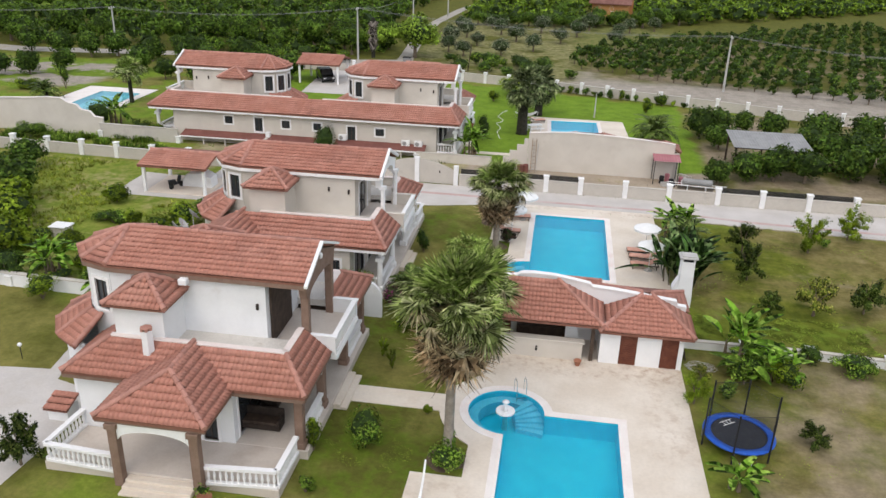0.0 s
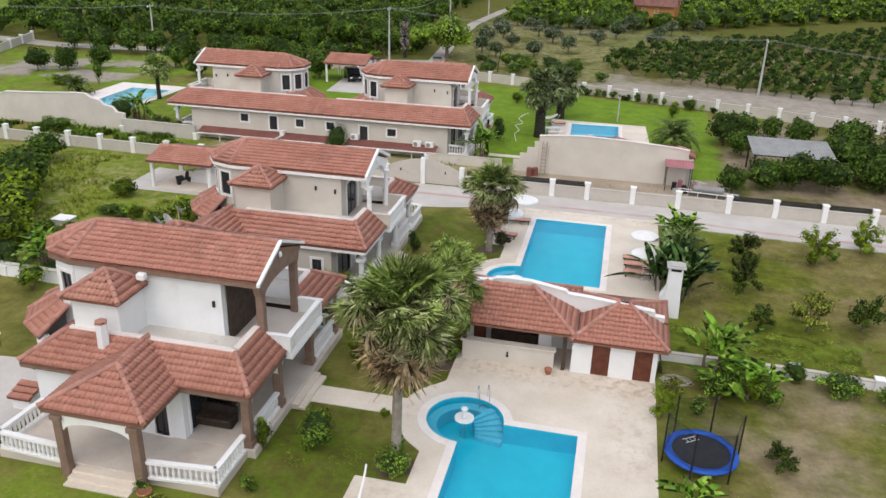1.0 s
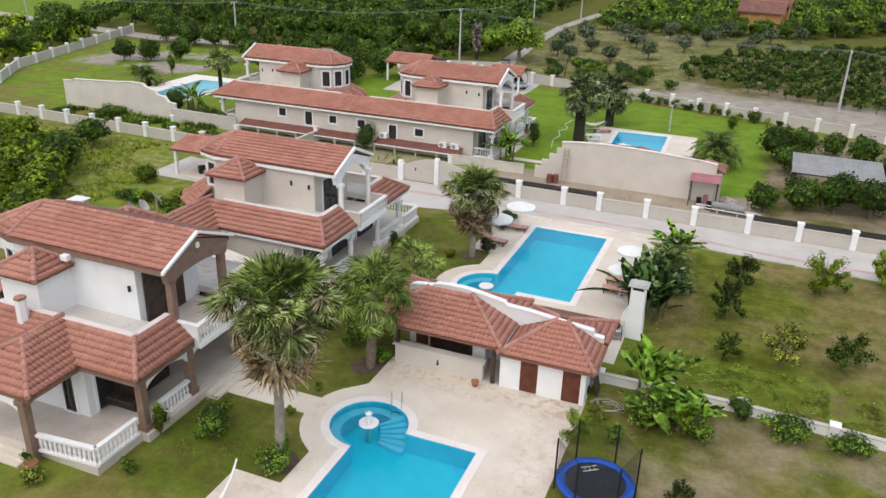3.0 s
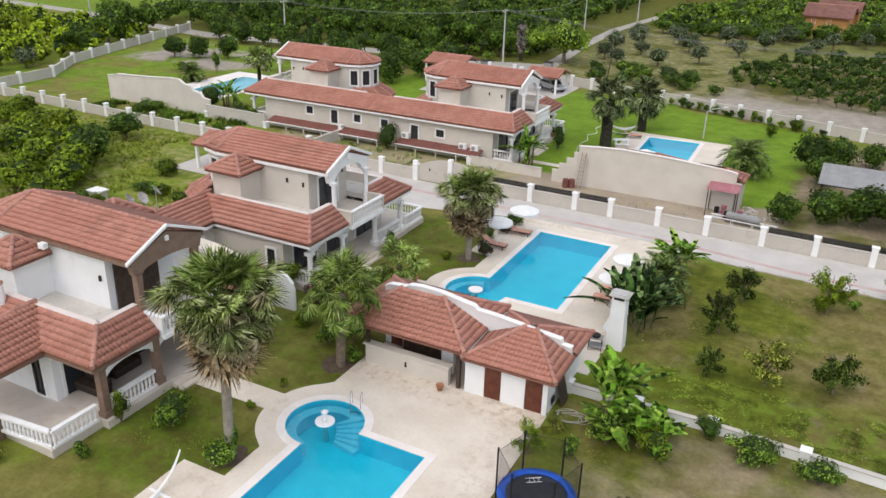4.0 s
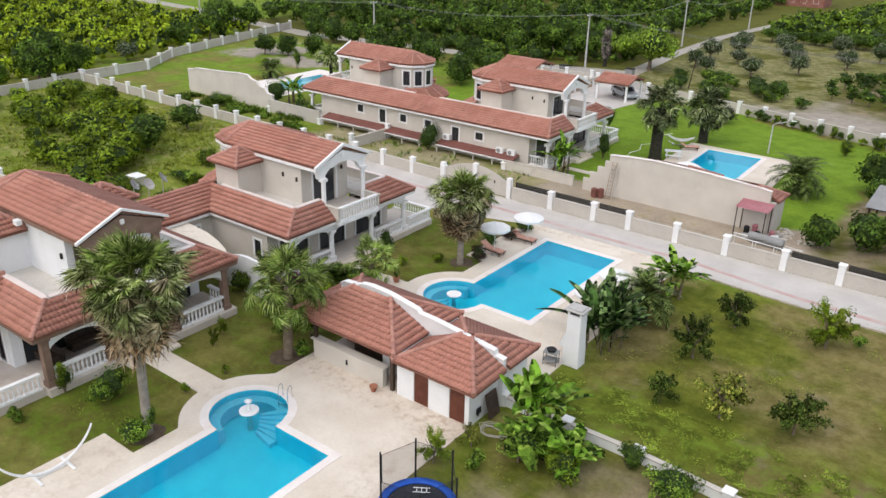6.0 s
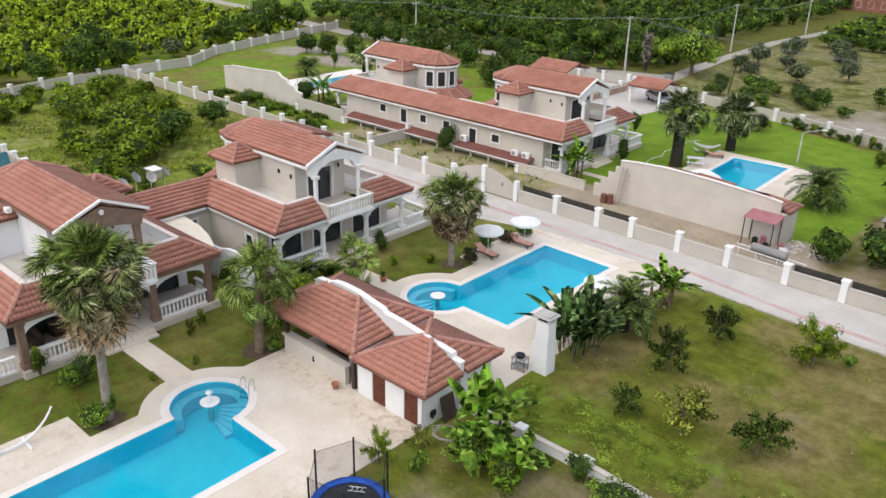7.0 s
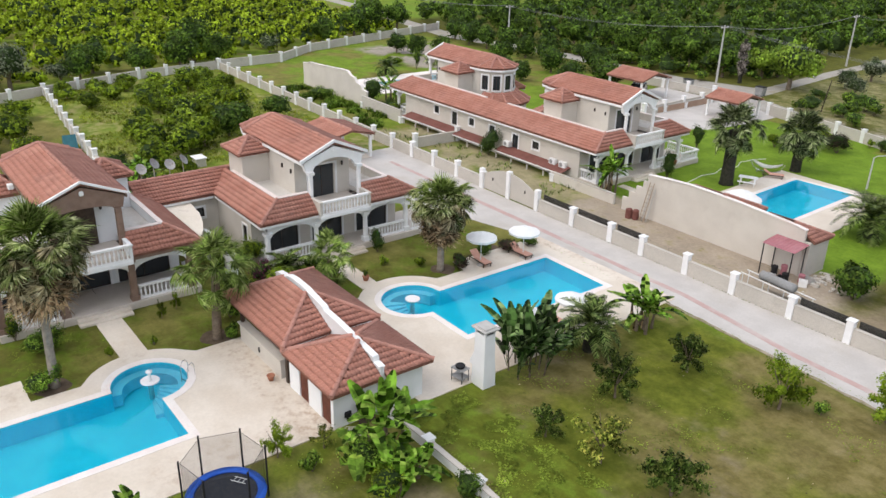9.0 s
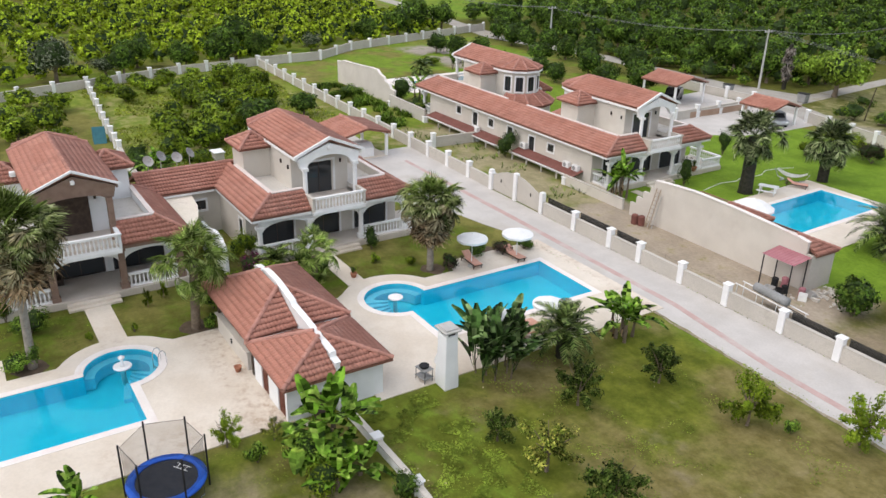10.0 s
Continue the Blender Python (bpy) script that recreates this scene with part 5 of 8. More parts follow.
def open_crown(seed, n, rx, rz, boughs, size, mat):
    """An uneven crown: leafy boughs of different reach, with gaps between them."""
    rng = np.random.default_rng(seed)
    a = 2 * math.pi * (np.arange(boughs) + rng.uniform(-0.4, 0.4, boughs)) / boughs * 2.4
    rise = rng.uniform(-0.55, 1.0, boughs)
    reach = rng.uniform(0.35, 1.0, boughs) * np.sqrt(np.clip(1.1 - rise * rise, 0.1, 1))
    c = np.stack([np.cos(a) * reach, np.sin(a) * reach, rise], 1)
    k = rng.integers(0, boughs, n)
    along = rng.uniform(0.25, 1.12, (n, 1)) ** 0.7
    o = unit(rng.normal(0, 1, (n, 3)))
    p = c[k] * along + o * rng.uniform(0.14, 0.30, (boughs, 1))[k] * rng.uniform(0.3, 1.0, (n, 1))
    v = leaf_cards(p * np.array((rx, rx, rz)), unit(o + 0.5 * unit(p)), size, rng, 0.5)
    me = mesh_arrays("crown", v, np.arange(len(v)).reshape(-1, 4))
    me.materials.append(M[mat])
    return me


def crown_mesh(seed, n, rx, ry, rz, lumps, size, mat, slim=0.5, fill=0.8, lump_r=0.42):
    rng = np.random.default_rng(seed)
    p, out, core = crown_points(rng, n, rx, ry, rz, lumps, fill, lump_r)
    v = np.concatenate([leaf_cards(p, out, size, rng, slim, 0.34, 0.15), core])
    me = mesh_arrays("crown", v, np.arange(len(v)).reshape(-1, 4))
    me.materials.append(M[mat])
    me.materials.append(M["crown_shade"])
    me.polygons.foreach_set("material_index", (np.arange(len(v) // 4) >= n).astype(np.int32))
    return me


def trunk_mesh(seed, height, r, limbs, reach, rise, mat="bark"):
    """A tapered trunk that parts into limbs."""
    rng = np.random.default_rng(seed)
    bm = bmesh.new()
    fork = height * 0.35
    tube(bm, [(0, 0, -0.05), (0.02, 0.01, fork * 0.5), (0, 0.03, fork)], [r * 1.3, r, r * 0.85], 8)
    for k in range(limbs):
        a = 2 * math.pi * (k + rng.uniform(-0.3, 0.3)) / limbs
        e = reach * rng.uniform(0.6, 1.0)
        tube(bm, [(0, 0.03, fork * 0.9), (math.cos(a) * e * 0.45, math.sin(a) * e * 0.45, fork + rise * 0.5), (math.cos(a) * e, math.sin(a) * e, fork + rise)], [r * 0.6, r * 0.4, r * 0.15], 5)
    me = bpy.data.meshes.new("trunk")
    bm.to_mesh(me)
    bm.free()
    me.materials.append(M[mat])
    return me


def tree_kind(name, label, category, group, crowns, trunk, crown_z):
    """Things that stand ready to be placed: one for each crown mesh."""
    def place(x, y, s=1.0, turn=0.0, which=0, tall=1.0, say=""):
        e = thing(name, x, y, 0, say or label, category, group, turn)
        e.scale = (s, s, s * tall)
        part("trunk", trunk, None, e)
        c = part("crown", crowns[which % len(crowns)], None, e)
        c.location.z = crown_z
        return e
    return place


citrus = tree_kind("citrus_tree", "leafy young citrus tree in rough grass", "tree", "citrus trees in the garden",
                   [open_crown(k, 3800, 1.0, 1.05, 17, 0.135, "leaf_garden") for k in (11, 12, 13, 16)], trunk_mesh(3, 1.5, 0.05, 7, 0.7, 1.1), 0.86)
citrus_light = tree_kind("citrus_tree", "airy light green citrus tree in rough grass", "tree", "citrus trees in the garden",
                         [open_crown(k, 2800, 1.0, 1.1, 15, 0.13, "leaf") for k in (14, 15)], trunk_mesh(3, 1.5, 0.05, 7, 0.7, 1.1), 0.88)
citrus_big = tree_kind("citrus_tree", "round dense citrus tree on grass", "tree", "dense citrus trees",
                       [crown_mesh(k, 1500, 1.75, 1.75, 1.5, 20, 0.34, "leaf", 0.6, 0.75, 0.40) for k in (21, 22, 23)], trunk_mesh(4, 2.2, 0.11, 5, 1.1, 1.1), 1.45)
citrus_yellow = tree_kind("citrus_tree", "yellow-green citrus tree in the walled garden", "tree", "yellow-green citrus trees",
                          [crown_mesh(k, 1300, 1.6, 1.6, 1.3, 18, 0.34, "leaf_bright", 0.6, 0.8, 0.42) for k in (31, 32)], trunk_mesh(4, 2.0, 0.1, 5, 1.0, 1.0), 1.25)
citrus_round = tree_kind("citrus_tree", "dark round citrus tree on short grass", "tree", "dense citrus trees",
                         [crown_mesh(k, 1700, 1.85, 1.85, 1.75, 22, 0.33, "leaf_dark", 0.6, 0.72, 0.40) for k in (25, 26, 27)], trunk_mesh(4, 2.2, 0.11, 5, 1.1, 1.1), 1.75)
pale_tree = tree_kind("citrus_tree", "sickly yellowing citrus tree in the garden", "tree", "citrus trees in the garden",
                      [open_crown(41, 2000, 1.15, 0.95, 15, 0.13, "leaf_yellow")], trunk_mesh(5, 1.9, 0.06, 5, 0.8, 0.9), 0.82)
wood_tree = tree_kind("broadleaf_tree", "dark green broadleaf tree with an uneven crown", "tree", "broadleaf trees",
                      [crown_mesh(k, 2200, 2.6, 2.6, 2.6, 26, 0.40, "leaf_wood", 0.6, 0.8, 0.38) for k in (51, 52, 53)], trunk_mesh(6, 4.0, 0.2, 6, 1.6, 1.6), 2.75)
light_tree = tree_kind("broadleaf_tree", "fresh green spreading tree beside the track", "tree", "broadleaf trees",
                       [crown_mesh(55, 3600, 3.0, 3.0, 2.3, 26, 0.34, "leaf_light", 0.6, 0.85, 0.36)], trunk_mesh(6, 4.0, 0.2, 6, 1.6, 1.6), 2.75)
olive = tree_kind("olive_tree", "grey-green olive tree on dry grass", "tree", "olive trees",
                  [crown_mesh(k, 1700, 1.75, 1.75, 1.45, 18, 0.22, "leaf_olive", 0.45, 0.8, 0.4) for k in (61, 62)], trunk_mesh(7, 2.0, 0.14, 5, 1.0, 1.1), 1.6)


def shrub(x, y, rx, rz, mat="leaf_fresh", label="leafy green garden shrub", n=700, size=0.14, seed=1, name="shrub", lumps=10):
    e = thing(name, x, y, 0, label, "shrub", "garden shrubs")
    rng = np.random.default_rng(seed)
    bm = bmesh.new()
    for k in range(5):
        a = 2 * math.pi * k / 5 + rng.uniform(0, 0.6)
        tube(bm, [(0, 0, -0.02), (math.cos(a) * rx * 0.3, math.sin(a) * rx * 0.3, rz * 0.6), (math.cos(a) * rx * 0.55, math.sin(a) * rx * 0.55, rz * 1.2)], [0.03, 0.02, 0.008], 5)
    part("stem", bm, M["bark"], e)
    c = part("foliage", crown_mesh(seed, n, rx, rx, rz, lumps, size, mat, 0.5, 0.75, 0.45), None, e)
    c.location.z = rz * 0.95
    return e


# palms
def fan_frond(rng, stalk, blade, count, droop):
    """One fan leaf along +x: a stalk and a pleated round fan that bends down at the stalk's end, as quads."""
    w = 0.022
    mid, o = np.array((stalk * 0.5, 0, stalk * 0.06)), np.array((stalk, 0, -droop * 0.1 * stalk))
    side = np.array((0, w, 0))
    stem = [-side, mid - side, mid + side, side, mid - side, o - side * 0.7, o + side * 0.7, mid + side]
    v, step = [], radians(235) / count
    for k in range(count):
        a = radians(-115) + step * (k + 0.5)
        ln = blade * (1 - 0.22 * abs(a) / 2.0) * rng.uniform(0.9, 1.08)
        fold = 0.035 * ln * (1 if k % 2 else -1)
        e0, e1, d = [np.array((math.cos(q), math.sin(q), 0)) for q in (a - step * 0.5, a + step * 0.5, a)]
        drop = np.array((0, 0, -droop * 0.12 * ln))
        m0, m1 = e0 * ln * 0.46 + drop + (0, 0, fold), e1 * ln * 0.46 + drop - (0, 0, fold)
        v += [(0, 0, 0), m0, m1, (0, 0, 0.004)]
        t1 = d * ln * rng.uniform(0.92, 1.02) + np.array((0, 0, -droop * ln * rng.uniform(0.3, 0.65)))
        t0 = d * ln * 0.78 + drop * 2.6
        s = np.array((-math.sin(a), math.cos(a), 0)) * 0.024
        v += [m0, t0 - s, t0 + s, m1]
        v += [t0 - s, t1 - s * 0.25, t1 + s * 0.25, t0 + s]
    v = np.array(v, float)
    b = rng.uniform(0.15, 1.0) * droop
    cb, sb = math.cos(b), math.sin(b)
    v = np.stack([v[:, 0] * cb + v[:, 2] * sb, v[:, 1], -v[:, 0] * sb + v[:, 2] * cb], 1) + o
    v = np.concatenate([np.array(stem, float), v])
    roll = rng.uniform(-0.7, 0.7)
    c, q = math.cos(roll), math.sin(roll)
    return np.stack([v[:, 0], v[:, 1] * c - v[:, 2] * q, v[:, 1] * q + v[:, 2] * c], 1)


def feather_frond(rng, length, pairs, droop):
    """A feather leaf along +x: an arching rib and narrow leaflets raised in a V on both sides."""
    def rib(f):
        return np.array((length * (f - 0.18 * f ** 3), 0, length * (0.30 * f - droop * f ** 2.3)))
    v = []
    curve = [rib(f) for f in np.linspace(0, 1, 8)]
    for a, b in zip(curve, curve[1:]):
        v += [a - (0, 0.025, 0), b - (0, 0.015, 0), b + (0, 0.015, 0), a + (0, 0.025, 0)]
    for k in range(pairs):
        f = 0.12 + 0.88 * k / pairs
        p, along = rib(f), unit(rib(min(1, f + 0.02)) - rib(f - 0.02))
        ln = length * 0.26 * math.sin(math.pi * (0.18 + 0.76 * f)) + 0.06
        for s in (-1, 1):
            tip = p + along * ln * 0.62 + np.array((0, s * ln * 0.66, ln * rng.uniform(0.0, 0.35) - 0.25 * ln * f))
            v += [p - along * 0.04, p + along * 0.04, tip + along * 0.018, tip - along * 0.018]
    return np.array(v, float)


def turned(v, yaw, pitch):
    cp, sp, cy, sy = math.cos(pitch), math.sin(pitch), math.cos(yaw), math.sin(yaw)
    x, y, z = v[:, 0] * cp - v[:, 2] * sp, v[:, 1], v[:, 0] * sp + v[:, 2] * cp
    return np.stack([x * cy - y * sy, x * sy + y * cy, z], 1)


def quad_mesh(name, chunks, mat):
    v = np.concatenate(chunks)
    me = mesh_arrays(name, v, np.arange(len(v)).reshape(-1, 4))
    me.materials.append(M[mat])
    return me


def fan_crown(seed, fronds, stalk, blade, low, high, mat, droop=0.6, count=17):
    rng = np.random.default_rng(seed)
    out = []
    for k in range(fronds):
        f = k / (fronds - 1)
        out.append(turned(fan_frond(rng, stalk * rng.uniform(0.6, 1.15), blade * rng.uniform(0.75, 1.12), count, droop), k * 2.399 + rng.uniform(-0.2, 0.2), radians(low + (high - low) * f ** 0.8 + rng.uniform(-14, 14))))
    return quad_mesh("crown", out, mat)


def date_crown(seed, fronds, length, low, high, mat="leaf_date", droop=0.45):
    rng = np.random.default_rng(seed)
    out = []
    for k in range(fronds):
        f = k / (fronds - 1)
        out.append(turned(feather_frond(rng, length * rng.uniform(0.85, 1.1), 30, droop), k * 2.399 + rng.uniform(-0.2, 0.2), radians(low + (high - low) * f + rng.uniform(-6, 6))))
    return quad_mesh("crown", out, mat)


def palm_trunk(seed, h, r0, r1, mat="palm_bark", lean=(0, 0)):
    rng = np.random.default_rng(seed)
    bm = bmesh.new()
    n = 16
    pts = [(lean[0] * (k / n) ** 1.2, lean[1] * (k / n) ** 1.2, h * k / n - 0.05) for k in range(n + 1)]
    rad = [(r0 * 1.12 if k == 0 else r0 + (r1 - r0) * k / n) * rng.uniform(0.965, 1.035) for k in range(n + 1)]
    return tube(bm, pts, rad, 12)


M["leaf_palm_grey"] = leafy("grey_green_palm_leaves", (0.042, 0.070, 0.020), (0.150, 0.200, 0.072), (0.36, 0.40, 0.21), 0.45, 0.2)
M["leaf_palm_fresh"] = leafy("fresh_fan_palm_leaves", (0.060, 0.105, 0.016), (0.185, 0.265, 0.055), (0.38, 0.43, 0.16), 0.6, 0.25, 0.4)
M["straw_palm"] = leafy("straw_palm_leaves", (0.20, 0.17, 0.085), (0.34, 0.29, 0.16), (0.46, 0.40, 0.26), 0.8, 0.2)


def fan_palm(x, y, h, spread, label, seed=1, r=0.2, skirt=True, dark=False, lean=(0, 0), fronds=46, low=-28, mat="leaf_palm", droop=0.7):
    """A trunk, green fans, a few straw ones among them and a skirt of dry ones."""
    e = thing("fan_palm", x, y, 0, label, "palm", "palms")
    hide = dark if isinstance(dark, str) else "palm_dark" if dark else "palm_bark"
    part("trunk", palm_trunk(seed, h, r, r * 0.8, hide, lean), M[hide], e, smooth=True)
    top = (lean[0], lean[1], h)
    part("heart", fan_crown(seed + 9, fronds // 2, spread * 0.42, spread * 0.34, 18, 88, mat if "grey" in mat else "leaf_palm_fresh", droop * 0.6, 28), None, e, "fresh green upright fronds").location = top
    part("crown", fan_crown(seed, fronds - fronds // 2, spread * 0.52, spread * 0.34, low, 34, mat, droop, 28), None, e).location = top
    if skirt:
        part("straw_fronds", fan_crown(seed + 3, 22, spread * 0.55, spread * 0.28, low - 30, 15, "straw_palm", 1.6, 24), None, e, "limp straw-coloured fronds").location = top
        for k, drop in enumerate((0.15, 0.75)):
            part("dry_fronds", fan_crown(seed + 5 + k, 54, spread * (0.48 - 0.08 * k), spread * 0.46, -96, -38, "dead_palm", 1.1, 15), None, e, "hanging dry brown fronds").location = (lean[0] * (1 - drop / h), lean[1], h - drop)
    return e


fan_palm(-3.75, 28.55, 7.5, 3.65, "tall fan palm with a skirt of dry fronds beside the pool", 71, 0.23, lean=(0.08, 0.22), fronds=70, low=-8, droop=0.5)
fan_palm(-3.7, 37.0, 4.3, 3.5, "fan palm in a round bed beside the pool house", 72, 0.27, False, "bark", fronds=30, lean=(0.15, 0.2), low=-50, mat="leaf_palm_fresh", droop=0.9)
fan_palm(-3.85, 52.7, 4.7, 3.0, "fan palm with dry lower fronds on a lawn by the pool", 73, 0.24, fronds=44, low=-15)
fan_palm(-4.0, 85.0, 5.0, 3.7, "fan palm with a thick dark trunk on a lawn", 74, 0.6, False, True, fronds=54, low=-60, droop=0.9, mat="leaf_palm_grey")
fan_palm(-2.6, 94.0, 3.5, 3.6, "fan palm with drooping leaves on a lawn", 75, 0.5, False, True, fronds=54, low=-55, droop=0.9, mat="leaf_palm_grey")
fan_palm(-50.6, 87.6, 3.7, 2.9, "slim fan palm beside a pool", 76, 0.26, False, True)


def date_palm(x, y, h, length, label, seed, fronds=30, low=-18, droop=0.75):
    e = thing("date_palm", x, y, 0, label, "palm", "palms")
    part("trunk", palm_trunk(seed, h, 0.3, 0.34, "palm_dark"), M["palm_dark"], e, smooth=True)
    part("crown", date_crown(seed, fronds, length, low, 75, droop=droop), None, e).location.z = h
    return e


date_palm(9.75, 83.1, 1.5, 3.0, "low date palm with arching fronds on a lawn", 81, 40)
date_palm(9.2, 53.1, 1.6, 2.25, "low date palm with arching fronds beside the pool terrace", 82)
date_palm(-60.6, 86.0, 1.0, 2.2, "small date palm beside a pool", 83)
fan_palm(-4.7, 44.8, 2.6, 2.6, "leafy green fan palm beside the villa veranda", 84, 0.2, False, "bark", fronds=22, low=-40, mat="leaf_palm_fresh", droop=0.9)
date_palm(-8.4, 43.6, 0.8, 1.7, "small palm growing at the veranda corner", 85, 22)


def paddle_leaf(length, width, droop, rng, tilt):
    """A long paddle leaf on its stalk, along +x, folded along the rib."""
    v, n = [], 8
    rib = [np.array((length * f, 0, length * (tilt * f - droop * f * f))) for f in np.linspace(0.3, 1.0, n)]
    wid = [width * math.sin(math.pi * (0.06 + 0.90 * k / (n - 1))) ** 0.6 for k in range(n)]
    base = np.array((0.0, 0, 0))
    v += [base - (0, 0.03, 0), rib[0] - (0, 0.02, 0), rib[0] + (0, 0.02, 0), base + (0, 0.03, 0)]
    for k in range(n - 1):
        for s in (-1, 1):
            rag = rng.uniform(0.8, 1.0)
            a, b = rib[k], rib[k + 1]
            v += [a, b, b + np.array((0, s * wid[k + 1] * rag, 0.25 * wid[k + 1])), a + np.array((0, s * wid[k] * rag, 0.25 * wid[k]))]
    return np.array(v, float)


def banana(x, y, stems, h, length, label, seed, mat="leaf_banana", spread=1.0, width=0.3, name="banana_plant", leaves=8, low=0.75, bend=(0.4, 1.2), rise=(12, 74)):
    e = thing(name, x, y, 0, label, "plant", "banana plants")
    rng = np.random.default_rng(seed)
    for k in range(stems):
        a, d = k * 2.4, spread * math.sqrt((k + 0.3) / stems)
        px, py, hh = d * math.cos(a), d * math.sin(a), h * rng.uniform(0.55, 1.0)
        bm = tube(bmesh.new(), [(px, py, -0.03), (px * 1.05, py * 1.05, hh * 0.5), (px * 1.1, py * 1.1, hh)], [0.11, 0.09, 0.06] if mat == "leaf_banana" else [0.05, 0.045, 0.03], 7)
        part("stem", bm, M["bark"], e)
        out = []
        for j in range(leaves):
            lf = paddle_leaf(length * rng.uniform(0.75, 1.2), width * rng.uniform(0.75, 1.15), rng.uniform(*bend), rng, rng.uniform(0.3, 0.9))
            lf = turned(lf, j * 2.399 + rng.uniform(-0.4, 0.4), radians(rng.uniform(*rise)))
            out.append(lf + np.array((px * 1.1, py * 1.1, hh * rng.uniform(low, 1.0))))
        part("foliage", quad_mesh("leaves", out, mat), None, e)
        if k % 2 == 0 and mat == "leaf_banana":
            old = [turned(paddle_leaf(length * 0.7, width * 0.5, 0.5, rng, -0.2), rng.uniform(0, 6.28), radians(-55)) + np.array((px * 1.1, py * 1.1, hh * 0.9)) for q in range(2)]
            part("dead_foliage", quad_mesh("dead_foliage", old, "dead_palm"), None, e, "hanging brown dead leaves")
    return e


banana(10.2, 38.9, 4, 2.6, 2.1, "tall banana clump beside the pool house", 91, spread=0.9, width=0.34, leaves=6, low=0.75, bend=(0.3, 1.0), rise=(25, 84))
banana(10.5, 37.9, 4, 1.2, 1.15, "broad-leaved green clump under the banana stems", 101, "leaf_fresh", 0.7, 0.36, "paddle_plant", 8, 0.3, (0.5, 1.2), (5, 60))
banana(11.9, 38.6, 6, 0.9, 1.2, "lower banana leaves spreading beside a white wall", 92, spread=1.1, width=0.27, leaves=7, low=0.3)
banana(8.65, 49.0, 12, 1.5, 2.7, "dark green giant paddle-leaved clump beside a white chimney", 93, "leaf_strelitzia", 1.25, 0.29, "paddle_plant", 7, 0.1, (0.25, 0.8), (25, 84))
banana(9.2, 57.6, 6, 1.6, 1.6, "banana clump at the corner of the pool terrace", 94, "leaf_banana", 0.8, 0.27, leaves=6)
banana(8.6, 28.6, 2, 0.5, 1.3, "young banana plant beside the paving", 95, "leaf_banana", 0.3, 0.24, leaves=6)
banana(-8.2, 74.1, 5, 2.3, 1.9, "banana plant before a veranda", 96, "leaf_banana", 0.7, 0.26, leaves=7)
banana(-47.2, 77.6, 4, 1.9, 1.9, "banana plant behind a planter wall", 97, "leaf_banana", 0.8, 0.26, leaves=7)
banana(-57.0, 97.5, 2, 1.6, 1.9, "banana plant on a lawn", 98, "leaf_banana", 0.5, 0.28, leaves=7)
banana(-31.2, 41.6, 4, 1.9, 1.9, "banana plant behind the white villa", 99, "leaf_banana", 0.6, 0.28, leaves=7)
banana(-26.5, 39.6, 2, 0.9, 1.5, "small banana plant behind a tiled wing", 100, "leaf_banana", 0.5, 0.25, leaves=6)

# garden trees beside the pools
for k, (x, y, s, tall) in enumerate(((18.6, 56.7, 1.15, 1.05), (13.8, 55.8, 1.0, 0.95), (13.2, 50.8, 1.0, 1.1), (19.5, 47.2, 1.05, 1.05), (22.3, 60.0, 1.05, 1.1), (13.5, 45.7, 0.72, 1.0),
                                     (7.7, 35.0, 0.62, 1.2), (12.8, 32.4, 0.7, 0.8), (26.5, 45.5, 1.0, 1.0), (27.5, 52.5, 1.05, 1.0), (33, 56, 1.1, 1.0), (34, 46, 1.1, 1.0), (-21.6, 24.6, 0.95, 1.1))):
    (citrus_light if k in (0, 4, 6, 9) else citrus)(x, y, s * 1.18, k * 57, k, tall)
pale_tree(16.3, 46.3, 1.35, 20)
pale_tree(8.3, 37.0, 0.6, 120)
for x, y in ((-7.7, 35.3), (-8.4, 36.4)):
    citrus_light(x, y, 0.3, x * 40, 0, 2.0, "thin young sapling on the lawn")
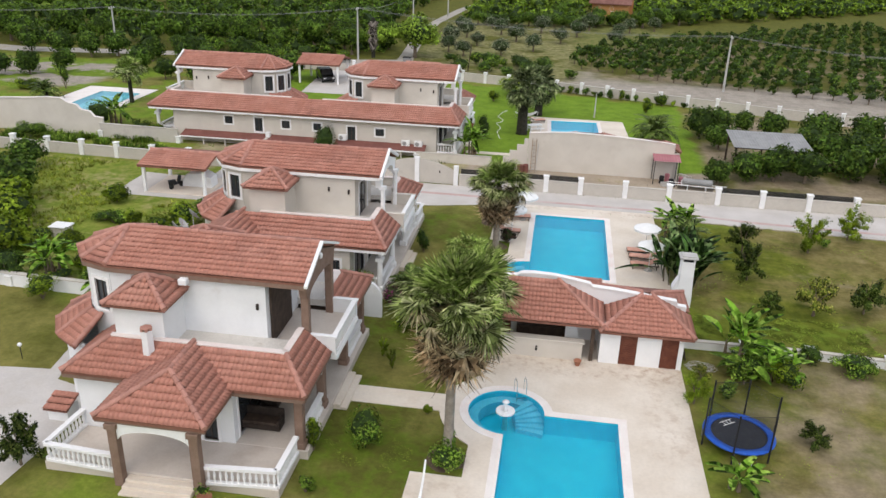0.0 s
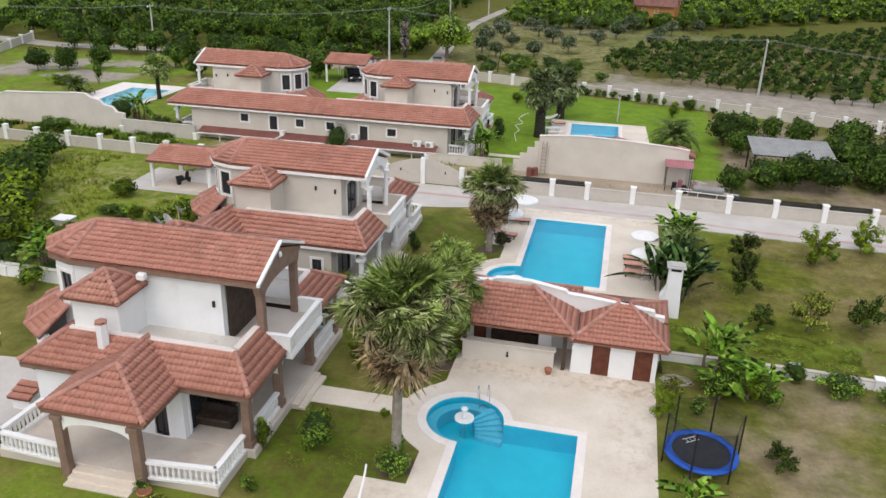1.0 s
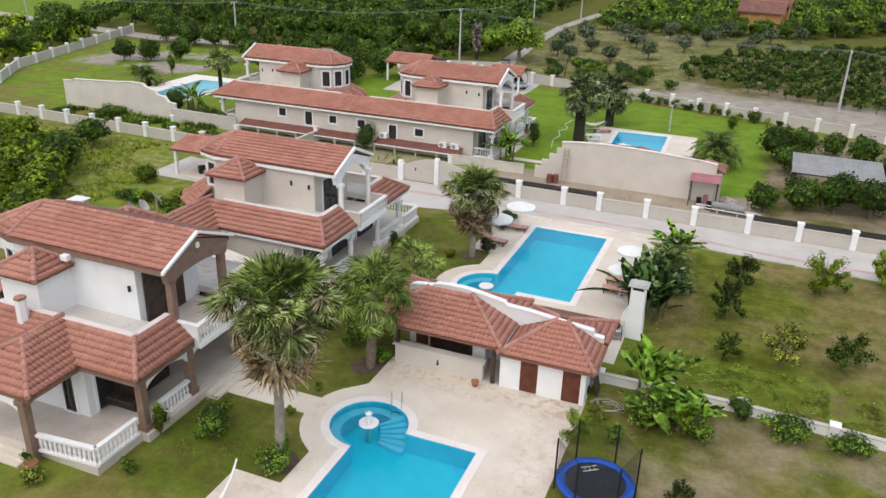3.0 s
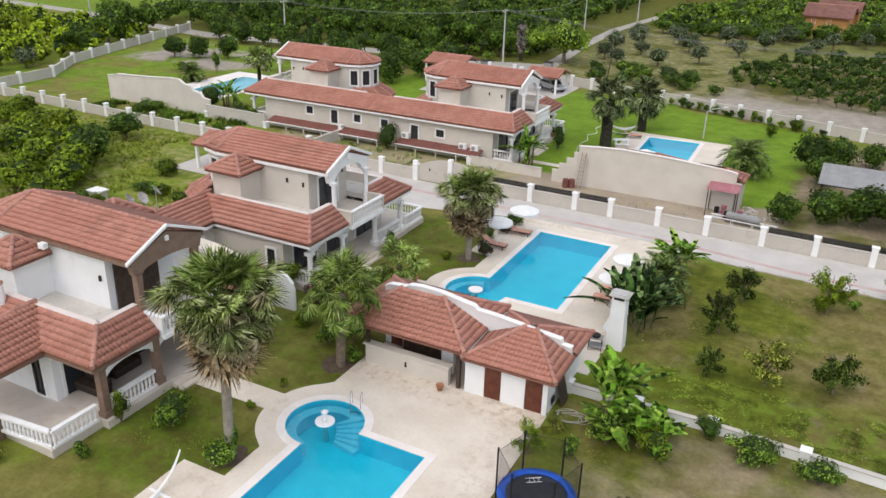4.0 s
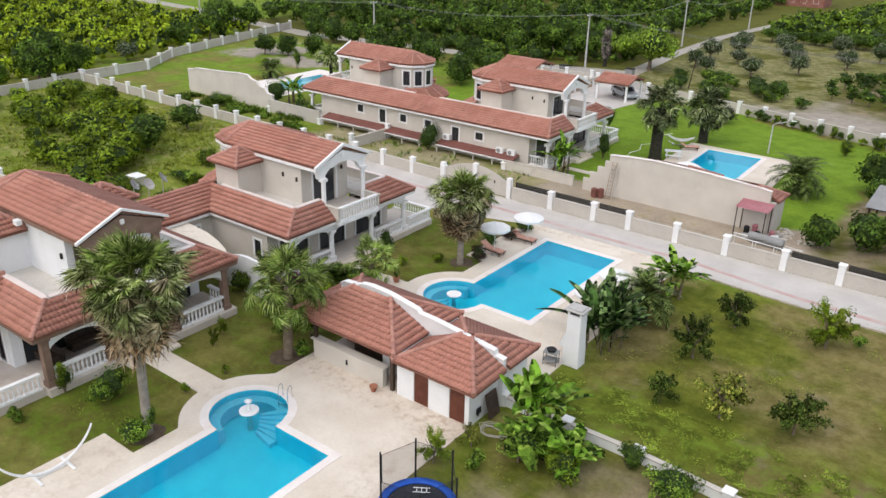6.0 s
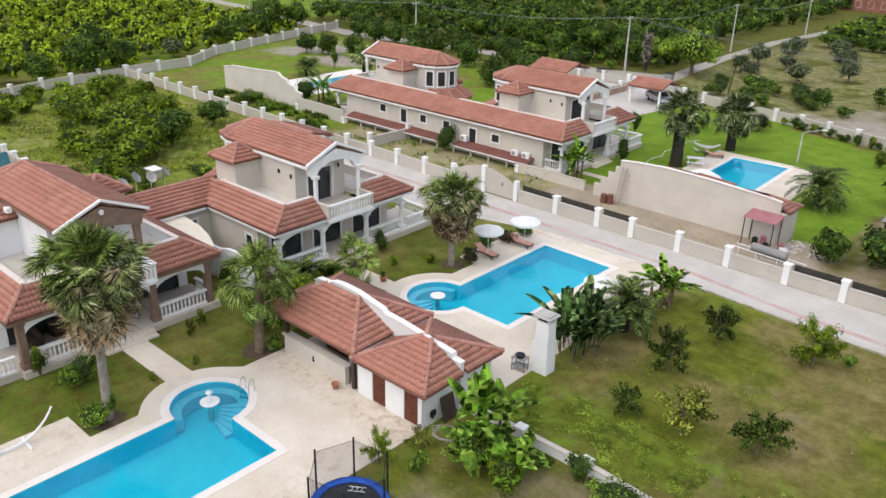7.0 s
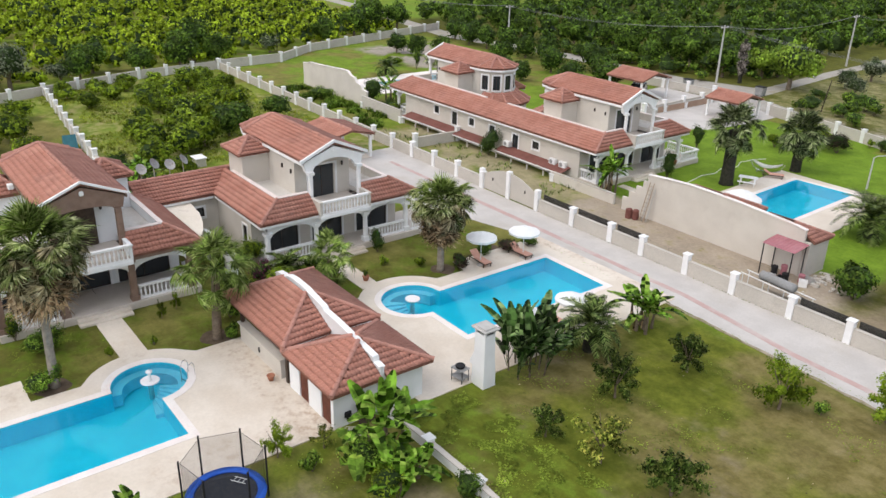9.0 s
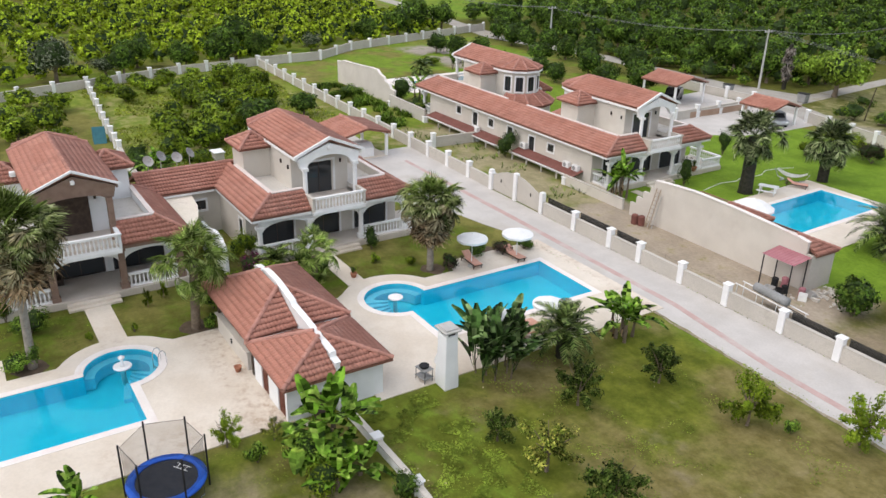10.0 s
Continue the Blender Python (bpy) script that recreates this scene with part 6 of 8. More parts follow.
for k, (x, y, rx, rz, mat, lab) in enumerate((
        (-7.5, 28.9, 1.15, 0.85, "leaf_fresh", "bright green shrub on the lawn"), (-3.65, 27.95, 0.95, 0.5, "leaf_fresh", "low flowering shrub round a palm"),
        (-3.7, 28.6, 0.42, 0.85, "leaf_dark", "ivy climbing round a palm trunk"), (-9.7, 27.9, 0.45, 0.9, "leaf", "climbing shrub beside a brown column"),
        (-9.2, 25.2, 0.4, 0.4, "leaf_fresh", "small spiky plant beside the balustrade"), (-12.17, 23.17, 0.55, 0.45, "leaf_yellow", "small yellow-leaved shrub on the lawn"), (-3.4, 37.8, 0.6, 0.45, "leaf_fresh", "low green shrub beside a palm"),
        (-9.2, 42.2, 0.9, 0.85, "flower_pink", "magenta bougainvillea bush behind the pool house"), (-11.6, 42.6, 1.2, 1.25, "leaf_bright", "yellow-green shrub behind a white wall"), (-8.2, 45.8, 1.0, 0.8, "leaf_fresh", "leafy shrub before the veranda"), (-6.6, 45.8, 1.0, 0.8, "leaf_fresh", "leafy green shrub before the veranda"),
        (-11.8, 40.6, 1.0, 0.9, "leaf", "green shrub beside a white garden wall"), (-7.0, 42.6, 1.1, 0.9, "leaf", "thick green shrub beside the pool house"),
        (-5.6, 43.4, 0.9, 0.7, "leaf_fresh", "leafy shrub behind the pool house"), (-5.6, 38.6, 0.85, 0.75, "leaf_fresh", "leafy green shrub beside the pool house"), (-6.4, 40.2, 1.0, 0.9, "leaf", "dense green shrub beside the pool house"), (-4.4, 39.4, 0.8, 0.8, "leaf_fresh", "leafy shrub against the pool house"), (-7.8, 39.6, 0.8, 0.8, "leaf", "green shrub at a white wall"), (-8.8, 50.9, 0.6, 1.0, "leaf_dark", "dark climbing shrub beside the veranda steps"),
        (-3.1, 53.8, 0.7, 0.65, "leaf_purple", "dark purple shrub beside a palm"), (-3.9, 58.6, 0.9, 0.5, "leaf_purple", "dark purple hedge behind the sun loungers"),
        (-4.4, 56.9, 0.8, 0.5, "leaf_dark", "dark hedge behind the sun loungers"), (-3.6, 60.4, 0.8, 0.45, "leaf_dark", "dark hedge beside the lane"),
        (-5.2, 52.0, 0.45, 0.35, "leaf", "small shrub on the lawn"), (-6.7, 50.0, 0.4, 0.35, "leaf", "small shrub beside the path"),
        (12.8, 37.5, 1.1, 0.85, "leaf", "dense green bush beside a low white wall"), (10.6, 37.6, 1.0, 0.8, "leaf_fresh", "leafy bush under banana plants"), (14.5, 40.1, 0.75, 0.6, "leaf_dark", "dark bush beside a white post"),
        (16.6, 39.5, 1.3, 0.6, "leaf_fresh", "low yellow-green bush beside a low wall"), (19.4, 39.2, 1.2, 0.5, "leaf_fresh", "low green bush beside a low wall"),
        (20.1, 58.0, 0.42, 0.38, "leaf_fresh", "small bright green bush on the grass"), (9.4, 35.8, 0.55, 0.55, "leaf_fresh", "yellowish bush beside the paving"),
        (-30.0, 38.9, 1.0, 0.95, "leaf", "round green bush before a white wall"), (-33.6, 40.9, 1.3, 1.2, "leaf_dark", "dark bush at a white wall"), (-35.4, 41.4, 1.4, 1.3, "leaf_dark", "dark leafy bush behind a lawn"), (-28.2, 41.0, 0.9, 0.7, "leaf_fresh", "bright bush behind a white wall"), (-26.6, 38.9, 0.6, 0.55, "leaf_fresh", "small bright bush beside a wall"), (-5.0, 33.9, 0.22, 0.3, "leaf", "small plant beside the path"), (-5.2, 31.6, 0.25, 0.3, "leaf", "small plant at the path corner"),
        (-22.5, 72.7, 1.3, 1.45, "leaf_dark", "dark round bush against a beige wall"), (-7.9, 81.6, 0.75, 1.55, "leaf_dark", "dark upright shrub beside a veranda"), (-62.0, 92.2, 0.8, 1.7, "leaf_far", "slim young tree beside a pool"),
        (-52.5, 70.9, 1.7, 0.9, "leaf_fresh", "broad light green bush behind a field wall"), (-42.5, 74.4, 1.3, 0.9, "leaf_dark", "dark clipped shrub behind a planter wall"),
        (-47.6, 75.2, 1.6, 1.6, "leaf_dark", "large dark shrub beside a pool"), (-40.2, 73.9, 1.2, 0.8, "leaf", "green hedge plant before a veranda"),
        (10.3, 98.8, 0.9, 0.9, "leaf", "round green bush beside a wall"), (-8.5, 100, 0.9, 0.8, "leaf", "green bush on the lawn"), (-6.8, 104.0, 2.0, 1.3, "leaf_bright", "yellow-flowering bush beside a wall"),
        (-3.6, 103.4, 1.7, 1.1, "leaf_purple", "reddish bush beside a wall"), (-66.5, 91.0, 1.8, 0.8, "leaf", "dark green bush on the lawn"))):
    shrub(x, y, rx, rz, mat, lab, int(700 + 700 * rx * rx), 0.11 + 0.025 * rx, 200 + k)

# field behind the villas
for k in range(26):
    x, y = -36 + 14 * RNG.random(), 41.5 + 11 * RNG.random()
    if abs(x + 30.5) < 2.6 and y > 52:
        continue
    shrub(x, y, RNG.uniform(0.7, 1.5), RNG.uniform(0.3, 0.55), "leaf_fresh" if k % 3 else "leaf", "lush clump of tall weeds in a rough field", 420, 0.17, 700 + k, "weed_clump", 8)
for k in range(44):
    x, y = -71.5 + 3.1 * (k % 8) + RNG.uniform(-0.7, 0.7), 45.5 + 3.5 * (k // 8) + RNG.uniform(-0.7, 0.7)
    if RNG.random() < 0.16 or (y < 49 and x > -60):
        continue
    (citrus_yellow if RNG.random() < 0.5 else citrus_big)(x, y, RNG.uniform(0.75, 1.25) * (0.72 if k % 8 < 2 else 1.0), RNG.uniform(0, 360), k, RNG.uniform(0.75, 0.95))
for k, (x, y, s) in enumerate(((-42.5, 54.5, 1.35), (-40.5, 51.0, 1.5), (-38.8, 48.5, 1.3), (-44.5, 50.5, 1.4), (-45.5, 57.0, 1.1), (-36.5, 45.0, 1.2), (-41.5, 46.3, 1.3), (-46, 46.5, 1.2), (-46.5, 62, 1.1), (-34.5, 55.5, 0.7),
                               (-31, 51.5, 0.5), (-27.2, 52.0, 0.8), (-25.8, 53.2, 0.7), (-33.0, 46.5, 0.6), (-29.5, 43.2, 0.7), (-52, 36, 1.3), (-56, 33, 1.2), (-60, 38, 1.3), (-49, 33, 1.2), (-64, 35, 1.2), (-45, 36, 1.1), (-53, 29, 1.2), (-60, 28, 1.1))):
    (citrus_yellow if x < -44 and y < 41 and k % 3 else citrus_round if k % 4 == 0 else citrus_big)(x, y, s * 0.9, k * 71, k, 0.85)
# round trees behind the twin house
for k, (x, y, s) in enumerate(((-82, 115, 1.2), (-75.9, 113.4, 1.25), (-75.1, 97.5, 1.0), (-71.1, 113.4, 1.2), (-71.6, 99.2, 1.05), (-67.6, 115.1, 1.2), (-67.9, 101.2, 1.05), (-61, 113, 1.2), (-59, 106, 1.2), (-55, 112, 1.3), (-50, 108, 1.2), (-47, 114, 1.3),
                               (-42, 110, 1.1), (-38.5, 100, 1.2), (-37, 106, 1.2), (-41, 103, 1.1), (-48, 100, 0.9), (-53, 101, 0.9))):
    citrus_round(x, y, s, k * 47, k, 1.0)
# trees round the open shelter
for k, (x, y, s) in enumerate(((15.1, 88.0, 1.1), (17.4, 90.1, 1.0), (16.5, 83.8, 0.9), (19.9, 73.9, 1.1), (17.2, 73.4, 0.95), (22.6, 73.9, 1.05), (26.3, 78.9, 1.25), (27.3, 75.8, 1.1), (29.7, 81.6, 1.2), (26.6, 86.2, 1.2), (23.1, 89.7, 1.0), (30.7, 74.1, 1.2),
                               (33.8, 78.5, 1.2), (34.8, 72.8, 1.0), (37.4, 76.5, 1.2), (32.3, 87.9, 1.2), (20.5, 92.3, 0.8), (38.5, 83.8, 1.2), (41.5, 73.5, 1.2), (14.5, 71.7, 0.8), (42.6, 79.8, 1.2), (36.4, 90.1, 1.0), (25.1, 82.5, 1.1), (28.5, 78.7, 1.1), (31.4, 76.9, 1.2), (35.7, 81.5, 1.2), (28.2, 89.3, 1.1), (40.0, 88.1, 1.1), (45.1, 75.6, 1.2), (46.7, 83.0, 1.2))):
    citrus_round(x, y, s, k * 83, k, 0.95)
for k, (x, y) in enumerate(((-16.5, 131.9), (-10.5, 133.9), (-5.5, 140.3), (-15.6, 143.5), (-9.1, 150.2), (-20.5, 144.5), (8.8, 152.8), (10.2, 163.7), (17.8, 173.6), (-18.5, 152.5), (-12.5, 158.0), (-20.5, 160.5),
                            (-5.0, 163.0), (2.0, 160.0), (-15.0, 166.0), (4.5, 170.0), (-19.5, 135.5), (-1.0, 151.0), (12.5, 169.0))):
    olive(x, y, RNG.uniform(0.9, 1.25), RNG.uniform(0, 360), k, RNG.uniform(0.9, 1.1))
citrus_round(-3.1, 121.6, 0.85, 40, 1, 0.85, "lone dark citrus tree on bare soil")
for k in range(15):
    (wood_tree if k % 3 == 0 else citrus_round)(-18.5 + 1.75 * k, 171.3 + 0.28 * k + RNG.uniform(-0.8, 0.8), RNG.uniform(0.6, 0.8) if k % 3 == 0 else RNG.uniform(0.85, 1.1), k * 61, k, 0.8)
for k, (x, y, s) in enumerate(((-34.2, 127.6, 1.0), (-40.7, 128.4, 1.3), (-45.6, 125.0, 0.8), (-36.8, 132.7, 1.1), (-52.6, 127.9, 1.2), (-47.7, 132.3, 1.3), (-58.5, 130.8, 1.0), (-64.3, 127.4, 1.1), (-29.8, 135.1, 0.9), (-76.0, 126.0, 1.0), (-83.8, 127.7, 1.2), (-91.3, 123.3, 1.2), (-94.8, 110.9, 1.1), (-87.4, 120.4, 0.9),
                               (-77.8, 62.6, 1.05), (-78.6, 57.1, 0.8), (-80.3, 69.0, 0.9), (-77.9, 49.2, 0.8), (-90.6, 98.9, 1.1), (-89.0, 91.9, 0.9), (-94.6, 104.9, 1.2))):
    wood_tree(x, y, s, k * 61, k)
light_tree(-23.9, 128.2, 1.45, 30, 0, 1.0)
light_tree(-30.8, 132.4, 0.9, 130)
# scrub outside the walls and along the track
for k in range(34):
    x, y = (-19 + 20 * RNG.random(), 112.5 + 14 * RNG.random()) if k < 16 else (-64 + 31 * RNG.random(), 121.6 + 3.5 * RNG.random())
    if -24 < x < -19 or (x < -60 and y < 122.5):
        continue
    shrub(x, y, RNG.uniform(1.0, 1.9), RNG.uniform(0.7, 1.3), ("leaf_wood", "leaf_dark", "leaf_far")[k % 3], "tangled green scrub beside the farm track", 420, 0.26, 800 + k, "scrub_bush", 9)
# bushes and trees along the orchard wall
for k, (x, y, s, tall) in enumerate(((-82.5, 52.0, 1.0, 0.9), (-83.0, 66.5, 1.25, 1.0), (-97.5, 106.0, 1.2, 1.0), (-81, 58.5, 0.7, 0.7), (-88, 92, 0.8, 0.8))):
    wood_tree(x, y, s, k * 77, k, tall)
for k, (x, y, s, tall) in enumerate(((-76.5, 40.5, 1.9, 1.1), (-79.0, 47.0, 1.2, 0.8), (-85.5, 80.0, 1.1, 0.9))):
    olive(x, y, s, k * 77, k, tall, "broad grey-green bush beside the orchard wall")
for k, (x, y, s) in enumerate(((1.8, 179.8, 1.0), (6.0, 177.9, 1.2), (10.6, 177.1, 1.1), (15.8, 178.4, 1.3), (20.0, 181.4, 1.2), (-1.8, 183.4, 1.1), (24.2, 186.0, 1.2), (19.0, 191.2, 1.1), (0.2, 193.3, 1.2))):
    wood_tree(x, y, s * 0.8, k * 57, k, 0.8)


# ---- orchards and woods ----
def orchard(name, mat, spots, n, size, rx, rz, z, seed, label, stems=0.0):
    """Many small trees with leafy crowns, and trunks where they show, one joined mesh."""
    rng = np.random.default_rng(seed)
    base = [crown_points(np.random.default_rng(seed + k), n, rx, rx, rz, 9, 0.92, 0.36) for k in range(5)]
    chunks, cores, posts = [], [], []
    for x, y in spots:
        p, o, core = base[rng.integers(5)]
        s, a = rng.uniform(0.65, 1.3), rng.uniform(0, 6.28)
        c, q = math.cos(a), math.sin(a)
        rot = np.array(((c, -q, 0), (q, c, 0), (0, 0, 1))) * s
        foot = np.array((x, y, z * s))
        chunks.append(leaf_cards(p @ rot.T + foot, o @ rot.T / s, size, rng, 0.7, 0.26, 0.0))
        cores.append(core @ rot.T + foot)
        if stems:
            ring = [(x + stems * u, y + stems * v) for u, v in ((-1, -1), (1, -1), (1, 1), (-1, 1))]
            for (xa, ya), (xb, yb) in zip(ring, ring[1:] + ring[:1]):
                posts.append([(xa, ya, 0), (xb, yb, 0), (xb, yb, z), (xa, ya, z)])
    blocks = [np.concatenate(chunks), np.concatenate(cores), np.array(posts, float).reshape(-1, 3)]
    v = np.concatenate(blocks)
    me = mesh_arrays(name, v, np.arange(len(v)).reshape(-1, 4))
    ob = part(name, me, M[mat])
    me.materials.append(M["crown_shade"])
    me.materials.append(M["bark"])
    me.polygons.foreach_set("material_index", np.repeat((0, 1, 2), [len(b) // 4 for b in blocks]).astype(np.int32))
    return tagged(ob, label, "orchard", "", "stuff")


def rows(x0, x1, y0, y1, dx, dy, jitter, keep, seed):
    rng = np.random.default_rng(seed)
    out = []
    for j in range(int((y1 - y0) / dy)):
        for i in range(int((x1 - x0) / dx)):
            x, y = x0 + (i + 0.5) * dx + rng.uniform(-jitter, jitter), y0 + (j + 0.5) * dy + rng.uniform(-jitter, jitter)
            if keep(x, y) and rng.random() < 0.95:
                out.append((x, y))
    return out


def west_of_wall(x, y):
    line = -78.5 if y > 60 else -78.5 + (60 - y) * 0.22
    if y > 78:
        line = -79 - (y - 78) * 0.38
    return x < line - 2 and y < 112 - max(0, (-100 - x)) * 0.02


def in_dark_orchard(x, y):
    front = 124.9 - 0.5 * (x - 0.8) if x < 14 else 118.3 - 0.31 * (x - 14)
    back = 145 + 0.95 * (x - 3.5) if x < 22 else 162.6 + 0.75 * (x - 22)
    return x > 0.8 + max(0.0, y - 125) * 0.13 and front < y < back


def slanted_rows():
    """Rows that run along the orchard's front."""
    out, rng = [], np.random.default_rng(302)
    for j in range(30):
        for i in range(48):
            u, v = 2.35 * i, 3.3 * j - 14
            x, y = 0.955 * u + 0.296 * v + rng.uniform(-0.35, 0.35), 124.5 - 0.296 * u + 0.955 * v + rng.uniform(-0.35, 0.35)
            if in_dark_orchard(x, y) and x < 95:
                out.append((x, y))
    return out


orchard("orchard_trees", "leaf_orchard", rows(-215, -62, 0, 113, 4.1, 4.1, 0.7, west_of_wall, 301), 150, 0.62, 1.95, 1.7, 1.5, 301, "dense yellow-green citrus orchard beyond the wall")
orchard("orchard_trees", "leaf_dark", slanted_rows(), 140, 0.36, 1.2, 0.85, 1.05, 302, "dark green orchard rows on bare soil", 0.07)
orchard("orchard_trees", "leaf_far", rows(-22, 210, 160, 330, 4.4, 4.4, 1.0, lambda x, y: y > max(177, 173 + 0.75 * (x - 8)) and x > -21 + max(0, y - 196) * 0.2 and not (2 < x < 18 and 183 < y < 205), 303), 120, 0.8, 3.0, 1.8, 1.4, 303, "bright green orchard in the distance")
orchard("far_trees", "leaf_wood", rows(-190, -30, 122, 300, 5.4, 5.4, 1.6, lambda x, y: y > 121 + 0.03 * abs(x + 60) and x < (-30.5 if y < 190 else -29 + (y - 190) * 0.2) and not (x < -102 - min(20, max(0, y - 122) * 0.85) and y < 260) and not (x > -62 and y < 141), 304), 170, 0.64, 2.5, 2.1, 1.9, 304, "dense dark wood and groves behind the houses")
orchard("far_trees", "leaf_fresh", rows(-62, -29, 124, 142, 3.3, 3.3, 0.9, lambda x, y: not (x > -33 and y < 129), 307), 150, 0.46, 1.7, 1.25, 1.15, 307, "fresh green thicket beside the farm track")
orchard("far_trees", "leaf_wood", rows(-420, 380, 300, 420, 12, 12, 4, lambda x, y: True, 305), 60, 2.4, 6.5, 4.5, 3.5, 305, "distant woods")
orchard("far_trees", "leaf", rows(-420, -225, -60, 300, 10, 10, 3, lambda x, y: True, 306), 60, 1.9, 5.0, 3.2, 2.8, 306, "distant orchards")


# ---- rough grass and weeds ----
def tufts(name, spots, size, mat, seed, blades=5, label="tufts of rough grass"):
    rng = np.random.default_rng(seed)
    spots = np.asarray(spots, float)
    p = np.repeat(np.column_stack([spots, np.zeros(len(spots))]), blades, 0)
    a = rng.uniform(0, 6.28, len(p))
    d = np.stack([np.cos(a), np.sin(a), np.zeros(len(p))], 1)
    s = np.stack([-np.sin(a), np.cos(a), np.zeros(len(p))], 1)
    hgt = size * rng.uniform(0.4, 1.2, (len(p), 1))
    b = p + d * rng.uniform(0, 0.12, (len(p), 1))
    tip = b + d * hgt * 0.7 + np.array((0, 0, 1.0)) * hgt
    w = 0.03 + 0.12 * hgt
    v = np.stack([b - s * w * 0.5, b + s * w * 0.5, tip + s * w * 0.3, tip - s * w * 0.3], 1).reshape(-1, 3)
    ob = part(name, mesh_arrays(name, v, np.arange(len(v)).reshape(-1, 4)), M[mat])
    return tagged(ob, label, "grass", "", "stuff")


def scatter(n, x0, x1, y0, y1, seed, scale=0.25, cut=0.0):
    rng = np.random.default_rng(seed)
    out = []
    while len(out) < n:
        x, y = rng.uniform(x0, x1), rng.uniform(y0, y1)
        if noise.noise((x * scale, y * scale, seed)) > cut:
            out.append((x, y))
    return out


M["weed"] = leafy("low_weed_leaves", (0.13, 0.17, 0.02), (0.19, 0.255, 0.034), (0.25, 0.29, 0.05), 0.7, 0.3, 1.0)


def low_cover(name, spots, size, mat, seed, label):
    """Small leaves lying close to the soil."""
    rng = np.random.default_rng(seed)
    p = np.column_stack([np.asarray(spots, float), rng.uniform(0.02, 0.07, len(spots))])
    v = leaf_cards(p, np.tile((0.0, 0.0, 2.2), (len(p), 1)), size, rng, 0.75)
    ob = part(name, mesh_arrays(name, v, np.arange(len(v)).reshape(-1, 4)), M[mat])
    return tagged(ob, label, "grass", "", "stuff")


low_cover("low_weeds", scatter(4200, 8.4, 36, 41.2, 58.6, 401, 0.5, 0.22), 0.08, "weed", 401, "patches of low green weeds in rough grass")
low_cover("low_weeds", scatter(7000, 8.4, 36, 41.2, 45.5, 406, 0.8, 0.08), 0.11, "weed", 406, "green weeds along a low wall")
low_cover("low_weeds", scatter(1200, 8.0, 30, 24, 39.5, 402, 0.7, 0.2), 0.06, "weed", 402, "patches of low weeds on bare soil")
low_cover("low_weeds", scatter(1200, -9.6, -5.3, 27, 31.8, 407, 0.9, 0.1), 0.05, "weed", 407, "thin weeds in a shaded lawn")
low_cover("dry_leaves", scatter(120, 8.4, 36, 41.2, 59.3, 408, 0.3, 0.0), 0.09, "straw_palm", 408, "scattered dry leaves on the grass")
low_cover("low_weeds", [(x, 61.75 - 0.03 * (x + 4) + 0.12 * q) for x, q in zip(np.random.default_rng(9).uniform(-4, 40, 700), np.random.default_rng(10).normal(0, 1, 700))], 0.07, "weed", 409, "weeds along the edge of the lane")
low_cover("low_weeds", [(x, 65.82 - 0.05 * abs(q)) for x, q in zip(np.random.default_rng(11).uniform(-8, 40, 500), np.random.default_rng(12).normal(0, 1, 500))], 0.07, "weed", 410, "weeds at the foot of a wall")
tufts("weeds", [p for p in scatter(9000, -76, -22, 42, 65.5, 403, 0.2, -0.05) if p[0] < -37.5 or p[1] < 56.5], 0.2, "grass", 403, 4, "tall weeds in a rough field")
tufts("weeds", scatter(1500, -60, -37, 68.5, 72.5, 404, 0.4, 0.0), 0.5, "leaf_fresh", 404, 4, "vegetable rows and weeds behind a wall")
tufts("weeds", scatter(180, -36, -9, 67.5, 72.5, 405, 0.4, 0.1), 0.3, "leaf_fresh", 405, 4, "weeds in a bare yard")


# ---- garden things ----
M["chrome"] = surface("polished_steel", (0.55, 0.56, 0.57), (0.65, 0.66, 0.67), 3.0, 0.25, 30.0, 0.05, None, 1, (0.5, 0.7), 0, 0.9)
M["black"] = surface("black_foam", (0.012, 0.012, 0.013), (0.02, 0.02, 0.022), 4.0, 0.7)
M["mat"] = surface("trampoline_mat", (0.018, 0.02, 0.028), (0.03, 0.033, 0.042), 4.0, 0.6, 60.0, 0.1)
M["pad"] = surface("blue_vinyl_pad", (0.012, 0.075, 0.40), (0.018, 0.10, 0.48), 3.0, 0.45, 20.0, 0.1)
M["canvas"] = surface("white_canvas", (0.78, 0.78, 0.77), (0.84, 0.84, 0.83), 2.0, 0.9, 40.0, 0.1)
M["orange"] = surface("salmon_cushion", (0.62, 0.33, 0.25), (0.70, 0.40, 0.31), 3.0, 0.9, 40.0, 0.1)
M["clay"] = surface("terracotta_pot", (0.36, 0.15, 0.09), (0.44, 0.20, 0.12), 4.0, 0.85, 30.0, 0.2)
M["tin"] = surface("grey_roof_sheet", (0.24, 0.24, 0.235), (0.32, 0.32, 0.315), 0.8, 0.6, 10.0, 0.2, (0.20, 0.19, 0.18), 0.8)
M["red_tin"] = surface("dull_red_roof_sheet", (0.34, 0.13, 0.15), (0.42, 0.18, 0.20), 1.0, 0.6, 10.0, 0.2, (0.45, 0.28, 0.28), 1.0)
M["awning"] = surface("dark_red_canopy", (0.16, 0.062, 0.05), (0.21, 0.085, 0.068), 1.0, 0.8, 10.0, 0.2, (0.26, 0.13, 0.10), 0.7)
M["concrete"] = surface("pole_concrete", (0.42, 0.41, 0.39), (0.50, 0.49, 0.47), 2.0, 0.9)
M["teal"] = surface("teal_tarpaulin", (0.03, 0.13, 0.16), (0.045, 0.17, 0.20), 1.5, 0.6)
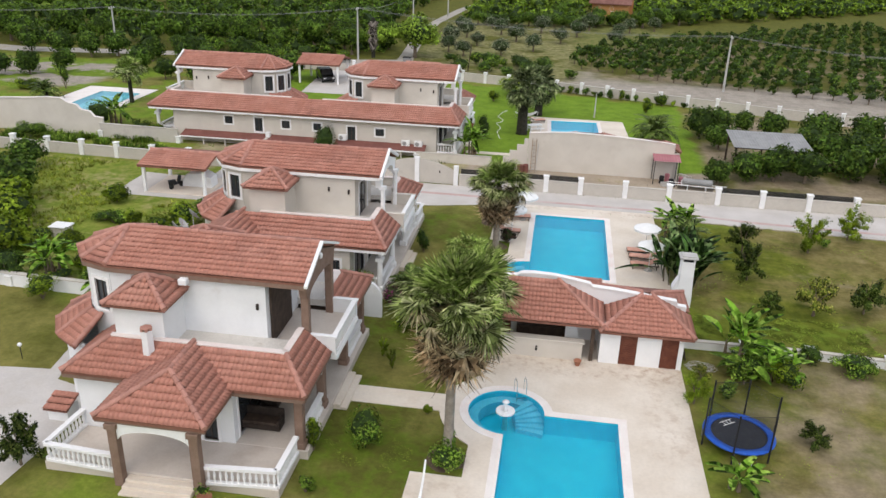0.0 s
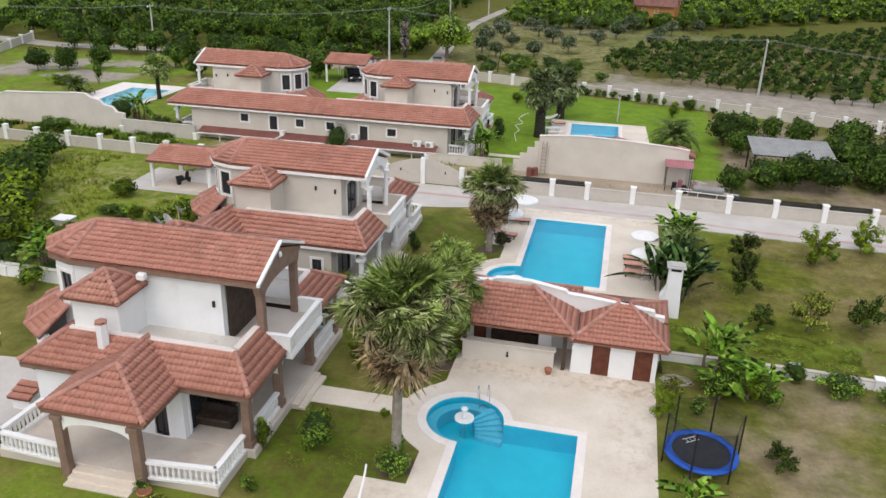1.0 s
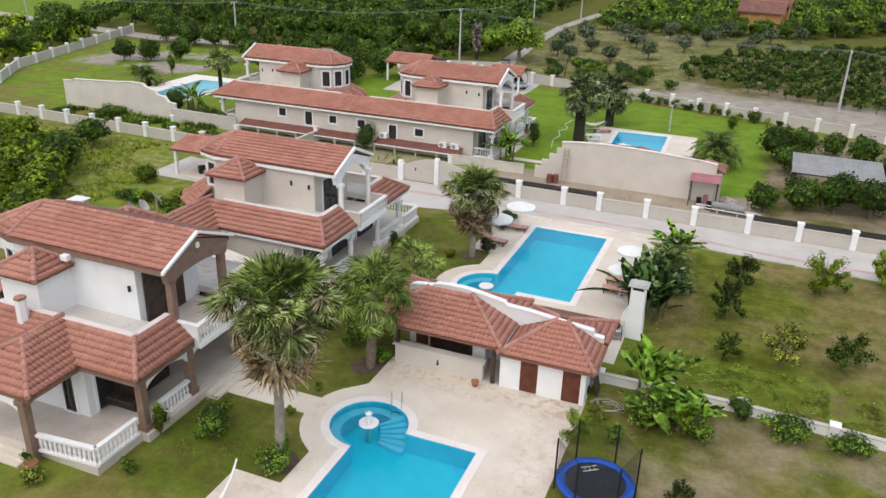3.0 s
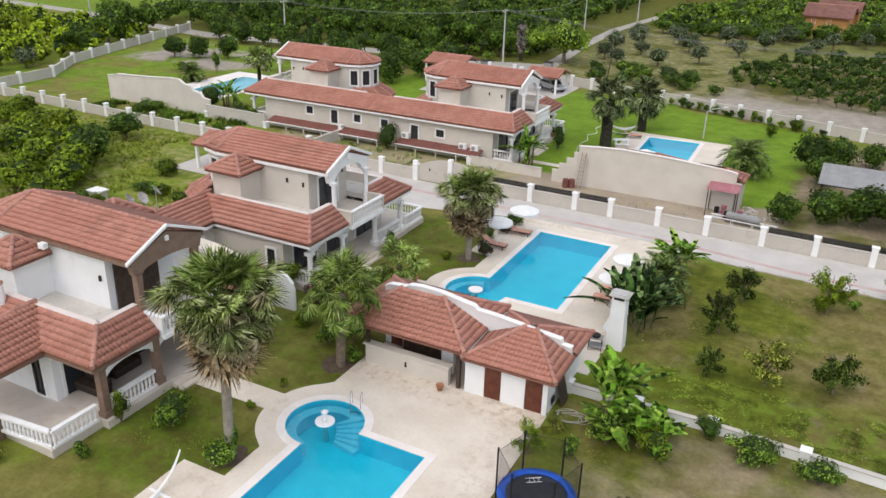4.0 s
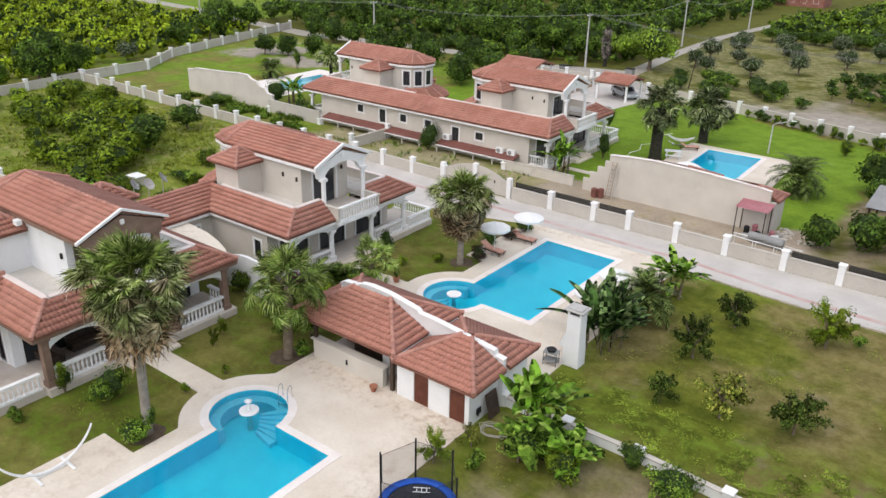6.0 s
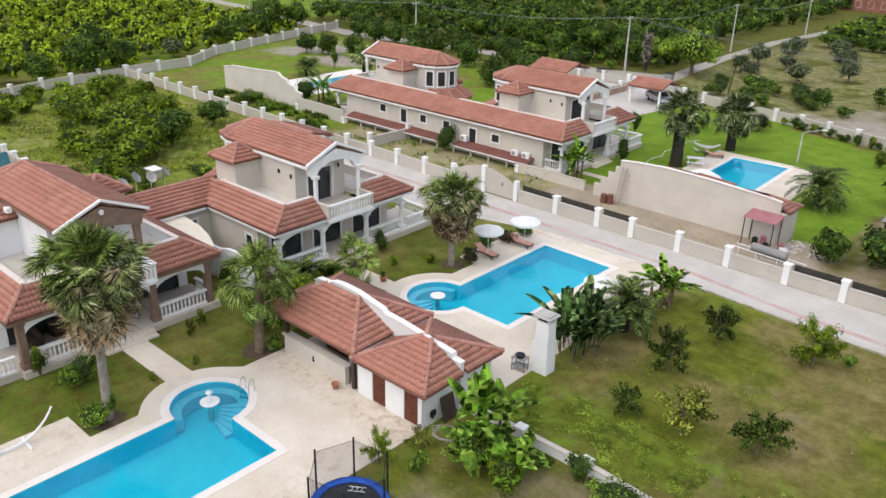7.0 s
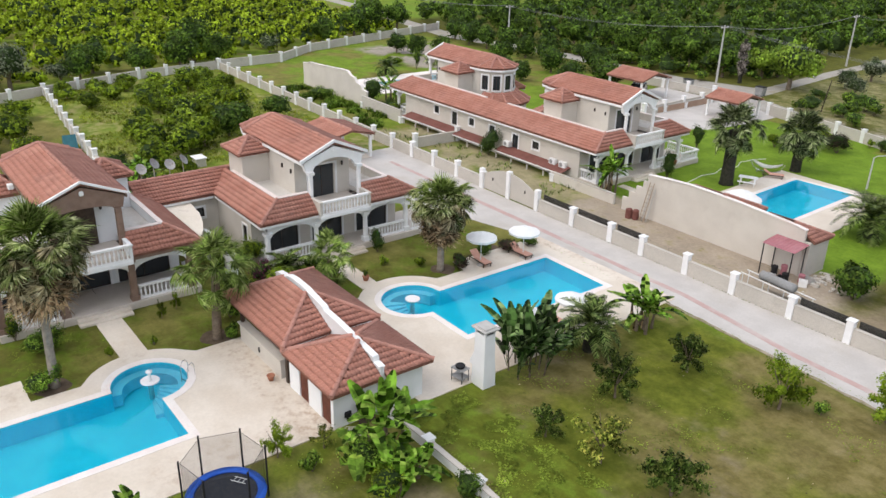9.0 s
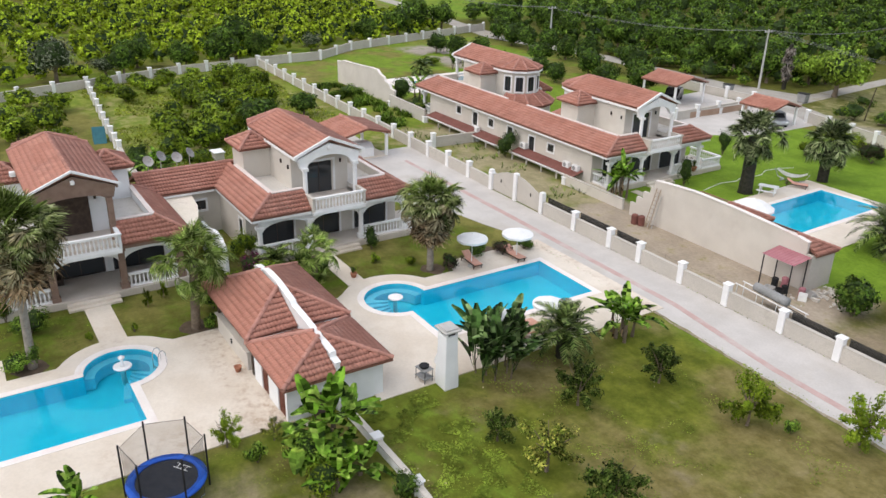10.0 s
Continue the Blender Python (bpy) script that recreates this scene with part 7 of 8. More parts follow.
M["silver"] = surface("silver_car_paint", (0.42, 0.44, 0.46), (0.46, 0.48, 0.5), 1.0, 0.3, 10.0, 0.0, None, 1, (0.5, 0.7), 0, 0.4)
M["dark_car"] = surface("black_car_paint", (0.015, 0.016, 0.018), (0.02, 0.021, 0.024), 1.0, 0.25, 10.0, 0.0)
M["rubber"] = surface("tyre_rubber", (0.02, 0.02, 0.02), (0.03, 0.03, 0.03), 3.0, 0.9)
M["soil"] = surface("dark_bed_soil", (0.085, 0.06, 0.04), (0.13, 0.095, 0.065), 2.0, 0.95, 12.0, 0.6, None, 1, (0.5, 0.7), 0, 0, True)
M["ochre"] = surface("orange_house_wall", (0.50, 0.24, 0.09), (0.56, 0.29, 0.12), 1.0, 0.9)
M["plaster_cream"] = surface("cream_wall_top", (0.72, 0.65, 0.54), (0.78, 0.71, 0.61), 0.8, 0.9, 20.0, 0.2, (0.5, 0.42, 0.33), 0.8)
TRAMP_NET = net_material("trampoline_net", (0.015, 0.015, 0.016), 0.26)


def ring_tube(r, z, thick, seg=40, n=6):
    pts = [(r * math.cos(2 * math.pi * k / seg), r * math.sin(2 * math.pi * k / seg), z) for k in range(seg + 1)]
    return tube(bmesh.new(), pts, thick, n)


def trampoline(x, y):
    e = thing("trampoline", x, y, 0, "round trampoline with blue pad and black safety net on grass", "trampoline", rz=12)
    part("frame", ring_tube(1.55, 0.60, 0.03), M["chrome"], e)
    part("mat", lathe(bmesh.new(), [(1.28, 0.58), (1.28, 0.60)], seg=40), M["mat"], e, "black jumping mat")
    bm = bmesh.new()
    prof = [(1.24, 0.61), (1.27, 0.66), (1.58, 0.66), (1.62, 0.61), (1.60, 0.56), (1.24, 0.61)]
    rings = [[bm.verts.new((r * math.cos(2 * math.pi * k / 40), r * math.sin(2 * math.pi * k / 40), z)) for k in range(40)] for r, z in prof[:-1]]
    for a, b in zip(rings, rings[1:] + rings[:1]):
        for k in range(40):
            bm.faces.new((a[k], a[(k + 1) % 40], b[(k + 1) % 40], b[k]))
    part("pad", bm, M["pad"], e, "blue padded edge", True)
    for k in range(3):
        a = radians(120 * k + 20)
        c, s, d = math.cos(a), math.sin(a), 0.5
        q = [(1.5 * c - d * s, 1.5 * s + d * c), (1.5 * c + d * s, 1.5 * s - d * c)]
        part("leg", tubes(([(*q[0], 0.58), (*q[0], 0.03), (*q[1], 0.03), (*q[1], 0.58)], 0.024)), M["chrome"], e)
    for k in range(6):
        a = radians(60 * k)
        c, s = 1.66 * math.cos(a), 1.66 * math.sin(a)
        part("net_pole", tubes(([(c, s, 0.02), (c, s, 2.55)], 0.042), seg=8), M["black"], e, "black foam-covered pole")
    bm = bmesh.new()
    pts = [(1.6 * math.cos(radians(60 * k)), 1.6 * math.sin(radians(60 * k))) for k in range(6)]
    for (x0, y0), (x1, y1) in zip(pts, pts[1:] + pts[:1]):
        bm.faces.new([bm.verts.new(p) for p in ((x0, y0, 0.66), (x1, y1, 0.66), (x1, y1, 2.45), (x0, y0, 2.45))])
    part("net", bm, TRAMP_NET, e, "fine black safety net")
    rails = bmesh.new()
    for (x0, y0), (x1, y1) in zip(pts, pts[1:] + pts[:1]):
        tube(rails, [(x0, y0, 2.45), (x1, y1, 2.45)], 0.012, 4)
    part("net_rope", rails, M["black"], e)
    return e


trampoline(9.25, 32.0)
lad = thing("step_ladder", 8.85, 32.75, 0.615, "small white ladder lying on the trampoline", "ladder", rz=35)
part("rail", tubes(([(-0.35, -0.13, 0.02), (0.35, -0.13, 0.02)], 0.016)), M["canvas"], lad)
part("rail", tubes(([(-0.35, 0.13, 0.02), (0.35, 0.13, 0.02)], 0.016)), M["canvas"], lad)
for u in (-0.2, 0.0, 0.2):
    part("rung", tubes(([(u, -0.13, 0.02), (u, 0.13, 0.02)], 0.014)), M["canvas"], lad)


def parasol(x, y, h, r, group="parasols by the pool", dome=1.0):
    e = thing("parasol", x, y, 0.05, "round white parasol on a slim pole beside a pool", "parasol", group)
    part("pole", tubes(([(0, 0, 0.03), (0, 0, h + 0.05)], 0.025), seg=8), M["canvas"], e)
    part("base", lathe(bmesh.new(), [(0.26, 0), (0.26, 0.06), (0.1, 0.1), (0.06, 0.22)], seg=16), M["concrete"], e)
    bm = bmesh.new()
    n = 16
    tip = bm.verts.new((0, 0, h))
    mid = [bm.verts.new((0.55 * r * math.cos(2 * math.pi * k / n), 0.55 * r * math.sin(2 * math.pi * k / n), h - 0.13 * dome - 0.02 * (k % 2))) for k in range(n)]
    rim = [bm.verts.new((r * math.cos(2 * math.pi * k / n), r * math.sin(2 * math.pi * k / n), h - 0.32 * dome - 0.03 * (k % 2))) for k in range(n)]
    low = [bm.verts.new((r * math.cos(2 * math.pi * k / n), r * math.sin(2 * math.pi * k / n), h - 0.32 * dome - 0.14 - 0.03 * (k % 2))) for k in range(n)]
    for k in range(n):
        j = (k + 1) % n
        bm.faces.new((tip, mid[k], mid[j]))
        bm.faces.new((mid[k], rim[k], rim[j], mid[j]))
        bm.faces.new((rim[k], low[k], low[j], rim[j]))
    part("canopy", bm, M["canvas"], e)
    for k in range(0, n, 2):
        a = 2 * math.pi * k / n
        part("rib", tubes(([(0, 0, h - 0.03), (0.97 * r * math.cos(a), 0.97 * r * math.sin(a), h - 0.32 * dome - 0.04)], 0.008), seg=4), M["chrome"], e)
    return e


parasol(-2.9, 55.4, 2.4, 1.05)
parasol(-2.25, 58.7, 2.3, 1.08)
parasol(6.75, 50.9, 2.2, 0.9)
parasol(6.75, 54.1, 2.2, 0.95)
parasol(1.65, 78.4, 2.35, 1.6, "parasols by the small pool", 2.2)


def sun_lounger(x, y, rz, back=32, label="salmon-cushioned sun lounger on pale paving"):
    e = thing("sun_lounger", x, y, 0.05, label, "lounger", "sun loungers", rz)
    part("frame", cubes((-0.95, 0.95, -0.33, -0.28, 0.24, 0.3), (-0.95, 0.95, 0.28, 0.33, 0.24, 0.3), (-0.95, -0.89, -0.28, 0.28, 0.24, 0.3), (0.89, 0.95, -0.28, 0.28, 0.24, 0.3)), M["darkwood"], e)
    for u in (-0.8, 0.8):
        for v in (-0.3, 0.3):
            part("leg", cubes((u - 0.03, u + 0.03, v - 0.025, v + 0.025, 0, 0.24)), M["darkwood"], e)
    part("seat", cubes((-0.3, 0.95, -0.29, 0.29, 0.3, 0.38), bevel=0.025), M["orange"], e, "salmon seat cushion")
    bm = cubes((-0.68, 0, -0.29, 0.29, 0, 0.08), bevel=0.025)
    bm.transform(pose(-0.3, 0, 0.31, 0, back, 0))
    part("backrest", bm, M["orange"], e, "raised salmon backrest")
    return e


sun_lounger(-3.2, 55.6, -3)
sun_lounger(-2.6, 58.75, 4)
sun_lounger(6.4, 53.7, 180)
sun_lounger(6.5, 52.6, 176)
sun_lounger(6.5, 51.3, 183)
sun_lounger(-2.6, 90.2, 30, 32, "grey sun lounger beside a small pool")


def outdoor_chimney():
    e = thing("barbecue_chimney", 8.4, 46.2, 0, "tall white rendered barbecue chimney at the paving edge", "chimney")
    bm = bmesh.new()
    rings = [[bm.verts.new((x * w, y * w, z)) for x, y in ((-0.42, -0.36), (0.42, -0.36), (0.42, 0.36), (-0.42, 0.36))] for w, z in ((1.16, 0), (1.12, 0.9), (1.0, 1.7), (0.95, 3.0))]
    bm.faces.new(rings[0])
    bm.faces.new(rings[-1])
    for a, b in zip(rings, rings[1:]):
        for k in range(4):
            bm.faces.new((a[k], a[(k + 1) % 4], b[(k + 1) % 4], b[k]))
    bmesh.ops.bevel(bm, geom=bm.edges[:], offset=0.025, segments=1, affect='EDGES')
    part("shaft", bm, M["white"], e)
    pts = [(-0.45, -0.3, 0.95), (-0.74, -0.3, 1.05), (-0.74, -0.3, 1.25), (-0.43, -0.3, 1.9)]
    part("hood", prism(bmesh.new(), pts, (0, 0.6, 0)), M["white"], e)
    part("flue", cubes((-0.3, 0.3, -0.24, 0.24, 3.0, 3.16)), M["black"], e)
    for u in (-0.35, 0.35):
        for v in (-0.29, 0.29):
            part("pillar", cubes((u - 0.05, u + 0.05, v - 0.05, v + 0.05, 3.0, 3.24)), M["white"], e)
    part("cap", cubes((-0.55, 0.55, -0.48, 0.48, 3.24, 3.34), (-0.42, 0.42, -0.36, 0.36, 3.34, 3.42), bevel=0.02), M["concrete"], e, "weathered stone cap")


outdoor_chimney()
bbq = thing("barbecue_table", 7.5, 45.4, 0.05, "rusty metal barbecue stand with a round grill", "barbecue", rz=10)
for u in (-0.35, 0.35):
    for v in (-0.25, 0.25):
        part("leg", tubes(([(u, v, 0), (u, v, 0.75)], 0.02)), M["black"], bbq)
part("shelf", cubes((-0.4, 0.4, -0.3, 0.3, 0.25, 0.28), (-0.4, 0.4, -0.3, 0.3, 0.72, 0.75)), M["tin"], bbq)
part("grill", lathe(bmesh.new(), [(0.2, 0.75), (0.26, 0.85), (0.26, 0.9), (0.2, 0.9)], seg=16), M["black"], bbq)

hammock = thing("hammock_stand", -4.45, 24.4, 0.05, "white curved wooden hammock stand without its hammock", "stand", rz=88)
pts = [(2.05 * math.sin(radians(a)) / math.sin(radians(62)), 0, 0.12 + 1.45 * (1 - math.cos(radians(a))) / (1 - math.cos(radians(62)))) for a in range(-62, 63, 6)]
part("arc_beam", tubes((pts, [0.035 + 0.035 * math.cos(radians(k * 8.5 - 85)) for k in range(len(pts))]), seg=8), M["canvas"], hammock)
for u in (-0.7, 0.7):
    part("foot", cubes((u - 0.06, u + 0.06, -0.6, 0.6, 0.0, 0.08), bevel=0.01), M["canvas"], hammock)
part("stretcher", cubes((-0.7, 0.7, -0.05, 0.05, 0.0, 0.07), bevel=0.01), M["canvas"], hammock)


def flower_pot(x, y, z, s, label, plant="leaf", seed=1):
    e = thing("flower_pot", x, y, z, label, "pot", "flower pots")
    part("pot", lathe(bmesh.new(), [(0.16 * s, 0), (0.25 * s, 0.34 * s), (0.28 * s, 0.36 * s), (0.28 * s, 0.42 * s), (0.23 * s, 0.42 * s), (0.22 * s, 0.36 * s)], seg=16), M["clay"], e, smooth=True)
    if plant:
        c = part("plant", crown_mesh(seed, 60, 0.3 * s, 0.3 * s, 0.4 * s, 5, 0.13, plant), None, e)
        c.location.z = 0.7 * s
    return e


flower_pot(1.95, 37.5, 0.05, 0.75, "terracotta pot against the bar counter", "", 1)
flower_pot(-5.3, 47.75, 0.0, 0.85, "terracotta pot with a small plant beside the path", "leaf", 2)
flower_pot(-12.9, 23.7, 0, 1.1, "terracotta pot beside the porch steps", "leaf_fresh", 3)
flower_pot(-9.5, 84.6, 0.45, 1.0, "terracotta pot at the veranda", "leaf", 4)

rail = thing("pool_ladder", -0.85, 34.15, 0.07, "chrome pool ladder rails at the round bay", "ladder", rz=20)
for u in (-0.25, 0.25):
    part("rail", tubes(([(u, 0.35, 0), (u, 0.33, 0.6), (u, 0.2, 0.78), (u, 0.0, 0.75), (u, -0.12, 0.5), (u, -0.14, -0.8)], 0.022), seg=8), M["chrome"], rail)
for z in (-0.2, -0.45):
    part("rung", cubes((-0.25, 0.25, -0.18, -0.1, z, z + 0.03)), M["chrome"], rail)

# planting beds of bare soil, with ragged edges
for bk, (bx, by, br) in enumerate(((-3.7, 28.4, 0.9), (-3.75, 37.1, 0.95), (-3.9, 53.0, 0.8), (-4.6, 57.8, 0.9))):
    rim = [(bx + br * (1 + 0.3 * noise.noise((math.cos(k * 0.28) * 1.3, math.sin(k * 0.28) * 1.3, bx))) * math.cos(k * math.pi / 11), by + br * (1 + 0.3 * noise.noise((math.cos(k * 0.28) * 1.3, math.sin(k * 0.28) * 1.3, bx))) * math.sin(k * math.pi / 11)) for k in range(22)]
    structure(part("planting_bed", sheet(rim, (), 0.006 + 0.004 * (bk % 3), 0.02), M["soil"]), "bare dark soil of a planting bed", "bed")

# garden hose
hose = thing("garden_hose", 8.5, 38.5, 0.0, "coiled pale garden hose on the grass", "hose")
pts = [((0.62 + 0.16 * math.sin(k * 0.83)) * math.cos(k * 0.37) + 0.12 * math.sin(k * 0.11), (0.42 + 0.15 * math.cos(k * 0.71)) * math.sin(k * 0.37), 0.02 + 0.0012 * k) for k in range(120)]
part("coil", tubes((pts, 0.014), seg=5), surface("grey_hose", (0.42, 0.40, 0.36), (0.52, 0.50, 0.45), 3.0, 0.6), hose)

# cream slab roof over the passage and white arched garden wall between the villas
slab = [(-17.6, 38.95), (-11.0, 38.95), (-10.9, 39.15), (-11.9, 39.75), (-13.3, 40.3), (-15.0, 40.75), (-17.6, 41.0)]
cw = part("roof_slab", sheet(slab, (), 3.12, 0.16), M["plaster_cream"])
structure(cw, "cream rendered slab roof over the passage between villas", "roof")
structure(part("wall_passage", cubes((-17.5, -17.3, 38.4, 41.0, 0, 2.96)), M["beige"]), "beige wall closing the passage between villas", "wall")
cw = part("wall_curved", prism(bmesh.new(), [(-14.6, 40.7, 0), (-9.5, 40.7, 0), (-9.5, 40.7, 1.3), (-9.62, 40.7, 1.75), (-9.95, 40.7, 2.12), (-10.5, 40.7, 2.38), (-11.3, 40.7, 2.46), (-12.0, 40.7, 2.4), (-12.8, 40.7, 2.15), (-14.6, 40.7, 2.1)], (0, 0.22, 0)), M["white"])
structure(cw, "white garden wall with an arched top", "wall")


# satellite dishes behind the wing
def dish(x, y, z, turn, r=0.42):
    e = thing("satellite_dish", x, y, 0, "grey-white satellite dish on a pole behind the wing roof", "dish", "satellite dishes", turn)
    part("pole", tubes(([(0, 0, 0), (0, 0, z)], 0.03)), M["concrete"], e)
    bm = lathe(bmesh.new(), [(0.02, 0), (r * 0.5, 0.03), (r * 0.85, 0.09), (r, 0.14), (r * 0.98, 0.15), (r * 0.5, 0.05), (0.02, 0.02)], seg=20)
    bm.transform(pose(0, 0, z, 0, 55, 0))
    part("reflector", bm, M["tin"] if turn > 30 else M["concrete"], e)
    part("arm", tubes(([(0, 0, z), (0.42, 0, z + 0.1), (0.45, 0, z + 0.3)], 0.012)), M["chrome"], e)


for x, y, z, a in ((-21.75, 39.2, 4.6, 20), (-21.6, 40.1, 4.9, 40), (-21.8, 41.3, 4.6, 15), (-21.5, 42.2, 4.9, 50)):
    dish(x, y, z, a)
box_ob = thing("water_tank", -34.6, 48.2, 0, "pale flat-topped tank standing in the rough field", "tank")
part("body", cubes((-0.6, 0.6, -0.45, 0.45, 0, 0.75), bevel=0.03), M["fence"], box_ob)
part("lid", cubes((-0.7, 0.7, -0.55, 0.55, 0.75, 0.85), bevel=0.02), M["canvas"], box_ob)
box_ob = thing("water_tank", -28.5, 45.9, 0, "low pale slab cover in the rough field", "tank")
part("lid", cubes((-0.7, 0.7, -0.5, 0.5, 0, 0.3), bevel=0.03), M["canvas"], box_ob)
box_ob = thing("tarp_shelter", -45.9, 40.0, 0, "teal tarpaulin tent beside a white wall", "shelter", rz=-6)
part("cover", prism(bmesh.new(), [(-1.0, -0.7, 0), (1.0, -0.7, 0), (0, -0.7, 1.5)], (0, 1.2, 0)), M["teal"], box_ob)


# ---- car shelters ----
def car_shelter(x0, x1, y0, y1, eave, ridge, label, posts=M["trim"], along="x"):
    cx, cy = (x0 + x1) / 2, (y0 + y1) / 2
    e = thing("car_shelter", cx, cy, 0, label, "shelter")
    a, b = (x1 - x0) / 2, (y1 - y0) / 2
    if along == "x":
        polys = [[(-a, -b, eave), (a, -b, eave), (a, 0, ridge), (-a, 0, ridge)], [(a, b, eave), (-a, b, eave), (-a, 0, ridge), (a, 0, ridge)]]
        hips = [((-a, 0, ridge), (a, 0, ridge))]
    else:
        polys = [[(-a, b, eave), (-a, -b, eave), (0, -b, ridge), (0, b, ridge)], [(a, -b, eave), (a, b, eave), (0, b, ridge), (0, -b, ridge)]]
        hips = [((0, -b, ridge), (0, b, ridge))]
    roof(e, polys, hips, "roof")
    for u in (-a + 0.35, a - 0.35):
        for v in (-b + 0.35, b - 0.35):
            part("post", cubes((u - 0.12, u + 0.12, v - 0.12, v + 0.12, 0, eave - 0.02), bevel=0.01), posts, e)
    part("beam", cubes((-a + 0.2, a - 0.2, -b + 0.25, -b + 0.45, eave - 0.16, eave - 0.0)), M["darkwood"], e)
    part("beam", cubes((-a + 0.2, a - 0.2, b - 0.45, b - 0.25, eave - 0.16, eave - 0.0)), M["darkwood"], e)
    return e


car_shelter(-33.9, -28.0, 58.0, 63.1, 2.35, 2.95, "terracotta car shelter on white posts beside the lane")
car_shelter(-35.6, -29.6, 103.8, 109.6, 2.6, 3.4, "terracotta car shelter on white posts in a yard")
car_shelter(-21.3, -16.6, 105.2, 110.2, 2.2, 2.9, "low terracotta car shelter at the yard wall", M["trim"], "x")
slab = part("shelter_floor", cubes((-33.6, -28.2, 58.2, 62.9, -0.05, 0.06), bevel=0.015), M["travertine"])
structure(slab, "pale concrete floor under the car shelter", "pavement")


def car(x, y, rz, paint, label, tall=0.0):
    e = thing("car", x, y, 0, label, "car", "", rz)
    pts = [(-2.15, 0.35), (2.1, 0.35), (2.2, 0.6), (2.05, 0.85), (1.1, 0.98), (0.45, 1.4 + tall), (-1.2, 1.42 + tall), (-1.95, 1.0 + tall * 0.5), (-2.2, 0.9)]
    bm = prism(bmesh.new(), [(u, -0.85, z) for u, z in pts], (0, 1.7, 0))
    bmesh.ops.bevel(bm, geom=[g for g in bm.edges if g.calc_length() > 1.5], offset=0.07, segments=2, affect='EDGES')
    part("body", bm, paint, e)
    gl = [(1.0, 1.0), (0.42, 1.33 + tall), (-1.15, 1.35 + tall), (-1.75, 1.05 + tall * 0.4)]
    part("side_window", prism(bmesh.new(), [(u, -0.865, z) for u, z in gl], (0, 0.02, 0)), M["glass"], e)
    part("side_window", prism(bmesh.new(), [(u, 0.845, z) for u, z in gl], (0, 0.02, 0)), M["glass"], e)
    part("windscreen", prism(bmesh.new(), [(1.13, -0.7, 1.0), (1.13, 0.7, 1.0), (0.52, 0.62, 1.38 + tall), (0.52, -0.62, 1.38 + tall)], (0.02, 0, 0.02)), M["glass"], e)
    for u in (-1.35, 1.35):
        for v in (-0.78, 0.78):
            bm = lathe(bmesh.new(), [(0.2, -0.1), (0.32, -0.1), (0.33, 0.1), (0.2, 0.1)], seg=16)
            bm.transform(pose(u, v, 0.33, 90, 0, 0))
            w = part("wheel", bm, M["rubber"], e)
            bm = lathe(bmesh.new(), [(0.19, -0.11), (0.19, 0.11)], seg=12)
            bm.transform(pose(u, v, 0.33, 90, 0, 0))
            part("rim", bm, M["chrome"], w)
    for v in (-0.6, 0.6):
        part("headlight", cubes((2.1, 2.2, v - 0.16, v + 0.16, 0.62, 0.76), bevel=0.02), M["canvas"], e)
    return e


car(-18.4, 108.3, -35, M["silver"], "silver saloon car parked under a shelter")
car(-32.4, 106.6, -60, M["dark_car"], "black off-road car parked under a shelter", 0.25)
scoot = thing("motor_scooter", -31.5, 59.7, 0.06, "dark motor scooter parked under the shelter", "scooter", rz=70)
for u in (-0.55, 0.55):
    bm = lathe(bmesh.new(), [(0.1, -0.06), (0.22, -0.06), (0.23, 0.06), (0.1, 0.06)], seg=14)
    bm.transform(pose(u, 0, 0.23, 90, 0, 0))
    part("wheel", bm, M["rubber"], scoot)
part("body", prism(bmesh.new(), [(-0.7, -0.14, 0.35), (0.1, -0.14, 0.3), (0.4, -0.14, 0.35), (0.5, -0.14, 0.95), (0.38, -0.14, 0.95), (0.2, -0.14, 0.45), (-0.1, -0.14, 0.45), (-0.15, -0.14, 0.75), (-0.75, -0.14, 0.8)], (0, 0.28, 0)), M["dark_car"], scoot)
part("handlebar", tubes(([(0.4, -0.3, 1.02), (0.45, 0, 0.98), (0.4, 0.3, 1.02)], 0.015)), M["black"], scoot)
# unidentified low object under a white cover, its outline made up
cover = thing("covered_object", -29.9, 60.9, 0.06, "low object under a white dust cover", "cover")
part("dust_cover", prism(bmesh.new(), [(-1.3, -0.7, 0), (1.3, -0.7, 0), (1.2, -0.6, 0.8), (0.4, -0.5, 1.15), (-0.9, -0.5, 1.05), (-1.25, -0.6, 0.6)], (0, 1.3, 0)), M["canvas"], cover)

# ---- beyond the lane ----
garden_wall([(-24.9, 98.8), (-25.1, 113.8)], 1.0, "tan wall with white posts across the yard", 3.6)
garden_wall([(-17.0, 112.3), (-14.0, 111.7)], 1.2, "pale wall with white posts beside the track", 3.0)

for x0, x1 in ((-37.3, -23.6), (-21.6, -12.6)):
    aw = thing("lean_to_canopy", (x0 + x1) / 2, 73.86, 0, "long low dark-red canopy along a beige wall", "canopy", "low canopies")
    a = (x1 - x0) / 2
    part("sheet", prism(bmesh.new(), [(-a, 0, 1.18), (-a, -1.15, 0.86), (-a, -1.15, 0.80), (-a, 0, 1.12)], (2 * a, 0, 0)), M["awning"], aw)
    part("front_beam", cubes((-a, a, -1.17, -1.09, 0.68, 0.80)), M["trim"], aw)
    n = round(2 * a / 2.2)
    for k in range(n + 1):
        u = -a + 0.1 + (2 * a - 0.2) * k / n
        part("support", cubes((u - 0.06, u + 0.06, -1.12, -1.0, 0, 0.72)), M["fence"], aw)
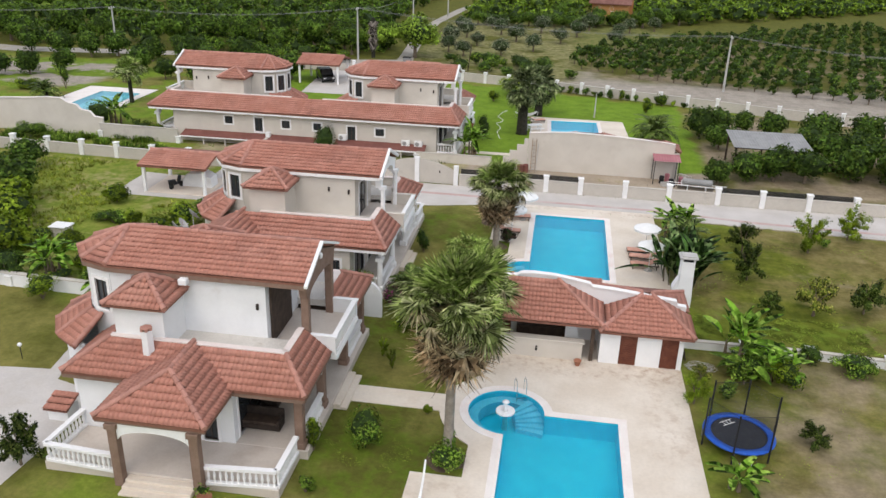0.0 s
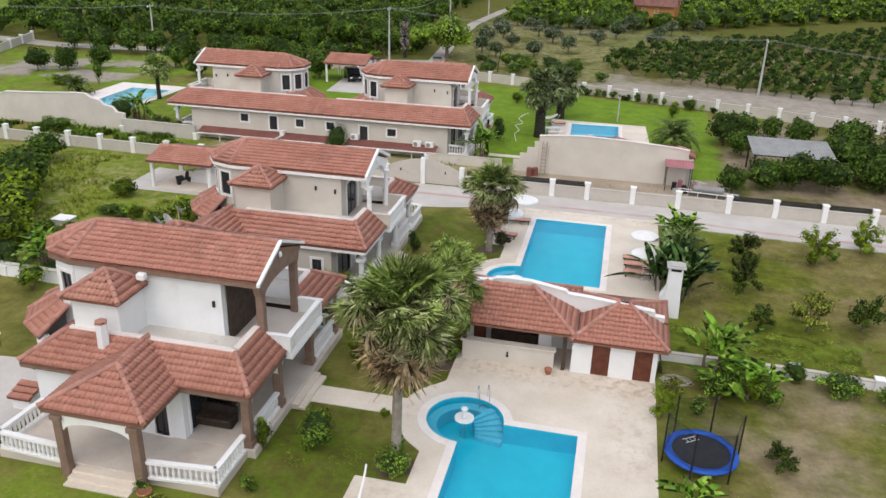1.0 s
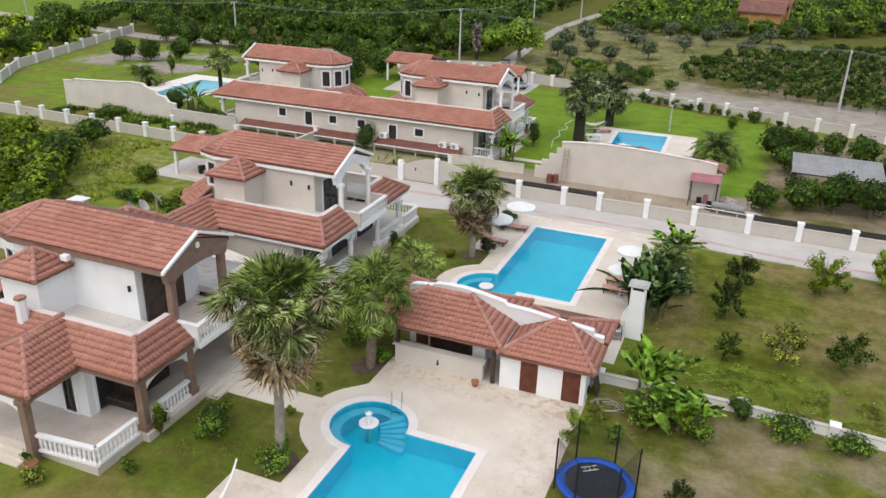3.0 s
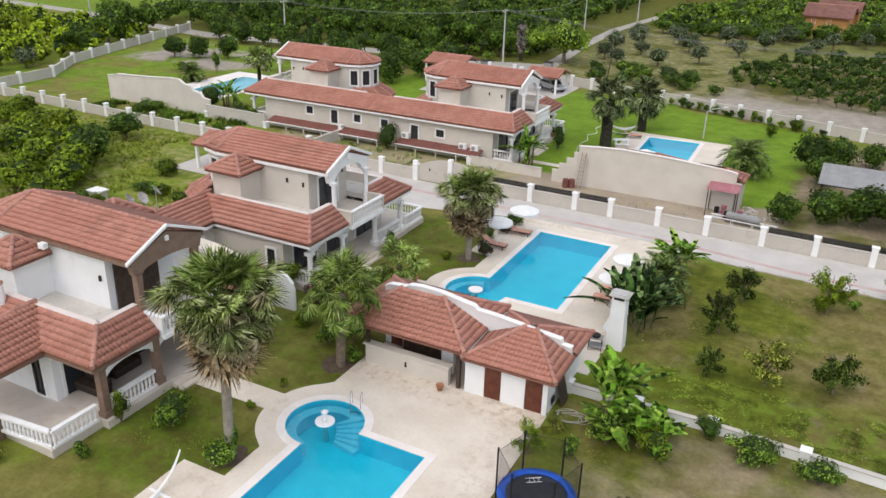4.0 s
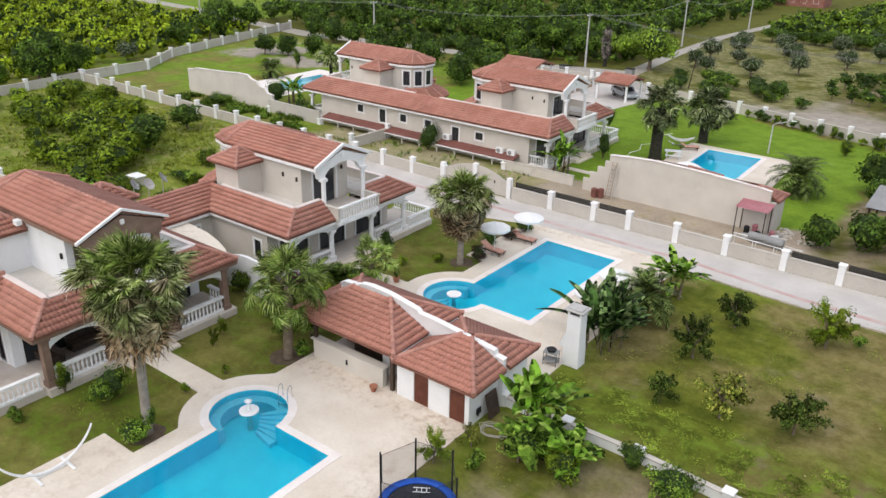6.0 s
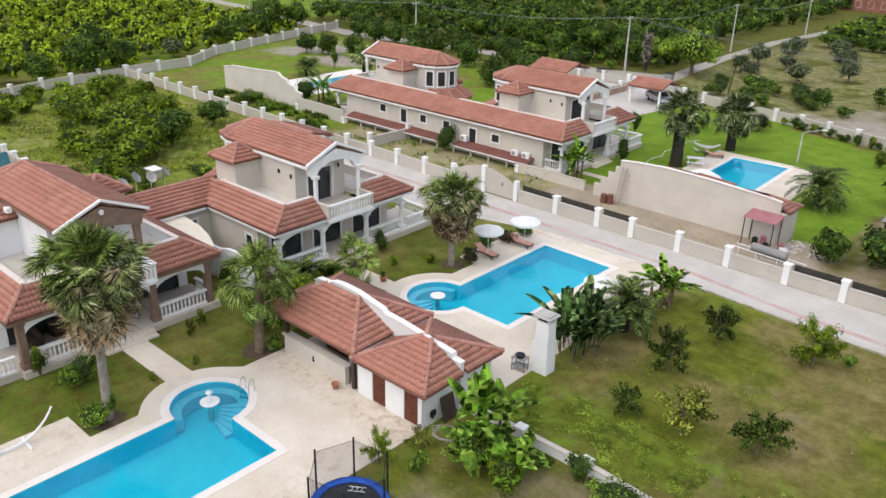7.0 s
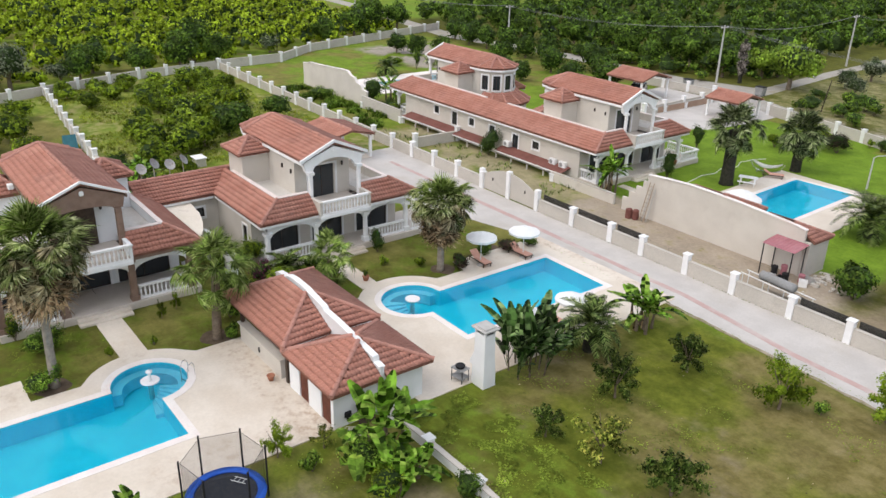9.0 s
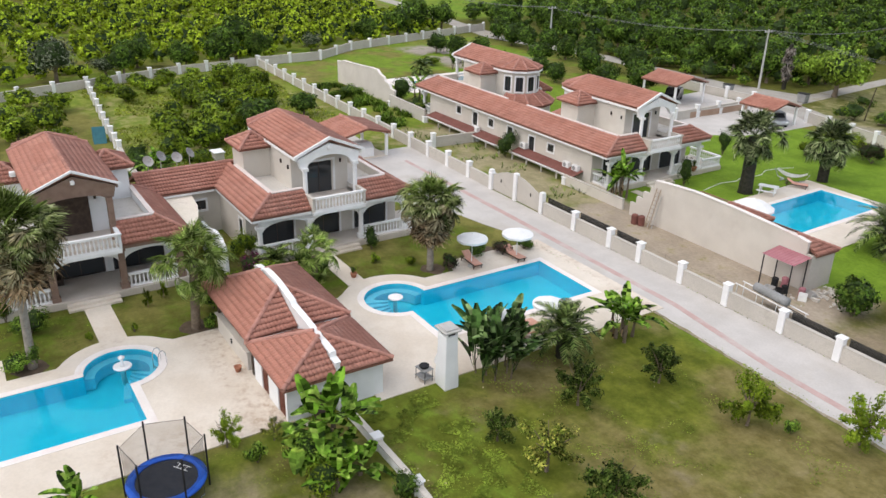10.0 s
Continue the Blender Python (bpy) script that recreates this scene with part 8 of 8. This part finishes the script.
for x, z in ((-14.6, 1.3), (-13.35, 1.3), (-20.9, 1.45)):
    ac = thing("air_conditioner", x, 73.62, z, "white air-conditioning unit on a beige wall", "air conditioner", "air-conditioning units")
    part("case", cubes((-0.4, 0.4, -0.17, 0.17, -0.28, 0.28), bevel=0.02), M["canvas"], ac)
    bm = lathe(bmesh.new(), [(0.2, 0), (0.2, 0.02)], seg=18)
    bm.transform(pose(-0.1, -0.17, 0, 90, 0, 0))
    part("fan_grille", bm, M["tin"], ac)
    part("bracket", cubes((-0.3, -0.25, -0.1, 0.26, -0.32, -0.28), (0.25, 0.3, -0.1, 0.26, -0.32, -0.28)), M["chrome"], ac)

# open shelter with a sheet roof
sh = thing("open_shelter", 19.9, 78.0, 0, "dark timber shelter with a grey sheet roof among trees", "shelter")
for u in (-3.3, 0, 3.3):
    for v, h in ((-2.1, 2.5), (2.1, 2.9)):
        part("post", cubes((u - 0.08, u + 0.08, v - 0.08, v + 0.08, 0, h)), M["darkwood"], sh)
for k in range(2):
    bm = bmesh.new()
    v0, v1 = -2.5 + 2.5 * k, 0.1 + 2.5 * k
    z0, z1 = 2.55 + 0.2 * k, 2.76 + 0.2 * k
    n = 56
    lo, hi = [[bm.verts.new((-3.6 + 7.2 * i / n, v, z + 0.03 * (i % 2))) for i in range(n + 1)] for v, z in ((v0, z0), (v1, z1))]
    for i in range(n):
        bm.faces.new((lo[i], lo[i + 1], hi[i + 1], hi[i]))
    part("roof_sheet", bm, M["tin"], sh, "weathered corrugated sheet")
part("beam", cubes((-3.5, 3.5, -2.18, -2.02, 2.38, 2.52), (-3.5, 3.5, 2.02, 2.18, 2.78, 2.92)), M["darkwood"], sh)
tb = thing("garden_table", 20.6, 77.6, 0, "pale slatted garden table under the shelter", "table")
for k in range(6):
    part("slat", cubes((-0.8, 0.8, -0.42 + 0.145 * k, -0.30 + 0.145 * k, 0.72, 0.75)), M["concrete"], tb)
for u in (-0.7, 0.7):
    part("leg", cubes((u - 0.04, u + 0.04, -0.35, 0.35, 0, 0.72)), M["concrete"], tb)

hut = thing("sheet_canopy", 9.75, 71.2, 0, "small dull-red sheet canopy on thin dark posts", "canopy")
bm = bmesh.new()
n = 20
lo, hi = [[bm.verts.new((-1.2 + 2.4 * i / n, v, z + 0.025 * (i % 2))) for i in range(n + 1)] for v, z in ((-0.9, 2.2), (0.85, 2.4))]
for i in range(n):
    bm.faces.new((lo[i], lo[i + 1], hi[i + 1], hi[i]))
part("roof_sheet", bm, M["red_tin"], hut, "dull red corrugated sheet")
for u in (-1.05, 1.05):
    part("post", cubes((u - 0.03, u + 0.03, -0.85, -0.79, 0, 2.2)), M["black"], hut)
    part("post", cubes((u - 0.03, u + 0.03, 0.72, 0.78, 0, 2.38)), M["black"], hut)
structure(part("wall_store", cubes((10.52, 10.95, 72.12, 72.3, 0, 2.5), (10.8, 10.95, 72.3, 74.6, 0, 2.4)), M["fence"]), "grey rendered wall of a small store", "wall")
for k, (x, y, m, h) in enumerate(((9.5, 70.9, "black", 0.7), (10.0, 71.2, "red_tin", 0.85), (10.35, 70.8, "black", 0.5), (11.25, 71.3, "red_tin", 0.6))):
    p = thing("storage_drum", x, y, 0, "dark storage drum under a sheet canopy", "drum", "storage drums")
    part("drum", lathe(bmesh.new(), [(0.2, 0), (0.22, 0.05), (0.2, h * 0.5), (0.22, h - 0.05), (0.18, h)], seg=14), M[m], p)

heater = thing("water_heater", 11.95, 66.95, 0, "long silver solar water tank on a white frame by the wall", "water heater", rz=-5)
bm = lathe(bmesh.new(), [(0.1, -1.25), (0.27, -1.2), (0.28, 1.2), (0.1, 1.25)], seg=18)
bm.transform(pose(0, 0, 1.55, 0, 90, 0))
part("tank", bm, M["tin"], heater, smooth=True)
for v in (-0.32, 0.32):
    part("rail", tubes(([(-2.45, v, 1.28), (2.45, v, 1.28)], 0.035)), M["canvas"], heater)
for u in (-2.3, -0.75, 0.75, 2.3):
    part("frame_leg", tubes(([(u, -0.32, 1.28), (u, -0.32, 0)], 0.025)), M["canvas"], heater)
    part("frame_leg", tubes(([(u, 0.32, 1.28), (u, 0.32, 0)], 0.025)), M["canvas"], heater)
part("collector", prism(bmesh.new(), [(-1.5, 0.3, 1.05), (1.5, 0.3, 1.05), (1.5, 1.5, 0.35), (-1.5, 1.5, 0.35)], (0, 0, 0.06)), M["glass"], heater, "dark glass collector")

for k, (x, y, w, d, h, m, r) in enumerate(((9.7, 70.15, 0.6, 0.4, 0.35, "concrete", 12), (11.6, 70.9, 0.5, 0.5, 0.4, "canvas", 30), (11.5, 71.8, 0.7, 0.4, 0.3, "concrete", -15), (10.4, 70.2, 0.4, 0.4, 0.45, "black", 5))):
    p = thing("storage_crate", x, y, 0, "small worn open crate on rough ground by a canopy", "crate", "storage crates", rz=r)
    part("base", cubes((-w / 2, w / 2, -d / 2, d / 2, 0, 0.03)), M[m], p)
    for s in (-1, 1):
        part("side_panel", cubes((s * w / 2 - 0.012, s * w / 2 + 0.012, -d / 2 + 0.012, d / 2 - 0.012, 0.0, h)), M[m], p)
        part("end_panel", cubes((-w / 2, w / 2, s * d / 2 - 0.012, s * d / 2 + 0.012, 0.0, h)), M[m], p)

lad = thing("wooden_ladder", -2.1, 71.65, 0, "old wooden ladder leaning on a beige wall", "ladder", rz=0)
for u in (-0.2, 0.2):
    part("rail", tubes(([(u, -0.25, 0), (u + 0.12, 0.36, 2.6)], 0.03)), M["concrete"], lad)
for k in range(8):
    f = 0.1 + 0.11 * k
    part("rung", tubes(([(-0.2 + 0.12 * f, -0.25 + 0.61 * f, 2.6 * f), (0.2 + 0.12 * f, -0.25 + 0.61 * f, 2.6 * f)], 0.018)), M["concrete"], lad)
for k, (x, y) in enumerate(((-3.3, 71.0), (-2.8, 71.2))):
    p = thing("storage_drum", x, y, 0, "dark red plastic drum beside a wall", "drum", "storage drums")
    part("drum", lathe(bmesh.new(), [(0.24, 0), (0.27, 0.06), (0.27, 0.7), (0.22, 0.78)], seg=16), M["awning"], p)
steps = [(-5.0, 0), (-2.72, 0), (-2.72, 2.95), (-3.1, 2.95), (-3.1, 2.35), (-3.75, 2.35), (-3.75, 1.75), (-4.4, 1.75), (-4.4, 1.1), (-5.0, 1.1)]
stepwall = part("wall_stepped", prism(bmesh.new(), [(x, 72.1, z) for x, z in steps], (0, 0.2, 0)), M["beige"])
structure(stepwall, "beige garden wall with a stepped end", "wall")
path(-9.0, -2.6, 76.2, 77.0, "pale stone path across the lawn")

pt = thing("picnic_table", -2.7, 86.3, 0.05, "white picnic table with benches beside a small pool", "table", rz=25)
part("tabletop", cubes((-0.8, 0.8, -0.38, 0.38, 0.7, 0.75), bevel=0.01), M["canvas"], pt)
for v in (-0.75, 0.75):
    part("bench", cubes((-0.8, 0.8, v - 0.14, v + 0.14, 0.42, 0.46), bevel=0.01), M["canvas"], pt)
for u in (-0.6, 0.6):
    part("leg", cubes((u - 0.04, u + 0.04, -0.6, 0.6, 0.36, 0.42), (u - 0.04, u + 0.04, -0.45, -0.37, 0, 0.7), (u - 0.04, u + 0.04, 0.37, 0.45, 0, 0.7)), M["canvas"], pt)
sw = thing("hammock", -3.9, 91.2, 0.05, "pale hammock slung on a curved metal stand", "hammock", rz=20)
bm, prev = bmesh.new(), None
for k in range(11):
    u = -1.3 + 0.26 * k
    zz, wd = 0.45 + 0.42 * (u / 1.3) ** 2, 0.55 * math.cos(u / 1.3 * 1.25)
    ring = [bm.verts.new((u, -wd, zz + 0.12)), bm.verts.new((u, -wd * 0.5, zz)), bm.verts.new((u, wd * 0.5, zz)), bm.verts.new((u, wd, zz + 0.12))]
    if prev:
        for q in range(3):
            bm.faces.new((prev[q], prev[q + 1], ring[q + 1], ring[q]))
    prev = ring
bmesh.ops.solidify(bm, geom=bm.faces[:], thickness=0.02)
part("cloth", bm, M["canvas"], sw)
part("stand", tubes(([(-1.55, 0, 0.95), (-1.2, 0, 0.3), (-0.6, 0, 0.06), (0.6, 0, 0.06), (1.2, 0, 0.3), (1.55, 0, 0.95)], 0.035)), M["chrome"], sw)
for u in (-0.8, 0.8):
    part("foot", cubes((u - 0.04, u + 0.04, -0.55, 0.55, 0.0, 0.06)), M["chrome"], sw)

lamp = thing("street_lamp", 4.0, 94.5, 0, "grey lamp post with a long arm on a lawn", "lamp", rz=20)
part("post", tubes(([(0, 0, 0), (0, 0, 2.9), (0.25, 0, 3.1), (1.7, 0, 3.45)], [0.09, 0.06, 0.05, 0.035])), M["concrete"], lamp)
part("lamp_head", cubes((1.6, 2.1, -0.09, 0.09, 3.42, 3.52), bevel=0.02), M["canvas"], lamp)
for x, y in ((-26.9, 32.4), ):
    gl = thing("garden_lamp", x, y, 0, "short garden lamp on a dark stake", "lamp")
    part("stake", tubes(([(0, 0, 0), (0, 0, 0.75)], 0.02)), M["black"], gl)
    part("globe", lathe(bmesh.new(), [(0.03, 0.75), (0.11, 0.82), (0.12, 0.9), (0.05, 0.98)], seg=12), M["canvas"], gl)
conifer = shrub(-12.8, 92.6, 0.75, 1.35, "leaf_dark", "small upright conifer on the lawn", 900, 0.13, 611, "conifer")

# climbing plants along the back wall
for k in range(17):
    x = -2.5 + 1.1 * k + RNG.uniform(-0.3, 0.3)
    q = RNG.uniform(0.45, 0.8)
    shrub(x, 109.15 - 0.3065 * (x + 4.1) - 0.45, q, q * RNG.uniform(0.8, 1.15), "leaf_dark" if k % 3 else "leaf", "dark climbing plant against a pale wall", 420, 0.17, 620 + k, "climber", 7)
shrub(12.6, 103.0, 1.0, 0.95, "leaf", "round green bush against a pale wall", 900, 0.16, 645, "shrub", 9)

# broken stone and scraps at the wall's end
rub = bmesh.new()
pick = random.Random(5)
for k in range(46):
    x, y, a = 10.7 + abs(pick.gauss(0, 1.1)), 72.2 + pick.gauss(0, 0.7), pick.uniform(0.06, 0.2)
    box(rub, x, x + a * pick.uniform(0.8, 2.2), y, y + a * pick.uniform(0.8, 1.6), 0, a * pick.uniform(0.4, 1.0))
tagged(part("rubble", rub, M["fence"]), "scattered pale broken stone beside a wall", "rubble", "", "stuff")

# wooden ladder against the long wall, white hose on the lawn
lad = thing("wooden_ladder", -2.15, 71.1, 0, "weathered wooden ladder leaning on a beige wall", "ladder")
M["old_wood"] = surface("weathered_wood", (0.30, 0.22, 0.15), (0.42, 0.33, 0.24), 4.0, 0.85, 25.0, 0.3)
for u in (-0.22, 0.22):
    part("rail", tubes(([(u, 0, 0), (u * 0.85, 0.88, 3.05)], 0.035), seg=6), M["old_wood"], lad)
for k in range(9):
    f = (k + 0.7) / 9.6
    part("rung", tubes(([(-0.22 + 0.03 * f, 0.88 * f, 3.05 * f), (0.22 - 0.03 * f, 0.88 * f, 3.05 * f)], 0.02), seg=5), M["old_wood"], lad)
hose = thing("garden_hose", -6.3, 82.2, 0, "long pale hose lying loose on a lawn", "hose")
pts = [(0.2, 0, 0.03), (-0.1, 1.4, 0.03), (-0.4, 3.0, 0.03), (-0.1, 4.6, 0.03), (-0.8, 6.6, 0.03), (-0.2, 7.6, 0.03), (-0.2, 8.3, 0.03), (-0.9, 9.8, 0.03), (-0.6, 11.8, 0.03), (-0.1, 13.0, 0.03)]
part("tube", tubes((pts, 0.028), seg=6), M["trim"], hose)

# dead palm trunk, utility poles and cables
stump = thing("dead_palm", -30.3, 126.2, 0, "dead palm with a shaggy grey skirt beside the track", "palm")
part("trunk", palm_trunk(9, 6.2, 0.3, 0.25, "palm_dark"), M["palm_dark"], stump)
M["grey_palm"] = leafy("grey_dead_palm_leaves", (0.17, 0.145, 0.12), (0.30, 0.26, 0.225), (0.40, 0.36, 0.32), 0.8, 0.1)
for k in range(4):
    part("dry_skirt", fan_crown(77 + k, 22, 0.95, 0.9, -94, -72 + 10 * (k == 3), "grey_palm", 0.15, 9), None, stump).location.z = 2.6 + 1.15 * k

POLES = [(22.0, 114.6, 7.6), (-32.0, 123.1, 8.0), (-68.0, 115.4, 7.4), (68.0, 100.0, 7.6), (-105, 108, 8.0), (-29.0, 153.5, 8.0), (-26.5, 182.0, 7.0)]
for x, y, h in POLES:
    p = thing("utility_pole", x, y, 0, "grey concrete utility pole with a crossarm", "pole", "utility poles")
    part("shaft", tubes(([(0, 0, -0.05), (0, 0, h)], [0.17, 0.1]), seg=8), M["concrete"], p)
    part("crossarm", cubes((-0.08, 0.08, -0.8, 0.8, h - 0.35, h - 0.25)), M["concrete"], p)
    for v in (-0.7, 0, 0.7):
        part("insulator", lathe(bmesh.new(), [(0.03, 0), (0.06, 0.05), (0.05, 0.14)], 0, v, h - 0.25, 8), M["canvas"], p)
CABLE = surface("grey_cable", (0.20, 0.20, 0.20), (0.26, 0.26, 0.26), 2.0, 0.6)
for a, b in ((3, 0), (0, 1), (1, 2), (2, 4), (1, 5), (5, 6)):
    (xa, ya, ha), (xb, yb, hb) = POLES[a], POLES[b]
    for v in (-0.7, 0, 0.7):
        pts = [(xa + (xb - xa) * f, ya + (yb - ya) * f + v, ha - 0.1 + (hb - ha) * f - 1.1 * 4 * f * (1 - f)) for f in [k / 12 for k in range(13)]]
        cb = part("power_cable", tubes((pts, 0.013), seg=4), CABLE)
        tagged(cb, "thin sagging overhead power cable between poles", "cable", "power cables")

fh = thing("farmhouse", 9.8, 199.5, 0, "far farmhouse with orange walls and a dull red roof", "house", rz=-6)
part("wall", cubes((-4.2, 4.2, -3, 3, 0, 3.0)), M["ochre"], fh)
roof(fh, [[(-4.9, -3.8, 2.8), (4.9, -3.8, 2.8), (4.9, 0, 5.0), (-4.9, 0, 5.0)], [(4.9, 3.8, 2.8), (-4.9, 3.8, 2.8), (-4.9, 0, 5.0), (4.9, 0, 5.0)]], [((-4.9, 0, 5.0), (4.9, 0, 5.0))], "roof")
part("rear_wall", cubes((-2.6, 5.0, 2.9, 6.3, 0, 4.0)), M["ochre"], fh)
roof(fh, [[(-3.2, 1.5, 3.8), (5.6, 1.5, 3.8), (5.6, 4.2, 5.6), (-3.2, 4.2, 5.6)], [(5.6, 6.9, 3.8), (-3.2, 6.9, 3.8), (-3.2, 4.2, 5.6), (5.6, 4.2, 5.6)]], (), "rear_roof")
M["tile_old"] = surface("weathered_farm_tile", (0.25, 0.125, 0.105), (0.33, 0.175, 0.15), 0.8, 0.85, 20.0, 0.25, (0.19, 0.10, 0.085), 0.5)
for q in fh.children_recursive:
    if q.name.startswith("roof_tiles"):
        q.data.materials[0] = M["tile_old"]
for u in (-2.6, 0.4):
    window(fh, (u, -3.0, 1.7), (0, -1, 0), 0.8, 1.0, 0.2, 0.05)

# tiled bin cover and a white box beside the white villa
cover = thing("bin_shelter", -21.9, 28.2, 0, "small white bin shelter with a tiled lid beside the drive", "shelter")
part("body", cubes((-0.5, 0.5, -0.4, 0.5, 0, 0.62), bevel=0.01), M["white"], cover)
roof(cover, [[(-0.6, -0.55, 0.66), (0.6, -0.55, 0.66), (0.6, 0.55, 1.0), (-0.6, 0.55, 1.0)]], (), "lid", 30, "small terracotta tiled lid", 0.06)
crate = thing("utility_box", -26.1, 36.2, 0, "low white utility box with a flat lid on the grass", "box")
part("body", cubes((-0.5, 0.5, -0.4, 0.4, 0, 0.35), bevel=0.01), M["fence"], crate)
part("lid", cubes((-0.58, 0.58, -0.48, 0.48, 0.35, 0.42), bevel=0.01), M["trim"], crate)

# fittings on the pool house
reel = thing("hose_reel", 7.42, 38.75, 0.6, "black hose reel on the white end wall", "hose reel")
part("drum", cubes((0.0, 0.1, -0.19, 0.19, -0.16, 0.2), bevel=0.06), M["black"], reel)
part("bracket", cubes((0.0, 0.04, -0.05, 0.05, -0.3, -0.14)), M["black"], reel)
board = thing("dark_board", 7.62, 39.6, 0, "dark board leaning on the white end wall", "board")
part("panel", prism(bmesh.new(), [(0.18, -0.45, 0), (0.18, 0.45, 0), (-0.12, 0.45, 1.25), (-0.12, -0.45, 1.25)], (0.04, 0, 0.01)), M["darkwood"], board)
tap = thing("garden_shower", -0.3, 37.975, 0.45, "black tap fitting on the pale counter wall", "tap")
part("body", cubes((-0.06, 0.06, -0.06, 0.0, 0.0, 0.16), bevel=0.02), M["black"], tap)
part("knob", cubes((-0.05, 0.05, -0.08, 0.0, 0.2, 0.3), bevel=0.025), M["black"], tap)

# thin leaning pole in the field and a red-brown house far along the track
post = thing("wooden_pole", -14.2, 119.4, 0, "thin dark leaning wooden pole in dry grass", "pole")
part("shaft", tubes(([(0, 0, -0.05), (0.2, 0.1, 2.0), (0.45, 0.2, 4.0)], [0.08, 0.07, 0.05]), seg=7), M["darkwood"], post)
M["brick_house"] = surface("red_brown_house_wall", (0.24, 0.10, 0.075), (0.32, 0.15, 0.115), 0.8, 0.9, 12.0, 0.2)
house = thing("farm_house", -34.0, 243.0, 0, "red-brown two-storey house among trees along the track", "house")
part("wall", cubes((-8, 8, -4, 4, 0, 6.2)), M["brick_house"], house)
roof(house, [[(-8.6, -4.6, 6.2), (8.6, -4.6, 6.2), (5.0, 0, 8.2), (-5.0, 0, 8.2)], [(8.6, 4.6, 6.2), (-8.6, 4.6, 6.2), (-5.0, 0, 8.2), (5.0, 0, 8.2)],
             [(8.6, -4.6, 6.2), (8.6, 4.6, 6.2), (5.0, 0, 8.2)], [(-8.6, 4.6, 6.2), (-8.6, -4.6, 6.2), (-5.0, 0, 8.2)]], (), "roof", 0)
for z in (1.7, 4.5):
    for u in (-6, -3, 0, 3, 6):
        window(house, (u, -4.0, z), (0, -1, 0), 1.3, 1.5, 0.25, 0.04)

for x, y in ((-32.2, 116.9), (-23.8, 121.2)):
    wb = thing("waste_bin", x, y, 0, "dark wheeled waste bin beside the farm track", "bin", "waste bins")
    part("body", prism(bmesh.new(), [(-0.5, -0.45, 0.12), (0.5, -0.45, 0.12), (0.6, -0.45, 1.15), (-0.6, -0.45, 1.15)], (0, 0.9, 0)), M["tin"], wb)
    part("lid", cubes((-0.64, 0.64, -0.49, 0.49, 1.15, 1.25), bevel=0.03), M["black"], wb)
    for u in (-0.4, 0.4):
        part("wheel", cubes((u - 0.08, u + 0.08, -0.4, 0.4, 0.0, 0.12), bevel=0.02), M["rubber"], wb)
